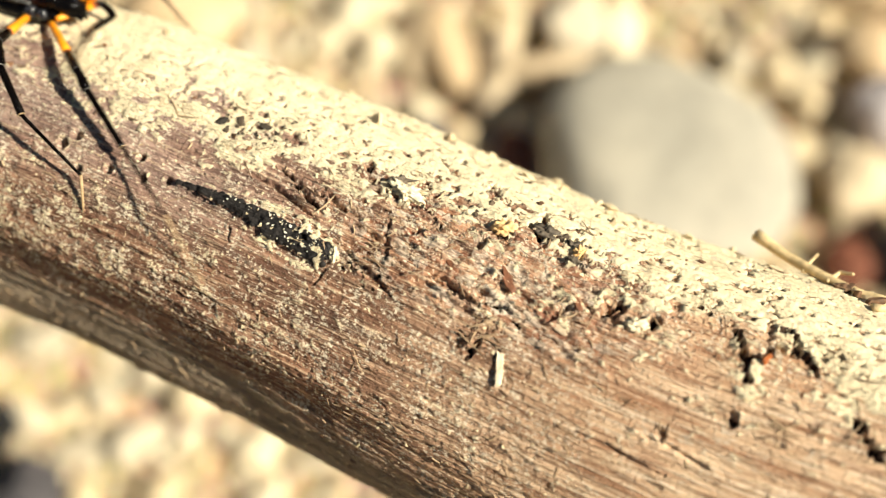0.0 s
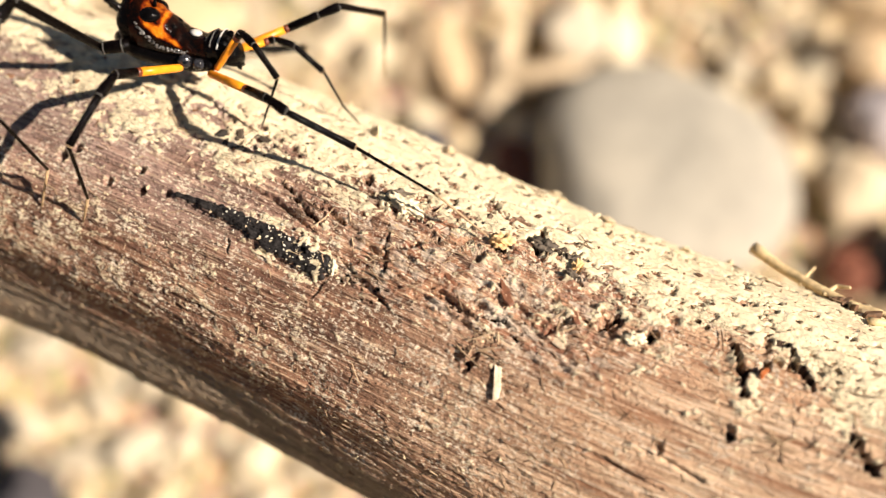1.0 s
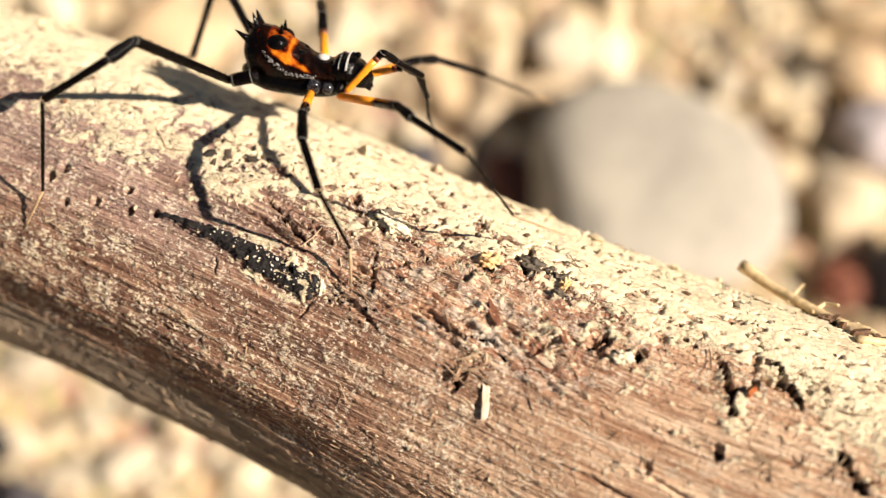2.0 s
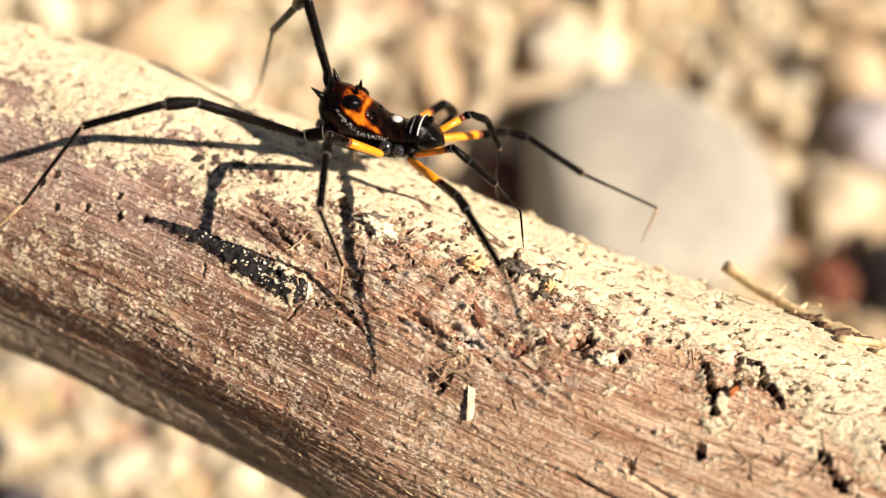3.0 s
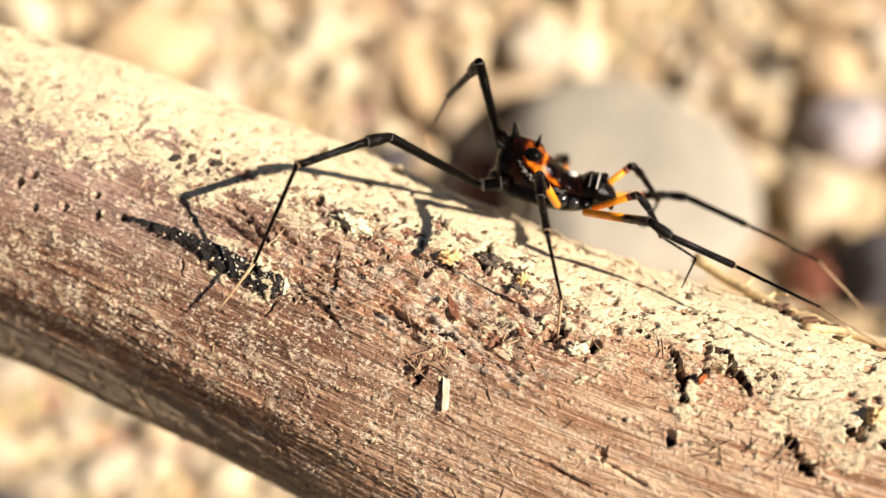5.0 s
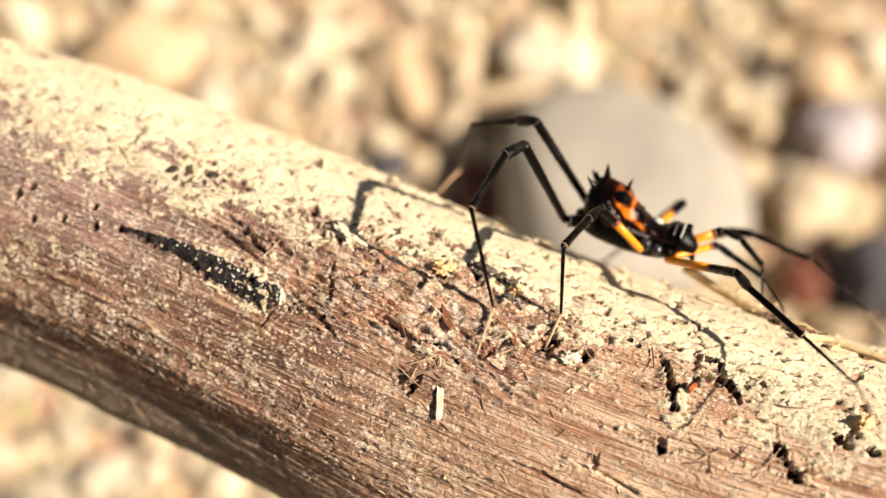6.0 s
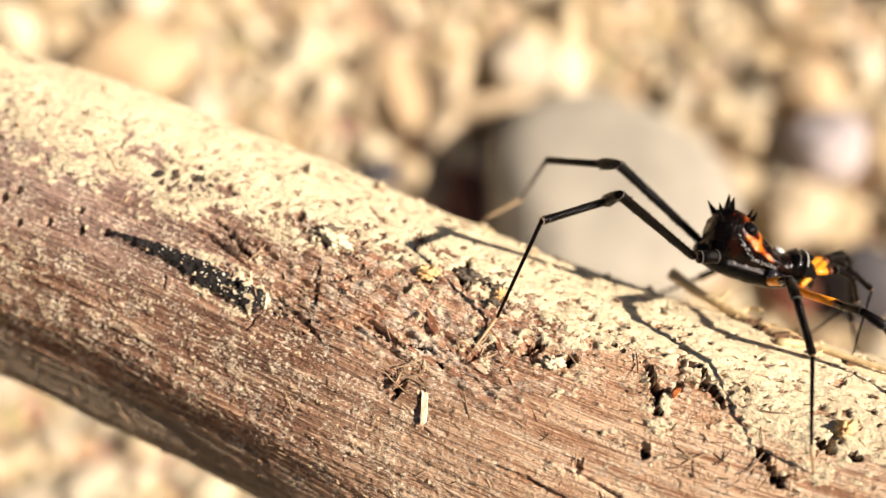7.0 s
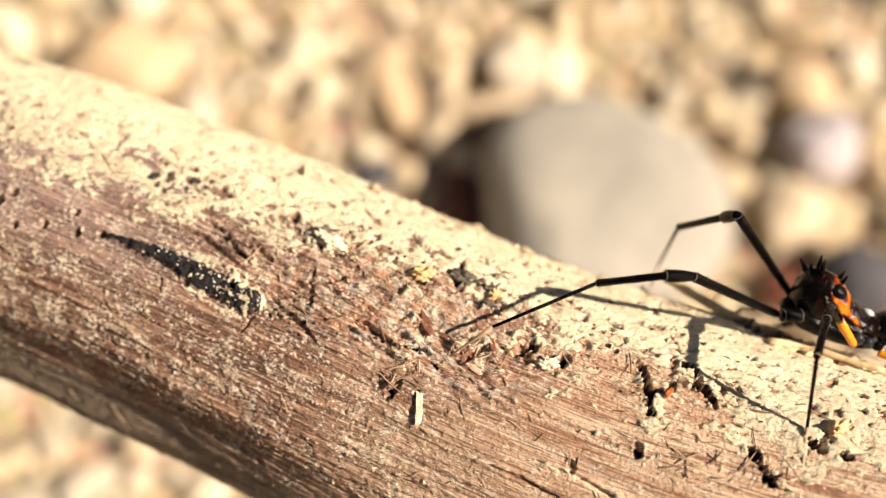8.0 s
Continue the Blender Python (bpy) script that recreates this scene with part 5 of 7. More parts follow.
def motions():
    body_rows = [
        (0, (-38.03, 55.37, 149.41), (-30.9, -6.6, -21.3)),
        (0.3, (-31.85, 52.79, 150.91), (-31.7, -14.6, -24.5)),
        (0.5, (-29.34, 51.67, 151.99), (-32.0, -17.4, -25.6)),
        (0.8, (-25.90, 49.68, 153.17), (-29.8, -4.2, -17.7)),
        (1, (-24.46, 49.03, 153.62), (-28.0, 2.9, -12.6)),
        (1.2, (-23.08, 49.21, 153.86), (-26.8, 1.0, -11.3)),
        (1.3, (-21.38, 49.22, 153.89), (-26.3, -0.6, -10.8)),
        (1.4, (-20.55, 49.24, 153.91), (-25.9, -2.0, -10.5)),
        (1.5, (-19.53, 49.38, 153.98), (-25.8, -2.8, -10.4)),
        (1.8, (-15.79, 48.52, 153.75), (-28.0, -3.4, -10.6)),
        (2, (-13.73, 48.25, 153.82), (-30.2, -3.5, -11.1)),
        (2.2, (-11.88, 47.47, 153.49), (-31.9, -2.8, -14.5)),
        (3.3, (-5.73, 43.82, 152.35), (-28.3, -5.2, -17.8)),
        (3.4, (-5.33, 43.82, 152.21), (-28.6, -5.2, -19.0)),
        (3.5, (-4.58, 43.89, 152.10), (-29.2, -5.2, -19.9)),
        (3.7, (-3.46, 43.64, 151.81), (-30.8, -4.7, -19.8)),
        (3.8, (-2.04, 43.64, 151.75), (-31.8, -4.2, -19.7)),
        (4, (-0.87, 43.59, 151.59), (-33.4, -3.1, -19.4)),
        (4.2, (0.60, 43.48, 151.43), (-34.4, -2.3, -18.2)),
        (4.5, (4.14, 42.30, 150.71), (-35.5, -0.8, -16.2)),
        (4.7, (5.77, 41.85, 150.19), (-35.9, 1.0, -16.0)),
        (5.8, (14.34, 39.60, 147.30), (-42.2, -2.4, -22.1)),
        (5.9, (14.93, 39.49, 147.41), (-42.1, -1.2, -23.1)),
        (6, (15.70, 39.14, 147.42), (-42.0, 0.7, -23.8)),
        (6.2, (16.65, 38.97, 148.20), (-42.4, 3.3, -22.6)),
        (6.3, (18.03, 39.01, 148.85), (-42.9, 4.6, -21.3)),
        (6.4, (18.82, 38.86, 149.34), (-43.3, 5.8, -20.0)),
        (6.5, (19.92, 38.70, 149.62), (-43.8, 7.2, -18.7)),
        (6.7, (21.73, 37.57, 149.78), (-44.9, 11.1, -15.4)),
        (7, (25.38, 35.41, 150.00), (-46.2, 15.3, -11.8)),
        (7.1, (26.20, 34.99, 149.86), (-46.2, 15.0, -11.9)),
        (7.3, (29.27, 33.39, 148.61), (-46.0, 13.2, -12.8)),
        (7.5, (30.66, 33.12, 148.29), (-45.7, 11.7, -13.9)),
        (8, (32.65, 31.24, 148.32), (-37.6, 10.7, -18.2)),
    ]
    key_body(body_rows)
    key_leg("near_hind", [
        (0, (-49.68, 58.51, 154.91), (-51.83, 58.05, 155.12), (-54.17, 52.95, 154.73), (-56.57, 46.71, 148.79), (-57.45, 43.73, 145.80)),
        (0.3, (-43.51, 56.38, 155.65), (-45.64, 55.83, 155.63), (-47.81, 50.66, 155.12), (-49.84, 44.48, 148.99), (-50.40, 41.43, 146.00)),
        (0.5, (-40.92, 55.11, 156.73), (-43.01, 54.41, 156.62), (-44.93, 49.14, 156.16), (-46.68, 43.21, 149.71), (-47.14, 40.18, 146.67)),
        (0.8, (-33.31, 45.01, 161.28), (-33.07, 42.83, 161.51), (-32.50, 37.37, 160.26), (-32.43, 39.47, 151.57), (-33.76, 37.84, 147.81)),
        (1, (-31.91, 45.78, 162.92), (-32.44, 43.69, 163.38), (-33.23, 38.92, 160.51), (-32.23, 39.19, 151.63), (-33.77, 37.82, 147.85)),
        (1.2, (-29.98, 45.81, 163.14), (-31.35, 44.09, 163.15), (-33.13, 39.61, 160.23), (-32.11, 39.58, 151.35), (-33.82, 37.79, 147.82)),
        (1.3, (-29.23, 45.93, 162.76), (-30.06, 43.90, 162.92), (-32.73, 39.82, 160.10), (-32.15, 39.71, 151.18), (-33.95, 37.76, 147.78)),
        (1.4, (-28.60, 45.81, 162.55), (-29.22, 43.78, 163.12), (-32.31, 39.99, 160.33), (-32.12, 39.45, 151.41), (-33.83, 37.83, 147.80)),
        (1.5, (-27.58, 45.62, 162.46), (-28.52, 43.71, 163.02), (-31.88, 40.01, 160.43), (-31.78, 38.97, 151.55), (-33.80, 37.93, 147.89)),
        (1.8, (-24.46, 45.00, 162.03), (-25.87, 43.33, 162.32), (-30.51, 41.14, 160.00), (-31.86, 39.33, 151.35), (-34.09, 37.96, 147.92)),
        (2, (-22.99, 45.09, 161.92), (-24.66, 43.66, 161.72), (-29.50, 41.91, 159.45), (-31.83, 39.36, 151.21), (-34.12, 37.88, 147.87)),
        (2.2, (-21.31, 44.48, 161.58), (-23.28, 43.64, 161.07), (-28.30, 42.32, 158.89), (-31.67, 39.50, 151.11), (-33.87, 37.79, 147.82)),
        (3.3, (-16.42, 41.95, 159.48), (-18.33, 41.16, 160.22), (-23.06, 38.52, 161.77), (-28.67, 35.80, 155.36), (-31.86, 34.55, 152.74)),
        (3.4, (-14.78, 43.01, 160.39), (-16.58, 42.07, 161.22), (-20.18, 38.15, 163.06), (-23.17, 34.67, 155.38), (-25.09, 32.75, 152.04)),
        (3.5, (-13.28, 43.32, 160.71), (-14.55, 41.53, 160.55), (-16.16, 36.16, 161.06), (-14.43, 33.18, 152.81), (-15.04, 31.16, 149.05)),
        (3.7, (-11.88, 42.81, 160.62), (-13.62, 41.53, 160.15), (-15.13, 36.15, 160.78), (-13.79, 33.55, 152.34), (-14.90, 31.07, 148.99)),
        (3.8, (-10.71, 42.86, 160.51), (-12.48, 41.59, 160.16), (-14.66, 36.41, 160.58), (-13.55, 33.58, 152.17), (-15.35, 31.23, 149.04)),
        (4, (-9.79, 42.66, 160.34), (-11.35, 41.14, 160.61), (-14.09, 36.22, 160.81), (-13.54, 33.25, 152.39), (-15.25, 31.19, 149.02)),
        (4.2, (-8.42, 42.34, 160.20), (-10.18, 41.02, 160.15), (-13.07, 36.21, 160.62), (-13.20, 33.13, 152.22), (-15.20, 31.12, 148.98)),
        (4.5, (-5.48, 41.27, 159.27), (-7.24, 40.08, 159.82), (-11.48, 36.40, 160.30), (-13.18, 33.07, 152.19), (-15.15, 31.02, 148.95)),
        (4.7, (-4.71, 41.20, 158.28), (-6.31, 39.85, 158.96), (-10.81, 36.63, 159.99), (-13.06, 33.30, 152.00), (-15.14, 31.06, 148.96)),
        (5.8, (3.58, 40.29, 155.09), (1.74, 39.79, 156.18), (-2.53, 37.29, 158.88), (-6.89, 32.82, 152.49), (-7.83, 28.85, 153.90)),
        (5.9, (5.44, 41.24, 156.08), (3.54, 40.87, 157.12), (-0.09, 37.34, 159.57), (-1.01, 33.14, 151.74), (-1.14, 29.39, 153.86)),
        (6, (7.39, 41.30, 156.77), (5.85, 39.93, 157.54), (3.29, 35.00, 158.46), (5.05, 30.89, 150.72), (3.54, 26.86, 150.40)),
        (6.2, (8.19, 40.83, 157.71), (6.49, 39.47, 158.01), (3.77, 34.68, 159.22), (5.47, 30.93, 151.29), (3.87, 27.03, 150.40)),
        (6.3, (8.89, 40.55, 158.13), (7.21, 39.20, 158.59), (4.38, 34.40, 159.40), (5.56, 30.91, 151.25), (3.86, 27.04, 150.39)),
        (6.4, (9.70, 40.08, 158.75), (8.03, 38.77, 159.32), (4.73, 34.24, 159.86), (5.66, 30.75, 151.68), (3.85, 27.05, 150.42)),
        (6.5, (10.77, 39.73, 159.12), (9.10, 38.37, 159.57), (5.30, 34.22, 159.35), (5.82, 30.50, 151.24), (3.53, 26.96, 150.36)),
        (6.7, (12.32, 38.42, 159.34), (10.95, 38.59, 157.63), (6.84, 34.81, 158.33), (6.23, 30.62, 150.45), (3.95, 26.97, 150.43)),
        (7, (14.80, 36.31, 158.73), (14.12, 36.89, 156.72), (9.24, 34.52, 158.21), (6.41, 30.39, 150.80), (3.81, 26.98, 150.36)),
        (7.1, (15.97, 35.13, 159.04), (14.64, 35.80, 157.42), (9.69, 33.67, 159.06), (6.51, 30.25, 151.43), (3.83, 27.05, 150.39)),
        (7.3, (18.54, 34.26, 157.14), (16.63, 34.54, 156.08), (11.94, 32.68, 158.58), (5.89, 28.23, 153.74), (3.56, 27.06, 150.31)),
        (7.5, (19.18, 34.16, 155.94), (18.43, 34.65, 153.93), (13.08, 33.37, 155.13), (5.69, 28.48, 153.90), (3.73, 26.99, 150.36)),
        (8, (20.69, 31.55, 155.41), (18.54, 31.41, 155.85), (14.29, 32.52, 152.32), (6.28, 28.67, 153.31), (3.25, 27.56, 150.46)),
    ])
    key_leg("near_middle", [
        (0, (-36.75, 47.89, 153.88), (-36.13, 45.61, 153.80), (-34.41, 42.26, 152.46), (-30.08, 38.41, 150.26), (-30.28, 36.27, 147.91)),
        (0.3, (-32.62, 45.87, 155.96), (-32.37, 43.53, 156.14), (-31.62, 39.67, 155.40), (-30.23, 38.97, 149.40), (-30.28, 36.19, 147.84)),
        (0.5, (-31.57, 45.31, 156.87), (-31.54, 42.95, 157.01), (-31.08, 38.99, 156.64), (-29.99, 38.14, 150.60), (-30.27, 36.35, 147.99)),
        (0.8, (-27.95, 44.08, 157.84), (-28.24, 41.75, 158.07), (-29.22, 37.98, 157.13), (-29.51, 37.61, 150.94), (-30.31, 36.50, 148.07)),
        (1, (-26.10, 43.34, 157.92), (-26.76, 41.14, 158.46), (-28.71, 37.91, 157.12), (-29.13, 37.12, 150.98), (-30.28, 36.57, 148.07)),
        (1.2, (-24.57, 43.30, 158.06), (-25.37, 41.12, 158.49), (-27.52, 38.10, 156.97), (-29.12, 37.55, 151.01), (-30.30, 36.65, 148.20)),
        (1.3, (-22.07, 43.15, 158.54), (-22.22, 40.93, 159.33), (-23.26, 37.07, 159.48), (-25.33, 37.02, 153.64), (-26.36, 36.12, 150.76)),
        (1.4, (-19.03, 42.79, 158.93), (-18.87, 40.61, 159.83), (-18.29, 36.66, 160.04), (-18.90, 36.65, 153.87), (-19.10, 35.87, 150.80)),
        (1.5, (-16.24, 41.76, 157.17), (-15.34, 39.60, 157.47), (-13.26, 36.19, 157.25), (-10.70, 33.30, 152.40), (-9.58, 31.53, 150.00)),
        (1.8, (-13.09, 41.57, 158.25), (-12.62, 39.25, 158.17), (-10.86, 35.66, 158.22), (-8.78, 33.79, 152.68), (-8.82, 31.83, 150.18)),
        (2, (-11.79, 41.45, 158.68), (-11.60, 39.12, 158.96), (-10.27, 35.36, 158.62), (-8.63, 34.06, 152.78), (-8.64, 32.11, 150.27)),
        (2.2, (-10.75, 41.00, 158.76), (-10.69, 38.72, 159.34), (-9.72, 34.89, 158.71), (-8.47, 33.36, 152.83), (-8.62, 31.68, 150.14)),
        (3.3, (-8.12, 40.26, 157.76), (-8.28, 38.30, 159.06), (-8.98, 34.36, 158.96), (-8.05, 32.90, 153.01), (-8.58, 31.64, 150.14)),
        (3.4, (-7.83, 40.21, 157.57), (-7.99, 38.30, 158.95), (-8.89, 34.41, 159.00), (-8.02, 32.95, 153.04), (-8.57, 31.72, 150.16)),
        (3.5, (-6.80, 40.29, 157.74), (-7.41, 38.32, 158.88), (-8.87, 34.60, 158.94), (-8.10, 32.94, 153.01), (-8.63, 31.67, 150.14)),
        (3.7, (-6.43, 40.21, 156.86), (-6.69, 38.47, 158.43), (-8.13, 34.76, 158.84), (-7.84, 33.10, 152.87), (-8.52, 31.65, 150.12)),
        (3.8, (-4.44, 40.22, 157.31), (-5.04, 38.41, 158.70), (-6.96, 34.90, 158.68), (-7.68, 33.05, 152.81), (-8.64, 31.62, 150.14)),
        (4, (-0.42, 39.75, 158.30), (-0.70, 37.84, 159.66), (-0.71, 34.03, 160.88), (-0.11, 33.14, 154.77), (-0.37, 32.57, 151.66)),
        (4.2, (3.32, 37.45, 157.05), (3.84, 35.28, 157.80), (5.84, 31.85, 158.35), (8.21, 29.74, 153.02), (9.06, 27.81, 150.64)),
        (4.5, (5.77, 37.78, 157.24), (5.88, 35.65, 158.25), (7.30, 31.94, 158.74), (8.60, 29.38, 153.25), (9.08, 27.80, 150.54)),
        (4.7, (6.56, 38.01, 156.82), (6.56, 35.79, 157.61), (7.44, 32.04, 158.69), (8.89, 29.53, 153.21), (9.12, 27.84, 150.53)),
        (5.8, (12.04, 38.67, 153.12), (11.26, 36.74, 154.23), (9.56, 33.42, 155.69), (10.07, 30.49, 150.24), (9.01, 27.51, 150.53)),
        (5.9, (12.68, 38.64, 153.20), (11.57, 36.93, 154.38), (9.71, 33.55, 155.45), (10.14, 30.53, 150.06), (9.03, 27.59, 150.57)),
        (6, (13.29, 37.88, 153.12), (12.06, 36.32, 154.39), (9.87, 33.33, 155.90), (10.08, 30.44, 150.41), (8.69, 27.58, 150.53)),
        (6.2, (14.01, 38.28, 153.37), (12.78, 36.47, 154.26), (10.54, 33.43, 155.58), (10.41, 30.74, 149.99), (9.14, 27.90, 150.62)),
        (6.3, (15.74, 38.02, 154.33), (14.54, 36.09, 154.96), (11.88, 33.16, 155.57), (10.60, 30.53, 150.10), (8.93, 27.87, 150.58)),
        (6.4, (16.81, 37.36, 155.07), (15.46, 35.48, 155.54), (13.28, 32.56, 157.18), (11.68, 29.93, 151.79), (9.75, 27.92, 150.27)),
        (6.5, (20.48, 36.62, 156.40), (20.18, 34.62, 157.61), (19.68, 30.85, 158.84), (20.09, 28.35, 153.18), (20.10, 26.51, 150.59)),
        (6.7, (23.58, 31.47, 155.16), (24.45, 29.30, 155.52), (25.41, 25.54, 156.50), (27.43, 21.69, 152.09), (27.68, 18.62, 151.28)),
        (7, (26.73, 30.79, 156.04), (26.59, 28.74, 157.20), (27.80, 25.59, 155.05), (27.01, 19.53, 153.99), (27.81, 18.10, 151.27)),
        (7.1, (27.50, 30.33, 155.89), (26.80, 28.58, 157.31), (28.34, 26.09, 154.58), (27.25, 20.01, 153.95), (27.88, 18.35, 151.31)),
        (7.3, (29.30, 30.54, 154.96), (28.66, 28.54, 156.05), (29.86, 26.71, 152.70), (27.83, 20.94, 153.74), (27.70, 18.79, 151.41)),
        (7.5, (30.09, 30.56, 154.53), (29.16, 28.87, 155.88), (29.67, 26.13, 153.01), (27.39, 20.45, 153.97), (27.58, 18.75, 151.29)),
        (8, (30.92, 29.85, 153.81), (29.83, 28.25, 155.16), (28.10, 24.90, 156.49), (28.54, 21.58, 151.28), (27.63, 18.54, 151.28)),
    ])
    key_leg("near_front", [
        (0, (-30.73, 45.97, 152.87), (-29.86, 44.46, 152.46), (-26.85, 40.14, 151.48), (-23.15, 34.82, 151.01), (-20.81, 31.05, 147.53)),
        (0.3, (-23.83, 44.50, 155.77), (-22.74, 43.08, 155.77), (-18.46, 39.87, 155.80), (-13.45, 35.74, 155.63), (-8.83, 32.60, 154.81)),
        (0.5, (-22.19, 43.44, 158.02), (-20.85, 42.31, 157.66), (-16.37, 39.76, 156.18), (-12.71, 35.38, 159.27), (-9.34, 31.70, 161.91)),
        (0.8, (-17.05, 42.48, 157.78), (-15.52, 41.57, 157.61), (-11.37, 41.86, 154.22), (-5.99, 38.49, 155.55), (-1.09, 37.11, 153.10)),
        (1, (-15.36, 41.88, 157.36), (-13.88, 40.93, 157.04), (-9.19, 39.41, 154.93), (-3.54, 36.69, 153.24), (0.70, 34.47, 150.24)),
        (1.2, (-13.63, 42.32, 157.51), (-12.23, 41.23, 157.27), (-7.79, 38.24, 157.35), (-3.37, 36.40, 152.97), (0.72, 33.70, 150.15)),
        (1.3, (-11.98, 42.70, 158.11), (-10.61, 41.58, 157.82), (-6.39, 38.33, 158.42), (-2.75, 35.87, 153.64), (1.01, 33.49, 150.16)),
        (1.4, (-11.33, 42.98, 158.70), (-10.08, 41.72, 158.47), (-5.80, 38.51, 158.84), (-2.26, 35.80, 154.13), (1.05, 33.52, 150.16)),
        (1.5, (-10.40, 43.32, 159.07), (-9.16, 42.03, 158.91), (-5.08, 38.57, 159.26), (-1.88, 35.64, 154.43), (1.09, 33.47, 150.15)),
        (1.8, (-7.19, 42.78, 159.68), (-6.07, 41.40, 159.88), (-2.90, 37.58, 161.92), (0.69, 35.93, 156.77), (4.45, 33.77, 153.15)),
        (2, (-5.22, 41.70, 159.33), (-4.16, 40.37, 159.87), (-0.42, 36.79, 161.26), (2.74, 35.20, 155.82), (6.72, 35.74, 151.85)),
        (2.2, (-3.39, 40.71, 158.86), (-2.38, 39.45, 159.65), (1.58, 36.09, 160.96), (5.13, 34.66, 155.71), (9.31, 35.48, 152.01)),
        (3.3, (0.74, 35.15, 157.53), (1.49, 33.65, 158.15), (3.19, 28.67, 159.15), (4.07, 22.25, 159.60), (4.99, 20.20, 164.78)),
        (3.4, (0.88, 35.43, 157.92), (1.77, 33.91, 158.23), (3.41, 29.02, 159.70), (3.92, 23.24, 162.58), (4.88, 19.93, 167.07)),
        (3.5, (1.89, 35.20, 157.36), (2.53, 33.56, 157.69), (3.81, 28.63, 159.36), (3.65, 22.15, 159.25), (5.10, 20.63, 164.50)),
        (3.7, (3.16, 35.33, 157.41), (4.22, 33.89, 157.53), (6.39, 29.32, 159.31), (8.53, 28.70, 153.21), (9.76, 24.19, 156.39)),
        (3.8, (4.83, 35.73, 157.58), (5.96, 34.41, 157.99), (9.11, 30.42, 159.69), (12.75, 29.27, 154.44), (14.45, 25.07, 157.82)),
        (4, (6.64, 35.95, 157.18), (7.79, 34.66, 157.64), (11.06, 30.80, 159.39), (14.94, 26.00, 157.39), (17.63, 23.12, 161.44)),
        (4.2, (8.12, 35.93, 157.04), (9.32, 35.72, 155.74), (13.07, 31.99, 156.63), (15.46, 27.03, 160.06), (17.44, 22.90, 163.38)),
        (4.5, (11.78, 35.27, 156.56), (13.19, 34.87, 155.53), (17.95, 33.00, 153.93), (21.87, 28.64, 156.72), (25.03, 24.60, 159.10)),
        (4.7, (13.23, 35.05, 156.23), (14.74, 34.44, 155.47), (19.50, 33.40, 153.24), (25.23, 30.40, 152.71), (30.23, 28.06, 151.52)),
        (5.8, (21.05, 32.67, 154.15), (22.27, 31.87, 153.11), (25.07, 27.47, 154.35), (26.76, 21.88, 157.18), (26.10, 16.93, 159.82)),
        (5.9, (21.30, 32.57, 154.36), (22.61, 32.14, 153.22), (25.41, 27.88, 154.89), (25.53, 22.73, 158.83), (25.41, 18.16, 162.15)),
        (6, (22.58, 32.02, 153.85), (23.65, 31.51, 152.51), (26.73, 27.22, 153.42), (28.17, 22.26, 157.35), (27.94, 17.68, 160.65)),
        (6.2, (23.19, 31.94, 154.69), (24.53, 31.33, 153.66), (27.63, 27.28, 155.31), (28.20, 22.34, 159.48), (28.28, 18.53, 163.65)),
        (6.3, (29.35, 35.82, 147.94), (30.16, 35.26, 146.44), (34.11, 31.77, 147.44), (34.50, 26.43, 151.11), (34.52, 21.99, 154.59)),
        (6.4, (29.97, 35.99, 147.28), (31.29, 34.80, 147.02), (35.52, 31.59, 147.70), (35.77, 25.88, 150.78), (35.71, 20.88, 153.42)),
        (6.5, (31.00, 35.35, 147.06), (32.07, 33.93, 147.22), (36.15, 30.45, 147.24), (36.30, 24.48, 149.79), (36.21, 19.14, 151.61)),
        (6.7, (32.42, 34.76, 145.72), (33.68, 33.56, 146.13), (38.11, 31.88, 143.63), (39.74, 26.80, 147.33), (41.21, 22.31, 150.42)),
        (7, (31.67, 28.53, 155.63), (33.14, 27.57, 155.28), (36.34, 26.36, 151.15), (40.17, 21.45, 152.96), (43.91, 17.36, 154.06)),
        (7.1, (32.88, 28.28, 155.48), (34.31, 27.23, 155.23), (37.18, 25.19, 151.19), (41.10, 20.34, 152.97), (44.92, 16.27, 153.88)),
        (7.3, (37.95, 27.50, 153.63), (39.17, 26.19, 153.70), (40.12, 21.57, 151.16), (44.13, 16.87, 153.15), (48.07, 12.84, 153.57)),
        (7.5, (40.89, 28.20, 152.19), (41.88, 26.73, 152.47), (40.39, 21.59, 152.35), (44.45, 17.02, 154.53), (48.45, 13.03, 154.48)),
        (8, (43.31, 25.09, 149.52), (43.83, 23.55, 150.27), (41.46, 19.19, 152.31), (45.68, 14.40, 153.52), (49.21, 10.00, 153.21)),
    ])
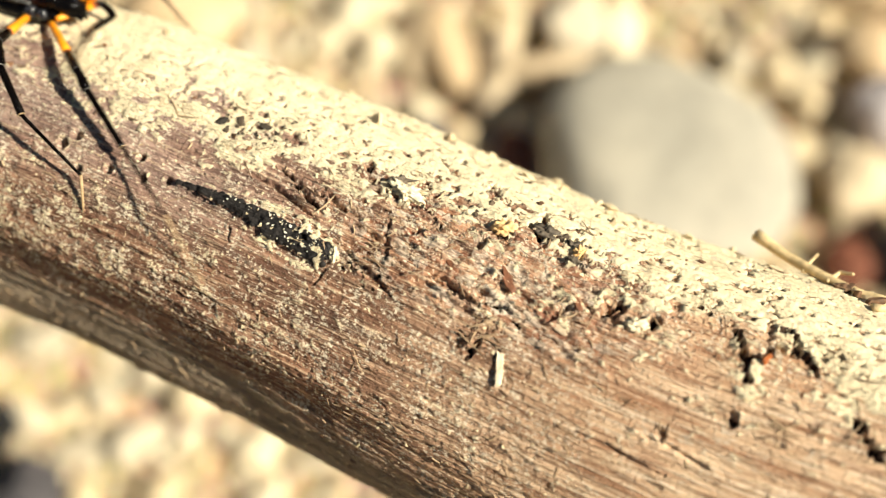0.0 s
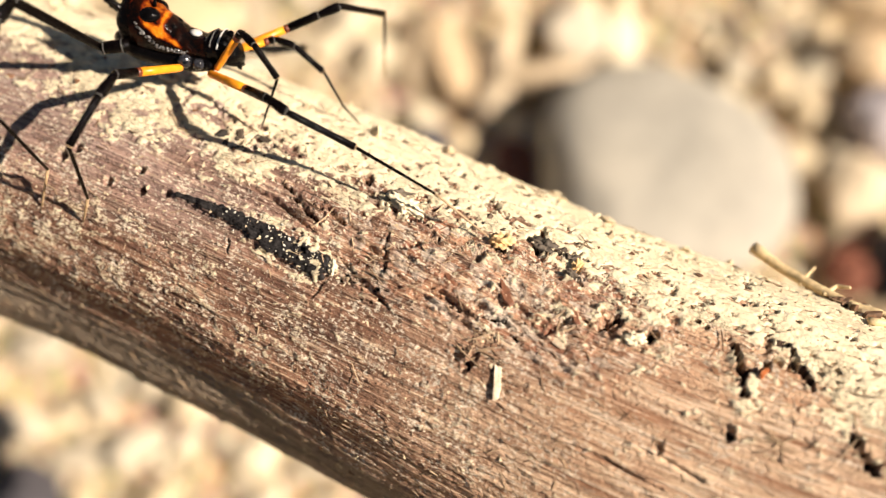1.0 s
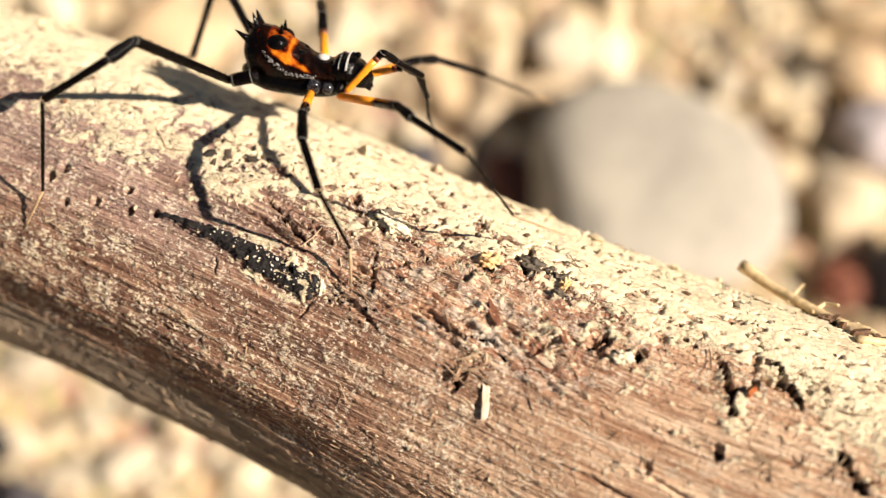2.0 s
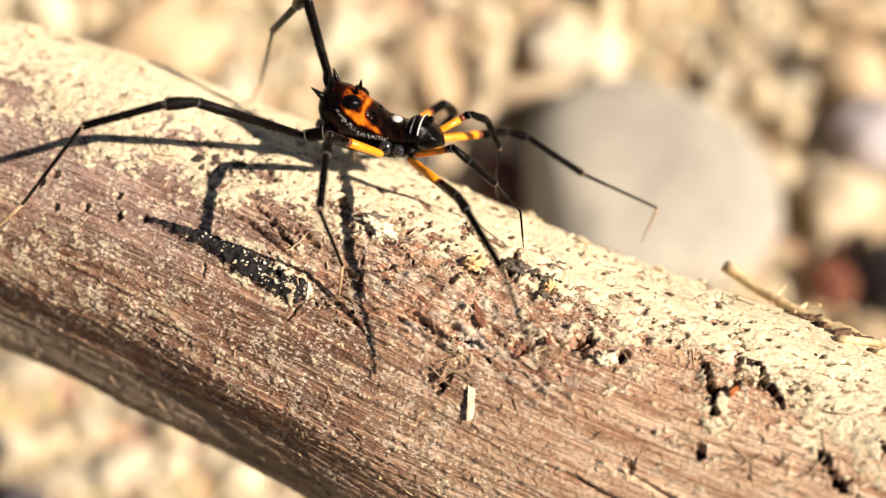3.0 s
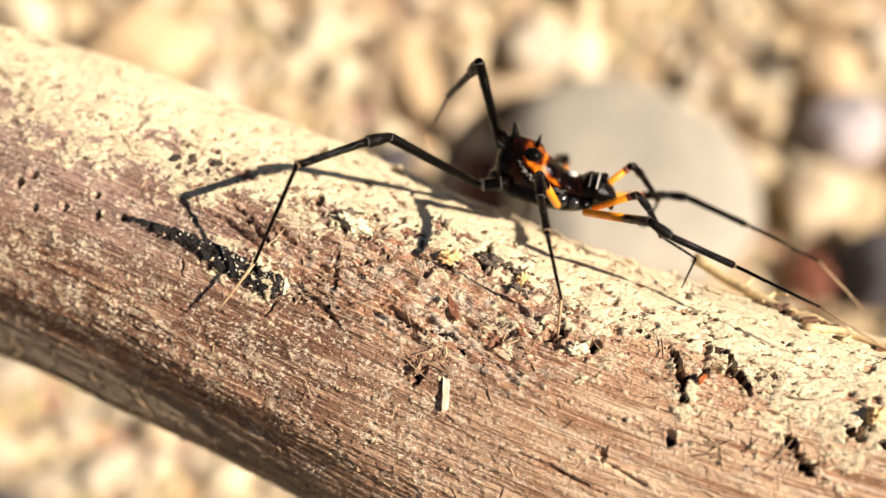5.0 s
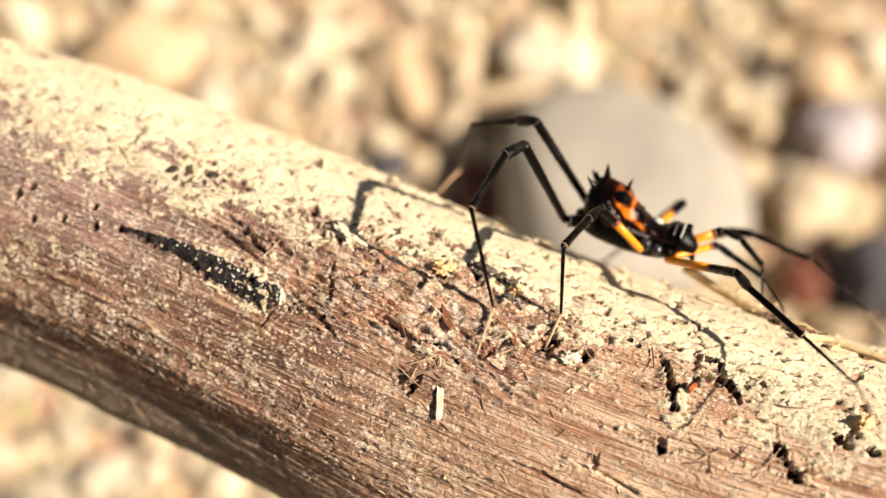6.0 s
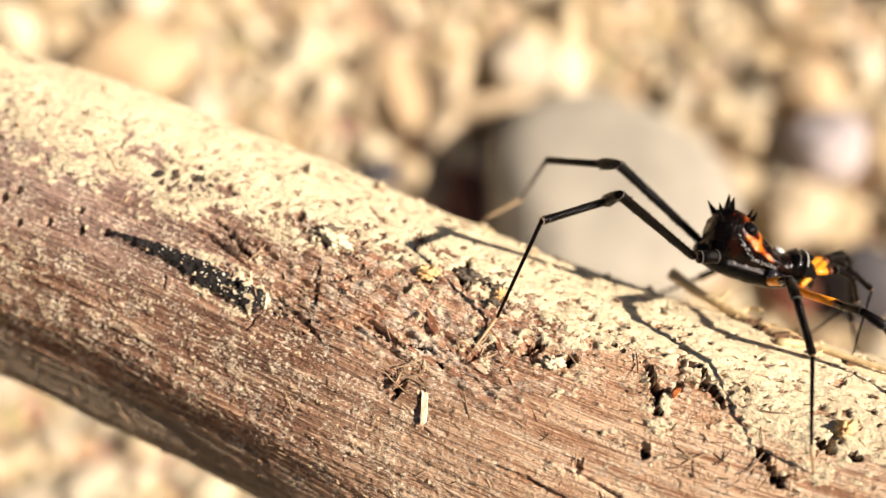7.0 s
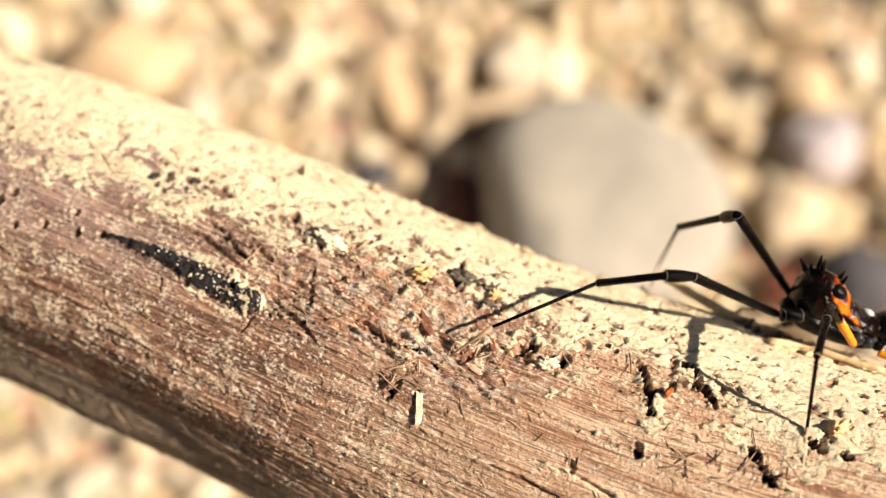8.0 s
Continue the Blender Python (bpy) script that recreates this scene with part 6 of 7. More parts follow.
    key_leg("near_palp", [
        (0, (-31.38, 55.10, 149.25), (-30.19, 54.01, 149.08), (-31.29, 51.53, 150.22), (-31.61, 48.67, 151.24), (-32.11, 46.03, 151.32)),
        (0.3, (-24.55, 48.93, 154.15), (-23.23, 47.99, 154.17), (-20.84, 46.64, 153.10), (-18.65, 45.11, 151.61), (-17.00, 45.09, 149.50)),
        (0.5, (-22.53, 47.72, 156.13), (-21.28, 46.69, 156.06), (-19.54, 45.59, 153.96), (-17.40, 44.83, 151.90), (-18.96, 45.19, 149.75)),
        (0.8, (-18.81, 47.77, 156.84), (-18.04, 46.41, 157.27), (-16.50, 45.08, 155.15), (-17.28, 44.41, 152.27), (-17.70, 44.93, 149.68)),
        (1, (-17.75, 47.60, 157.23), (-16.66, 46.41, 157.32), (-15.19, 45.04, 155.17), (-16.26, 44.20, 152.43), (-17.15, 43.76, 149.95)),
        (1.2, (-15.58, 46.67, 157.07), (-14.30, 45.72, 156.78), (-12.39, 44.46, 154.93), (-11.94, 42.79, 152.41), (-11.32, 42.41, 149.83)),
        (1.3, (-13.76, 46.39, 157.04), (-12.44, 45.55, 156.64), (-10.39, 44.35, 154.91), (-9.47, 42.55, 152.61), (-8.40, 42.25, 150.17)),
        (1.4, (-12.94, 46.40, 157.17), (-11.69, 45.98, 156.23), (-9.80, 44.93, 154.23), (-9.20, 43.36, 151.68), (-8.48, 42.72, 149.18)),
        (1.5, (-11.91, 46.98, 157.34), (-10.82, 46.53, 156.23), (-9.15, 45.45, 154.07), (-8.73, 44.02, 151.39), (-8.43, 42.90, 148.98)),
        (1.8, (-8.63, 47.01, 157.60), (-7.94, 46.95, 156.13), (-6.54, 45.14, 154.30), (-7.35, 42.71, 152.62), (-7.99, 42.18, 150.07)),
        (2, (-6.56, 47.75, 157.24), (-5.61, 47.87, 155.93), (-3.69, 48.13, 153.72), (-3.33, 46.63, 151.08), (-2.73, 45.18, 148.90)),
        (2.2, (-4.09, 44.16, 156.35), (-3.08, 43.56, 155.24), (-1.25, 42.49, 153.20), (-0.34, 41.07, 150.65), (0.39, 39.60, 148.52)),
        (3.3, (0.85, 40.20, 156.52), (2.05, 39.68, 155.57), (3.94, 38.86, 153.47), (4.85, 37.08, 151.15), (5.32, 35.58, 148.98)),
        (3.4, (1.29, 40.32, 156.35), (2.46, 39.69, 155.42), (4.28, 38.78, 153.30), (4.45, 36.45, 151.32), (5.35, 35.50, 148.98)),
        (3.5, (1.87, 40.48, 156.39), (3.23, 39.81, 155.81), (4.82, 39.09, 153.44), (5.27, 37.14, 151.13), (5.40, 35.60, 148.94)),
        (3.7, (3.12, 40.77, 156.05), (4.09, 39.59, 155.52), (5.59, 39.16, 153.03), (4.85, 36.74, 151.31), (5.39, 35.56, 148.96)),
        (3.8, (4.29, 40.86, 156.16), (5.21, 39.59, 155.75), (6.33, 38.83, 153.14), (5.13, 36.56, 151.48), (5.27, 35.66, 148.96)),
        (4, (5.26, 40.92, 156.10), (6.08, 39.52, 156.19), (7.08, 37.97, 153.91), (6.05, 36.59, 151.38), (5.28, 35.63, 149.00)),
        (4.2, (7.00, 40.65, 155.78), (7.41, 39.08, 155.90), (8.15, 37.96, 153.29), (6.30, 36.38, 151.43), (5.49, 35.56, 149.01)),
        (4.5, (12.12, 40.94, 150.40), (13.39, 40.00, 150.07), (15.74, 38.88, 148.69), (17.50, 36.81, 147.29), (18.96, 34.81, 146.25)),
        (4.7, (13.33, 37.91, 152.92), (14.65, 37.17, 152.36), (16.19, 36.22, 150.04), (18.26, 34.72, 148.36), (19.00, 32.29, 147.49)),
        (5.8, (20.38, 40.02, 149.66), (21.77, 39.85, 148.84), (24.33, 38.60, 148.12), (24.92, 37.13, 145.50), (25.50, 37.77, 142.97)),
        (5.9, (21.48, 39.44, 149.59), (23.03, 39.06, 149.30), (25.67, 37.76, 149.38), (27.45, 35.41, 148.56), (29.43, 34.39, 147.06)),
        (6, (23.36, 37.52, 147.38), (24.67, 36.88, 146.67), (27.04, 35.27, 146.02), (28.79, 33.28, 144.49), (29.73, 33.08, 141.99)),
        (6.2, (24.40, 37.05, 147.49), (25.40, 35.79, 147.76), (27.01, 33.34, 147.86), (27.40, 30.40, 147.10), (28.04, 28.08, 148.28)),
        (6.3, (25.71, 37.30, 147.78), (26.65, 36.02, 148.10), (27.91, 33.36, 147.99), (27.88, 30.44, 147.09), (28.13, 28.05, 148.28)),
        (6.4, (26.42, 37.42, 147.98), (27.35, 36.14, 148.33), (28.57, 33.47, 148.18), (28.27, 30.57, 147.25), (28.14, 28.09, 148.26)),
        (6.5, (27.65, 37.76, 148.66), (28.39, 36.35, 148.97), (29.49, 33.62, 148.92), (28.87, 30.71, 148.21), (28.09, 28.15, 148.31)),
        (6.7, (29.13, 37.38, 148.09), (29.76, 36.33, 149.16), (30.51, 33.51, 148.81), (29.58, 30.94, 147.43), (28.73, 28.40, 147.47)),
        (7, (32.91, 36.07, 149.07), (34.34, 35.71, 148.39), (36.49, 34.00, 147.36), (35.31, 31.22, 146.86), (34.24, 28.78, 146.51)),
        (7.1, (33.89, 35.46, 149.03), (35.34, 35.13, 148.39), (37.49, 33.44, 147.31), (35.90, 30.86, 146.86), (34.48, 28.62, 146.52)),
        (7.3, (37.49, 32.98, 148.13), (39.02, 32.61, 147.77), (41.06, 30.83, 146.62), (38.30, 29.56, 146.26), (35.85, 28.50, 146.04)),
        (7.5, (39.18, 31.37, 147.80), (40.61, 30.66, 147.51), (42.24, 28.65, 146.12), (39.22, 28.75, 145.63), (36.57, 28.89, 145.30)),
        (8, (40.98, 28.60, 148.16), (42.50, 28.05, 148.02), (44.69, 27.13, 146.29), (41.87, 27.99, 145.45), (39.38, 28.59, 144.66)),
    ])
    key_leg("far_hind", [
        (0, (-45.65, 64.32, 151.83), (-46.86, 65.84, 150.77), (-48.06, 66.87, 145.37), (-48.16, 66.34, 136.45), (-48.24, 65.73, 132.18)),
        (0.3, (-39.08, 62.41, 151.52), (-39.95, 63.95, 150.21), (-40.32, 64.85, 144.66), (-39.30, 63.99, 135.82), (-38.92, 63.03, 131.64)),
        (0.5, (-36.46, 61.40, 152.04), (-37.28, 62.88, 150.64), (-37.36, 63.65, 145.06), (-35.97, 62.66, 136.29), (-35.42, 61.65, 132.13)),
        (0.8, (-34.25, 56.98, 157.12), (-35.59, 58.60, 156.48), (-36.21, 60.09, 151.09), (-36.00, 61.32, 142.24), (-35.72, 62.08, 138.00)),
        (1, (-32.84, 54.51, 159.48), (-34.52, 55.92, 159.31), (-35.58, 57.53, 154.03), (-36.36, 59.60, 145.36), (-36.46, 61.20, 141.36)),
        (1.2, (-31.76, 55.05, 159.14), (-33.33, 56.52, 158.67), (-34.22, 57.84, 153.27), (-34.97, 59.61, 144.54), (-35.05, 61.06, 140.49)),
        (1.3, (-30.24, 55.18, 158.80), (-31.78, 56.66, 158.25), (-32.52, 57.89, 152.80), (-33.11, 59.55, 144.04), (-33.11, 60.94, 139.96)),
        (1.4, (-29.55, 55.32, 158.50), (-31.06, 56.80, 157.90), (-31.67, 57.92, 152.42), (-32.13, 59.47, 143.63), (-32.09, 60.77, 139.52)),
        (1.5, (-28.65, 55.57, 158.28), (-30.25, 56.93, 157.63), (-30.87, 57.73, 152.09), (-31.43, 59.08, 143.27), (-31.48, 60.14, 139.09)),
        (1.8, (-23.54, 58.21, 153.64), (-25.10, 58.89, 152.25), (-26.75, 56.49, 147.43), (-30.51, 60.21, 140.21), (-32.31, 61.49, 136.52)),
        (2, (-20.13, 58.64, 151.43), (-21.60, 58.93, 149.82), (-23.62, 55.32, 146.00), (-28.55, 59.75, 140.01), (-31.07, 61.08, 136.76)),
        (2.2, (-17.26, 58.46, 151.98), (-18.72, 58.79, 150.36), (-20.89, 55.07, 146.75), (-26.01, 58.52, 140.28), (-28.45, 59.76, 136.95)),
        (3.3, (-10.31, 49.42, 159.90), (-11.27, 50.55, 158.28), (-13.73, 53.19, 153.95), (-15.56, 53.87, 145.23), (-16.67, 53.93, 141.06)),
        (3.4, (-10.35, 49.12, 159.71), (-11.21, 50.27, 158.04), (-13.86, 53.02, 153.90), (-15.89, 54.13, 145.27), (-16.86, 53.99, 141.07)),
        (3.5, (-10.23, 49.14, 159.33), (-11.14, 50.40, 157.77), (-13.84, 53.29, 153.76), (-15.88, 54.58, 145.15), (-17.05, 54.22, 141.02)),
        (3.7, (-9.59, 48.67, 158.87), (-10.68, 49.86, 157.37), (-13.56, 52.84, 153.56), (-15.62, 54.48, 145.02), (-16.87, 54.03, 140.92)),
        (3.8, (-8.58, 48.62, 158.60), (-9.75, 49.68, 157.07), (-12.96, 52.69, 153.56), (-15.42, 54.11, 145.08), (-16.84, 53.98, 141.01)),
        (4, (-7.54, 48.77, 158.31), (-8.76, 49.76, 156.77), (-12.33, 52.45, 153.35), (-14.80, 53.80, 144.87), (-16.67, 54.02, 140.99)),
        (4.2, (-6.93, 48.47, 157.67), (-8.03, 49.71, 156.21), (-11.94, 52.17, 153.00), (-15.25, 52.73, 144.71), (-16.88, 54.01, 140.94)),
        (4.5, (-2.06, 48.90, 157.08), (-3.10, 50.23, 155.67), (-5.13, 53.33, 151.44), (-4.32, 52.90, 142.54), (-7.04, 51.49, 139.52)),
        (4.7, (1.16, 48.71, 157.17), (0.84, 49.35, 155.09), (-0.28, 50.35, 149.66), (-1.12, 51.67, 140.86), (-0.91, 52.54, 136.64)),
        (5.8, (8.04, 46.00, 153.42), (6.72, 47.00, 151.98), (3.31, 49.01, 147.97), (0.89, 50.59, 139.51), (0.75, 46.32, 140.10)),
        (5.9, (8.45, 46.07, 153.38), (6.96, 46.96, 152.03), (3.41, 48.96, 148.15), (2.28, 50.37, 139.39), (0.87, 46.33, 139.86)),
        (6, (8.79, 45.59, 153.30), (7.55, 46.60, 151.79), (3.98, 48.70, 147.98), (3.31, 49.65, 139.12), (0.78, 46.26, 139.93)),
        (6.2, (8.82, 45.86, 153.15), (7.92, 46.70, 151.33), (4.38, 48.76, 147.46), (2.54, 49.88, 138.78), (0.70, 46.23, 140.16)),
        (6.3, (9.43, 45.45, 153.40), (8.61, 46.33, 151.56), (4.98, 48.27, 147.72), (2.68, 49.75, 139.20), (0.76, 45.98, 140.07)),
        (6.4, (9.72, 44.98, 153.62), (8.93, 45.92, 151.79), (5.46, 47.97, 147.87), (2.94, 49.57, 139.44), (0.67, 45.97, 140.06)),
        (6.5, (10.55, 44.02, 154.20), (9.73, 44.92, 152.37), (6.11, 46.99, 148.59), (4.34, 48.82, 140.02), (1.13, 45.94, 140.01)),
        (6.7, (11.77, 42.71, 153.93), (10.49, 43.63, 152.40), (7.10, 45.88, 148.51), (5.16, 47.97, 140.04), (1.30, 46.06, 139.93)),
        (7, (15.86, 41.38, 154.49), (14.80, 42.40, 152.86), (11.11, 44.89, 149.42), (9.83, 46.19, 140.66), (6.19, 43.89, 140.89)),
        (7.1, (17.99, 41.63, 155.30), (17.19, 42.56, 153.48), (14.73, 44.90, 148.98), (14.34, 45.54, 140.07), (11.07, 42.82, 140.77)),
        (7.3, (22.49, 39.57, 155.36), (22.03, 40.18, 153.30), (20.19, 40.58, 147.99), (20.88, 40.45, 139.08), (19.82, 37.03, 141.48)),
        (7.5, (23.21, 38.31, 155.07), (22.70, 39.17, 153.11), (21.00, 39.77, 147.77), (21.79, 40.31, 138.89), (20.57, 37.01, 141.37)),
        (8, (24.86, 36.88, 154.73), (24.43, 37.78, 152.77), (22.22, 39.53, 147.90), (22.38, 40.29, 138.99), (20.90, 37.07, 141.45)),
    ])
    key_leg("far_middle", [
        (0, (-36.63, 61.80, 147.35), (-36.58, 63.54, 145.76), (-35.82, 64.01, 141.86), (-34.56, 63.19, 135.84), (-34.02, 62.44, 132.80)),
        (0.3, (-29.62, 59.05, 148.87), (-29.19, 60.55, 147.10), (-27.96, 60.06, 143.33), (-26.05, 59.48, 137.46), (-25.11, 58.93, 134.47)),
        (0.5, (-26.67, 57.82, 149.81), (-26.02, 59.19, 148.01), (-24.52, 58.32, 144.41), (-22.58, 57.95, 138.53), (-21.62, 57.54, 135.53)),
        (0.8, (-21.92, 54.74, 147.88), (-20.41, 55.81, 146.42), (-17.04, 56.31, 144.32), (-20.50, 57.81, 139.40), (-22.34, 58.33, 136.87)),
        (1, (-20.52, 53.41, 147.31), (-18.75, 54.31, 146.03), (-15.12, 55.30, 144.69), (-20.29, 56.69, 141.57), (-23.08, 57.23, 140.14)),
        (1.2, (-18.77, 55.27, 149.51), (-17.05, 56.17, 148.17), (-14.46, 54.88, 145.41), (-16.67, 55.15, 139.62), (-19.41, 55.89, 138.19)),
        (1.3, (-17.04, 55.64, 150.28), (-15.32, 56.51, 148.91), (-13.31, 54.62, 146.01), (-14.30, 54.51, 139.89), (-17.00, 55.23, 138.38)),
        (1.4, (-16.25, 55.94, 151.00), (-14.54, 56.76, 149.59), (-13.20, 54.39, 146.67), (-12.99, 53.91, 140.49), (-15.65, 54.61, 138.89)),
        (1.5, (-15.35, 56.27, 151.69), (-13.70, 57.09, 150.22), (-13.09, 54.40, 147.32), (-11.86, 53.57, 141.30), (-14.46, 54.23, 139.60)),
        (1.8, (-13.00, 55.69, 152.23), (-12.67, 57.58, 150.85), (-12.78, 56.59, 146.97), (-12.39, 54.59, 141.12), (-13.41, 53.84, 138.20)),
        (2, (-11.93, 55.29, 151.97), (-12.32, 57.35, 150.87), (-12.71, 57.23, 146.89), (-12.85, 54.66, 141.25), (-12.93, 53.32, 138.37)),
        (2.2, (-10.16, 54.30, 151.35), (-10.72, 56.39, 150.41), (-11.20, 56.44, 146.44), (-11.34, 53.86, 140.80), (-11.34, 52.51, 137.92)),
        (3.3, (0.86, 48.27, 148.39), (1.67, 48.58, 146.19), (-0.50, 47.19, 143.13), (-0.71, 48.16, 137.01), (-0.97, 48.68, 133.88)),
        (3.4, (1.12, 48.33, 148.18), (1.78, 48.58, 145.93), (-0.34, 47.05, 142.89), (-0.45, 47.98, 136.76), (-0.63, 48.49, 133.63)),
        (3.5, (1.68, 48.46, 147.97), (2.19, 48.67, 145.68), (0.13, 46.99, 142.68), (0.08, 47.83, 136.54), (-0.04, 48.30, 133.40)),
        (3.7, (2.06, 48.63, 147.48), (2.32, 49.14, 145.19), (0.44, 47.45, 142.09), (-0.17, 47.85, 135.93), (-0.53, 48.05, 132.78)),
        (3.8, (3.19, 48.72, 147.29), (3.37, 49.31, 145.01), (1.52, 47.61, 141.90), (0.66, 47.82, 135.76), (0.20, 47.92, 132.62)),
        (4, (3.48, 48.99, 146.97), (3.40, 49.88, 144.78), (1.72, 48.21, 141.56), (0.26, 47.94, 135.54), (-0.46, 47.75, 132.45)),
        (4.2, (4.31, 49.13, 146.81), (4.14, 50.13, 144.68), (2.78, 48.72, 141.20), (1.39, 47.70, 135.24), (0.71, 47.12, 132.19)),
        (4.5, (6.61, 48.30, 146.24), (6.35, 49.55, 144.26), (5.65, 48.81, 140.39), (4.69, 46.41, 134.76), (4.22, 45.12, 131.89)),
        (4.7, (8.00, 47.70, 145.38), (7.69, 49.04, 143.46), (6.91, 48.73, 139.55), (5.87, 45.95, 134.11), (5.34, 44.47, 131.34)),
        (5.8, (21.33, 42.97, 143.02), (21.28, 43.64, 140.75), (18.59, 43.11, 137.83), (15.24, 42.74, 132.63), (13.56, 42.46, 129.95)),
        (5.9, (21.69, 43.34, 143.41), (21.63, 44.09, 141.17), (19.09, 43.40, 138.16), (15.80, 42.75, 132.94), (14.13, 42.31, 130.28)),
        (6, (22.15, 43.44, 143.66), (22.05, 44.27, 141.45), (19.61, 43.43, 138.40), (16.32, 42.54, 133.23), (14.63, 41.96, 130.59)),
        (6.2, (22.60, 43.43, 143.80), (22.25, 44.11, 141.57), (19.44, 43.07, 138.92), (15.91, 42.22, 133.89), (14.10, 41.65, 131.34)),
        (6.3, (23.49, 43.34, 143.68), (23.03, 43.97, 141.45), (20.11, 42.82, 138.96), (16.47, 41.92, 134.03), (14.61, 41.33, 131.52)),
        (6.4, (23.70, 43.00, 143.42), (23.12, 43.54, 141.20), (20.11, 42.28, 138.90), (16.35, 41.33, 134.05), (14.44, 40.71, 131.59)),
        (6.5, (24.18, 42.66, 143.14), (23.49, 43.13, 140.93), (20.39, 41.75, 138.81), (16.53, 40.77, 134.06), (14.56, 40.13, 131.65)),
        (6.7, (25.03, 43.42, 144.93), (24.09, 43.84, 142.81), (20.82, 42.47, 140.95), (16.83, 41.75, 136.26), (14.81, 41.27, 133.85)),
        (7, (29.75, 39.50, 143.37), (28.48, 39.83, 141.41), (24.98, 38.64, 139.88), (20.99, 38.69, 135.14), (18.99, 38.65, 132.67)),
        (7.1, (30.62, 39.02, 143.22), (29.36, 39.35, 141.26), (25.86, 38.16, 139.72), (21.88, 38.20, 134.97), (19.88, 38.15, 132.50)),
        (7.3, (33.82, 37.37, 142.05), (32.63, 37.72, 140.04), (29.17, 36.52, 138.42), (25.23, 36.43, 133.63), (23.24, 36.29, 131.16)),
        (7.5, (35.31, 37.00, 141.76), (34.17, 37.36, 139.73), (30.74, 36.19, 138.03), (26.81, 36.01, 133.24), (24.81, 35.79, 130.78)),
        (8, (37.44, 34.72, 141.65), (36.35, 35.36, 139.66), (32.74, 34.88, 138.01), (28.66, 35.46, 133.38), (26.51, 35.35, 131.03)),
    ])
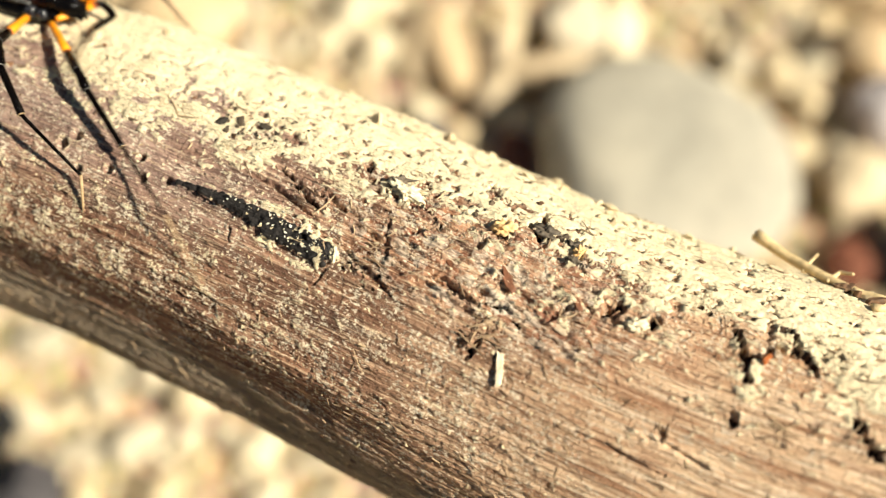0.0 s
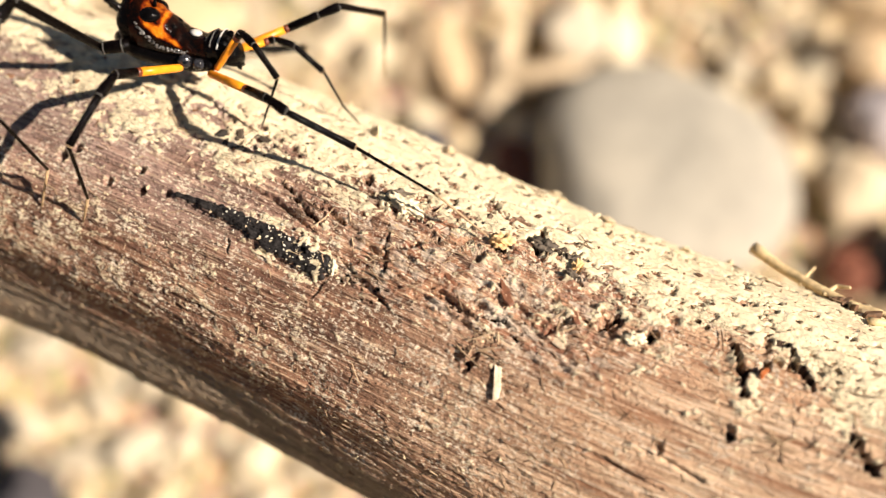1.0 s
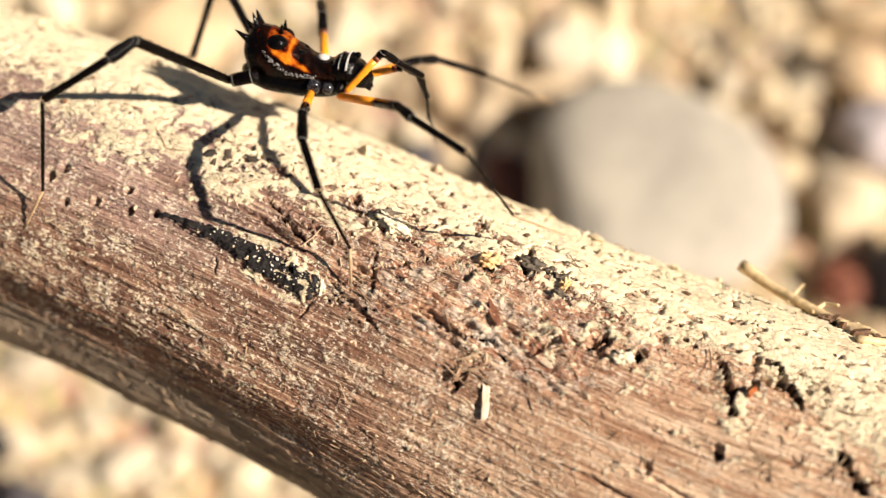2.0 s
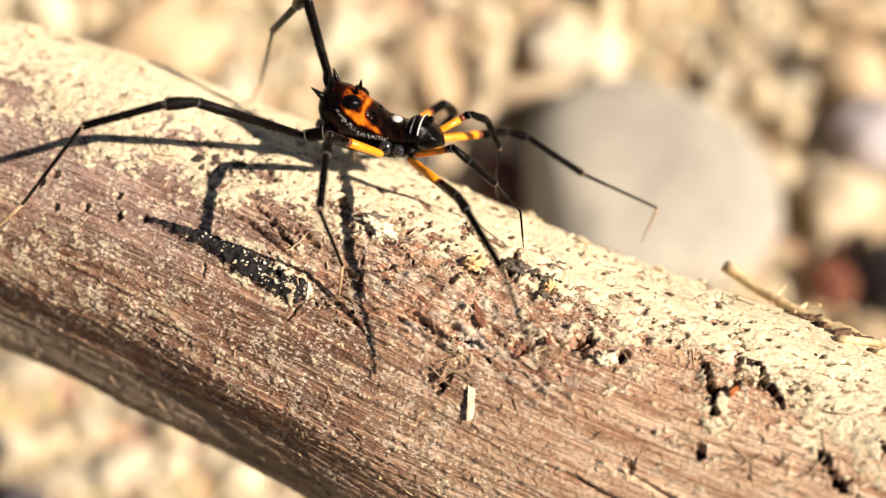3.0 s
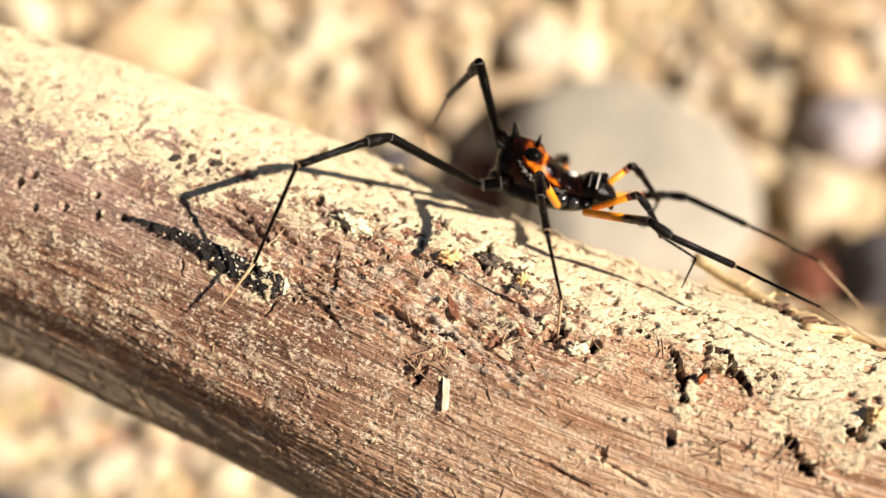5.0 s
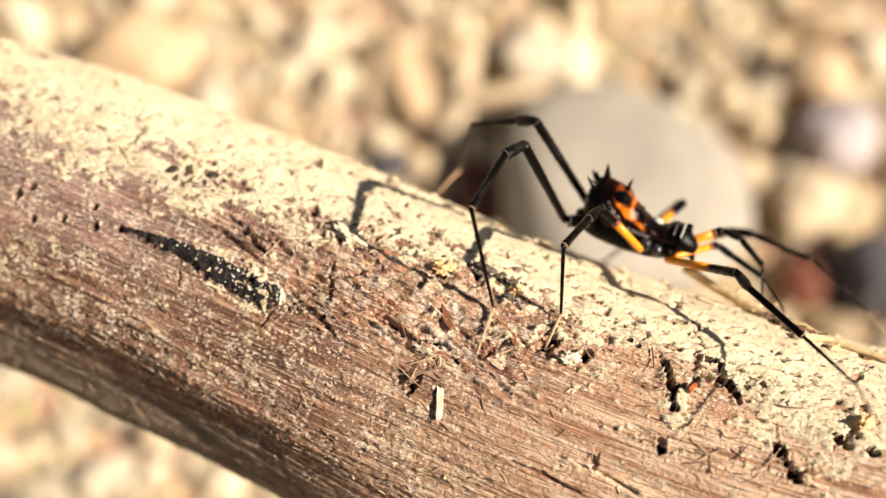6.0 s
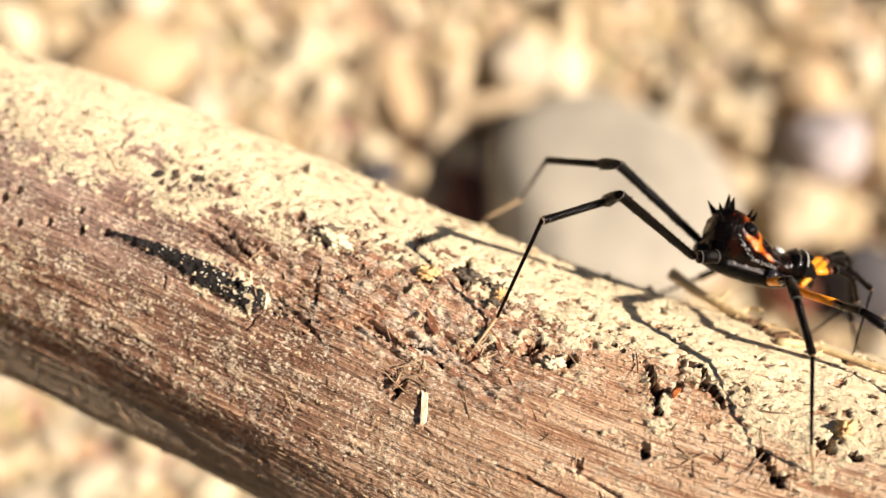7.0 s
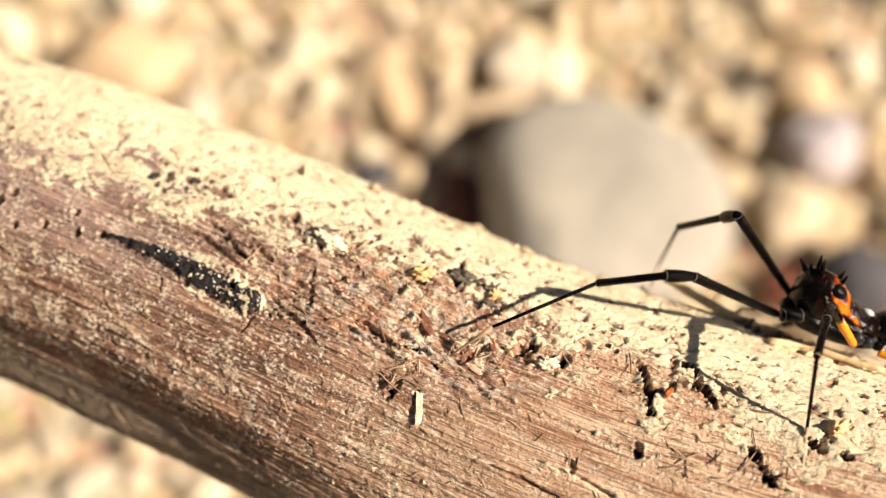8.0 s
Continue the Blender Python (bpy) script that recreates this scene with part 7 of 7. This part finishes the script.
    key_leg("far_front", [
        (0, (-27.53, 55.48, 153.74), (-26.01, 56.01, 152.95), (-26.69, 56.75, 147.68), (-26.00, 58.13, 141.38), (-26.55, 59.09, 135.84)),
        (0.3, (-19.58, 53.31, 151.47), (-17.84, 53.76, 151.49), (-13.26, 53.40, 148.74), (-10.17, 51.31, 143.43), (-9.88, 52.35, 137.89)),
        (0.5, (-17.19, 52.65, 152.51), (-15.47, 53.13, 152.57), (-11.34, 53.87, 149.23), (-10.49, 54.22, 142.80), (-9.89, 55.27, 137.29)),
        (0.8, (-13.98, 51.93, 153.32), (-12.27, 52.39, 153.55), (-8.87, 54.28, 149.86), (-8.88, 52.49, 143.62), (-8.82, 53.29, 138.03)),
        (1, (-12.84, 52.14, 153.43), (-11.19, 52.79, 153.70), (-8.04, 54.99, 149.96), (-8.44, 55.87, 143.55), (-8.70, 56.46, 137.93)),
        (1.2, (-11.93, 53.16, 154.56), (-10.42, 53.99, 155.04), (-7.10, 55.00, 150.96), (-7.15, 52.96, 144.80), (-6.92, 51.58, 139.33)),
        (1.3, (-10.80, 53.75, 155.47), (-9.38, 54.65, 156.07), (-5.05, 55.06, 152.93), (-4.62, 52.86, 146.85), (-4.14, 51.06, 141.51)),
        (1.4, (-9.90, 53.72, 155.65), (-8.48, 54.55, 156.33), (-3.42, 54.51, 154.54), (-2.51, 52.35, 148.49), (-1.79, 50.38, 143.24)),
        (1.5, (-8.39, 53.29, 155.45), (-6.79, 53.76, 156.10), (-1.45, 53.54, 155.71), (-0.06, 51.71, 149.64), (0.88, 49.90, 144.37)),
        (1.8, (-5.55, 53.70, 150.35), (-4.32, 54.46, 149.31), (-0.12, 55.76, 146.24), (3.80, 57.85, 141.50), (5.87, 58.73, 136.32)),
        (2, (-4.23, 53.18, 148.90), (-2.71, 53.75, 148.15), (1.40, 54.61, 144.81), (5.91, 55.69, 140.28), (8.24, 57.72, 135.55)),
        (2.2, (-1.76, 51.75, 148.98), (-0.03, 52.05, 148.61), (4.85, 51.75, 146.42), (9.97, 52.53, 142.50), (12.28, 53.79, 137.50)),
        (3.3, (5.60, 46.23, 148.48), (7.32, 45.85, 148.16), (11.71, 43.01, 146.95), (16.21, 38.70, 145.14), (16.46, 39.02, 139.50)),
        (3.4, (6.12, 46.36, 148.87), (7.77, 46.31, 148.17), (12.26, 43.80, 146.69), (14.96, 38.21, 144.79), (16.74, 38.95, 139.48)),
        (3.5, (7.01, 46.34, 149.21), (8.61, 46.29, 148.41), (12.97, 43.86, 146.46), (14.57, 37.90, 144.47), (16.94, 38.72, 139.40)),
        (3.7, (7.24, 47.22, 148.13), (8.99, 47.36, 147.75), (13.49, 44.73, 146.52), (15.44, 38.79, 144.77), (17.34, 38.90, 139.45)),
        (3.8, (8.37, 47.75, 148.26), (10.04, 48.00, 147.69), (14.97, 46.28, 146.45), (18.91, 43.74, 141.96), (20.85, 44.10, 136.67)),
        (4, (9.90, 47.32, 148.31), (11.64, 47.55, 147.95), (16.70, 46.26, 146.72), (22.16, 46.68, 143.24), (24.35, 48.08, 138.22)),
        (4.2, (10.86, 47.84, 147.86), (12.56, 48.26, 147.48), (17.87, 47.56, 147.26), (23.36, 48.35, 143.89), (26.74, 49.12, 139.43)),
        (4.5, (15.61, 45.22, 147.78), (17.40, 45.34, 147.74), (22.48, 43.70, 148.10), (28.76, 42.69, 146.79), (33.87, 41.84, 144.53)),
        (4.7, (17.14, 43.68, 145.68), (18.88, 43.29, 145.77), (23.55, 40.65, 145.78), (29.43, 38.92, 143.64), (33.82, 36.86, 140.74)),
        (5.8, (25.75, 40.98, 143.29), (27.54, 40.98, 143.29), (32.51, 39.13, 142.54), (36.76, 34.33, 141.53), (40.26, 30.39, 139.49)),
        (5.9, (26.27, 40.70, 143.17), (28.02, 40.37, 143.37), (32.84, 38.04, 143.16), (37.51, 33.62, 142.26), (41.26, 29.90, 140.26)),
        (6, (26.29, 41.32, 142.41), (28.04, 40.99, 142.35), (32.92, 38.86, 141.70), (37.49, 34.40, 140.54), (40.91, 30.44, 138.41)),
        (6.2, (27.67, 40.74, 143.51), (29.42, 40.67, 143.12), (34.30, 39.27, 141.41), (40.04, 37.34, 139.07), (43.14, 33.73, 136.02)),
        (6.3, (29.19, 40.86, 144.46), (30.83, 40.58, 143.79), (34.76, 38.11, 141.11), (39.84, 35.61, 137.93), (42.85, 32.22, 134.57)),
        (6.4, (30.10, 40.79, 145.26), (31.56, 40.30, 144.35), (34.11, 36.96, 141.02), (38.30, 33.96, 137.07), (41.22, 30.85, 133.37)),
        (6.5, (31.30, 40.68, 145.82), (32.54, 39.99, 144.73), (33.60, 36.14, 141.15), (36.82, 32.81, 136.61), (39.62, 30.02, 132.57)),
        (6.7, (32.74, 40.13, 145.29), (33.91, 39.52, 144.09), (34.69, 35.69, 140.41), (37.46, 32.40, 135.56), (39.96, 29.69, 131.28)),
        (7, (35.88, 38.60, 144.74), (36.98, 38.08, 143.43), (37.69, 34.38, 139.61), (39.93, 31.02, 134.54), (41.98, 28.19, 130.09)),
        (7.1, (36.66, 38.28, 144.63), (37.78, 37.87, 143.29), (38.54, 34.27, 139.40), (40.83, 30.94, 134.31), (42.87, 28.03, 129.93)),
        (7.3, (39.82, 36.75, 143.70), (40.98, 36.38, 142.39), (41.90, 32.84, 138.47), (44.33, 29.52, 133.45), (46.48, 26.49, 129.19)),
        (7.5, (41.51, 36.10, 143.78), (42.71, 35.63, 142.53), (43.69, 32.03, 138.68), (46.23, 28.77, 133.68), (48.47, 25.85, 129.40)),
        (8, (43.95, 33.80, 144.91), (45.19, 33.46, 143.67), (46.07, 30.40, 139.36), (49.05, 28.15, 134.05), (51.32, 25.31, 129.73)),
    ])
    key_leg("far_palp", [
        (0, (-31.06, 54.24, 152.52), (-29.69, 55.10, 152.52), (-28.72, 56.85, 150.36), (-29.24, 58.00, 147.57), (-29.70, 59.08, 145.16)),
        (0.3, (-24.75, 51.87, 154.45), (-23.35, 52.56, 154.02), (-23.12, 53.61, 151.28), (-24.46, 53.99, 148.56), (-25.64, 54.40, 146.19)),
        (0.5, (-22.08, 50.88, 155.49), (-20.64, 51.38, 154.95), (-20.60, 52.02, 152.08), (-22.17, 52.02, 149.46), (-23.55, 52.13, 147.16)),
        (0.8, (-17.65, 50.52, 153.41), (-16.04, 50.72, 153.36), (-13.30, 50.05, 152.54), (-10.76, 48.65, 151.58), (-8.77, 48.51, 149.79)),
        (1, (-16.12, 50.10, 153.08), (-14.60, 49.77, 152.63), (-12.45, 48.44, 151.13), (-11.03, 46.69, 149.06), (-9.84, 46.46, 146.67)),
        (1.2, (-14.84, 50.69, 153.62), (-13.42, 50.35, 152.91), (-11.80, 49.77, 150.53), (-11.74, 48.52, 147.74), (-10.43, 48.12, 145.44)),
        (1.3, (-13.15, 50.80, 153.80), (-11.81, 50.36, 153.00), (-10.40, 49.96, 150.45), (-10.73, 48.86, 147.61), (-9.40, 48.35, 145.34)),
        (1.4, (-12.39, 51.06, 153.73), (-11.05, 50.54, 153.00), (-9.37, 50.02, 150.64), (-9.61, 48.55, 147.96), (-8.26, 47.98, 145.72)),
        (1.5, (-11.72, 51.76, 153.45), (-10.11, 51.69, 153.34), (-7.79, 50.50, 151.98), (-6.32, 48.59, 150.09), (-4.97, 48.02, 147.85)),
        (1.8, (-7.61, 47.88, 155.26), (-6.31, 47.82, 154.30), (-4.60, 46.03, 152.72), (-3.96, 46.34, 149.74), (-3.54, 46.93, 147.16)),
        (2, (-5.20, 48.60, 154.28), (-4.13, 48.81, 153.08), (-3.43, 48.54, 150.24), (-3.49, 48.81, 147.19), (-3.56, 49.77, 144.69)),
        (2.2, (-3.69, 48.49, 154.08), (-2.33, 48.47, 153.20), (-0.54, 47.83, 150.96), (-0.89, 46.24, 148.37), (-1.28, 44.99, 146.03)),
        (3.3, (2.11, 44.93, 153.69), (3.06, 44.79, 152.38), (4.08, 43.80, 149.81), (4.10, 42.82, 146.91), (3.84, 42.42, 144.27)),
        (3.4, (2.11, 44.95, 154.09), (3.04, 45.50, 152.87), (4.23, 44.51, 150.38), (4.42, 43.58, 147.47), (3.90, 42.98, 144.91)),
        (3.5, (2.77, 45.21, 153.81), (3.74, 45.21, 152.52), (5.01, 44.12, 150.10), (4.50, 42.72, 147.43), (3.80, 41.95, 144.96)),
        (3.7, (4.09, 44.40, 153.68), (5.69, 44.23, 153.86), (8.23, 42.81, 153.42), (10.55, 40.97, 152.64), (12.39, 41.05, 150.70)),
        (3.8, (5.75, 41.93, 153.69), (7.27, 41.37, 153.64), (9.28, 39.40, 152.81), (11.09, 37.18, 151.74), (12.96, 36.62, 149.91)),
        (4, (7.49, 42.49, 152.40), (8.73, 42.18, 151.41), (10.42, 41.25, 149.19), (11.12, 40.79, 146.24), (11.86, 41.02, 143.68)),
        (4.2, (7.93, 42.07, 153.81), (9.18, 42.19, 152.79), (10.92, 40.18, 151.54), (11.58, 39.12, 148.75), (11.92, 39.51, 146.12)),
        (4.5, (11.81, 43.35, 152.00), (13.04, 42.84, 151.07), (14.24, 41.25, 148.90), (13.75, 40.25, 146.05), (13.38, 40.82, 143.46)),
        (4.7, (13.23, 43.29, 151.27), (14.21, 43.01, 150.01), (15.59, 42.25, 147.53), (15.04, 41.46, 144.62), (14.31, 41.76, 142.06)),
        (5.8, (22.64, 38.29, 147.88), (24.16, 37.71, 147.87), (25.94, 36.13, 146.15), (26.68, 35.03, 143.39), (27.70, 34.38, 141.00)),
        (5.9, (23.15, 38.33, 148.02), (24.74, 38.05, 147.82), (26.48, 36.15, 146.41), (27.35, 35.01, 143.71), (28.14, 34.45, 141.21)),
        (6, (23.70, 38.42, 148.27), (25.15, 37.79, 147.92), (27.07, 36.04, 146.54), (27.46, 34.75, 143.80), (27.97, 34.29, 141.21)),
        (6.2, (23.69, 38.11, 150.20), (25.15, 37.51, 149.84), (26.82, 35.19, 149.12), (27.39, 33.31, 146.78), (27.16, 32.45, 144.25)),
        (6.3, (24.55, 38.16, 151.16), (26.02, 37.68, 150.67), (27.97, 35.60, 149.98), (28.91, 34.21, 147.41), (28.40, 33.08, 145.03)),
        (6.4, (25.79, 38.10, 151.21), (27.28, 37.72, 150.69), (29.46, 36.23, 149.40), (29.39, 34.81, 146.69), (28.65, 33.42, 144.52)),
        (6.5, (27.80, 37.12, 150.12), (29.14, 36.48, 149.47), (31.22, 35.47, 147.66), (30.14, 34.09, 145.15), (29.21, 32.51, 143.20)),
        (6.7, (29.86, 36.58, 149.33), (31.21, 36.10, 148.57), (33.01, 35.23, 146.41), (31.51, 33.99, 144.05), (30.28, 32.61, 142.11)),
        (7, (33.54, 35.11, 148.72), (34.90, 34.88, 147.86), (36.04, 33.95, 145.32), (34.12, 32.99, 143.14), (32.44, 32.24, 141.19)),
        (7.1, (34.36, 34.68, 148.63), (35.74, 34.47, 147.80), (36.90, 33.60, 145.24), (34.96, 32.74, 143.04), (33.26, 32.09, 141.06)),
        (7.3, (37.45, 32.92, 147.72), (38.89, 32.75, 146.99), (40.20, 32.11, 144.44), (38.27, 31.63, 142.12), (36.59, 31.32, 140.05)),
        (7.5, (38.79, 32.08, 147.70), (40.25, 31.80, 147.04), (41.62, 31.23, 144.50), (39.73, 30.97, 142.10), (38.11, 30.86, 139.98)),
        (8, (40.65, 29.50, 148.08), (42.13, 29.26, 147.46), (43.46, 29.28, 144.84), (41.86, 29.78, 142.28), (40.47, 30.21, 140.02)),
    ])


motions()
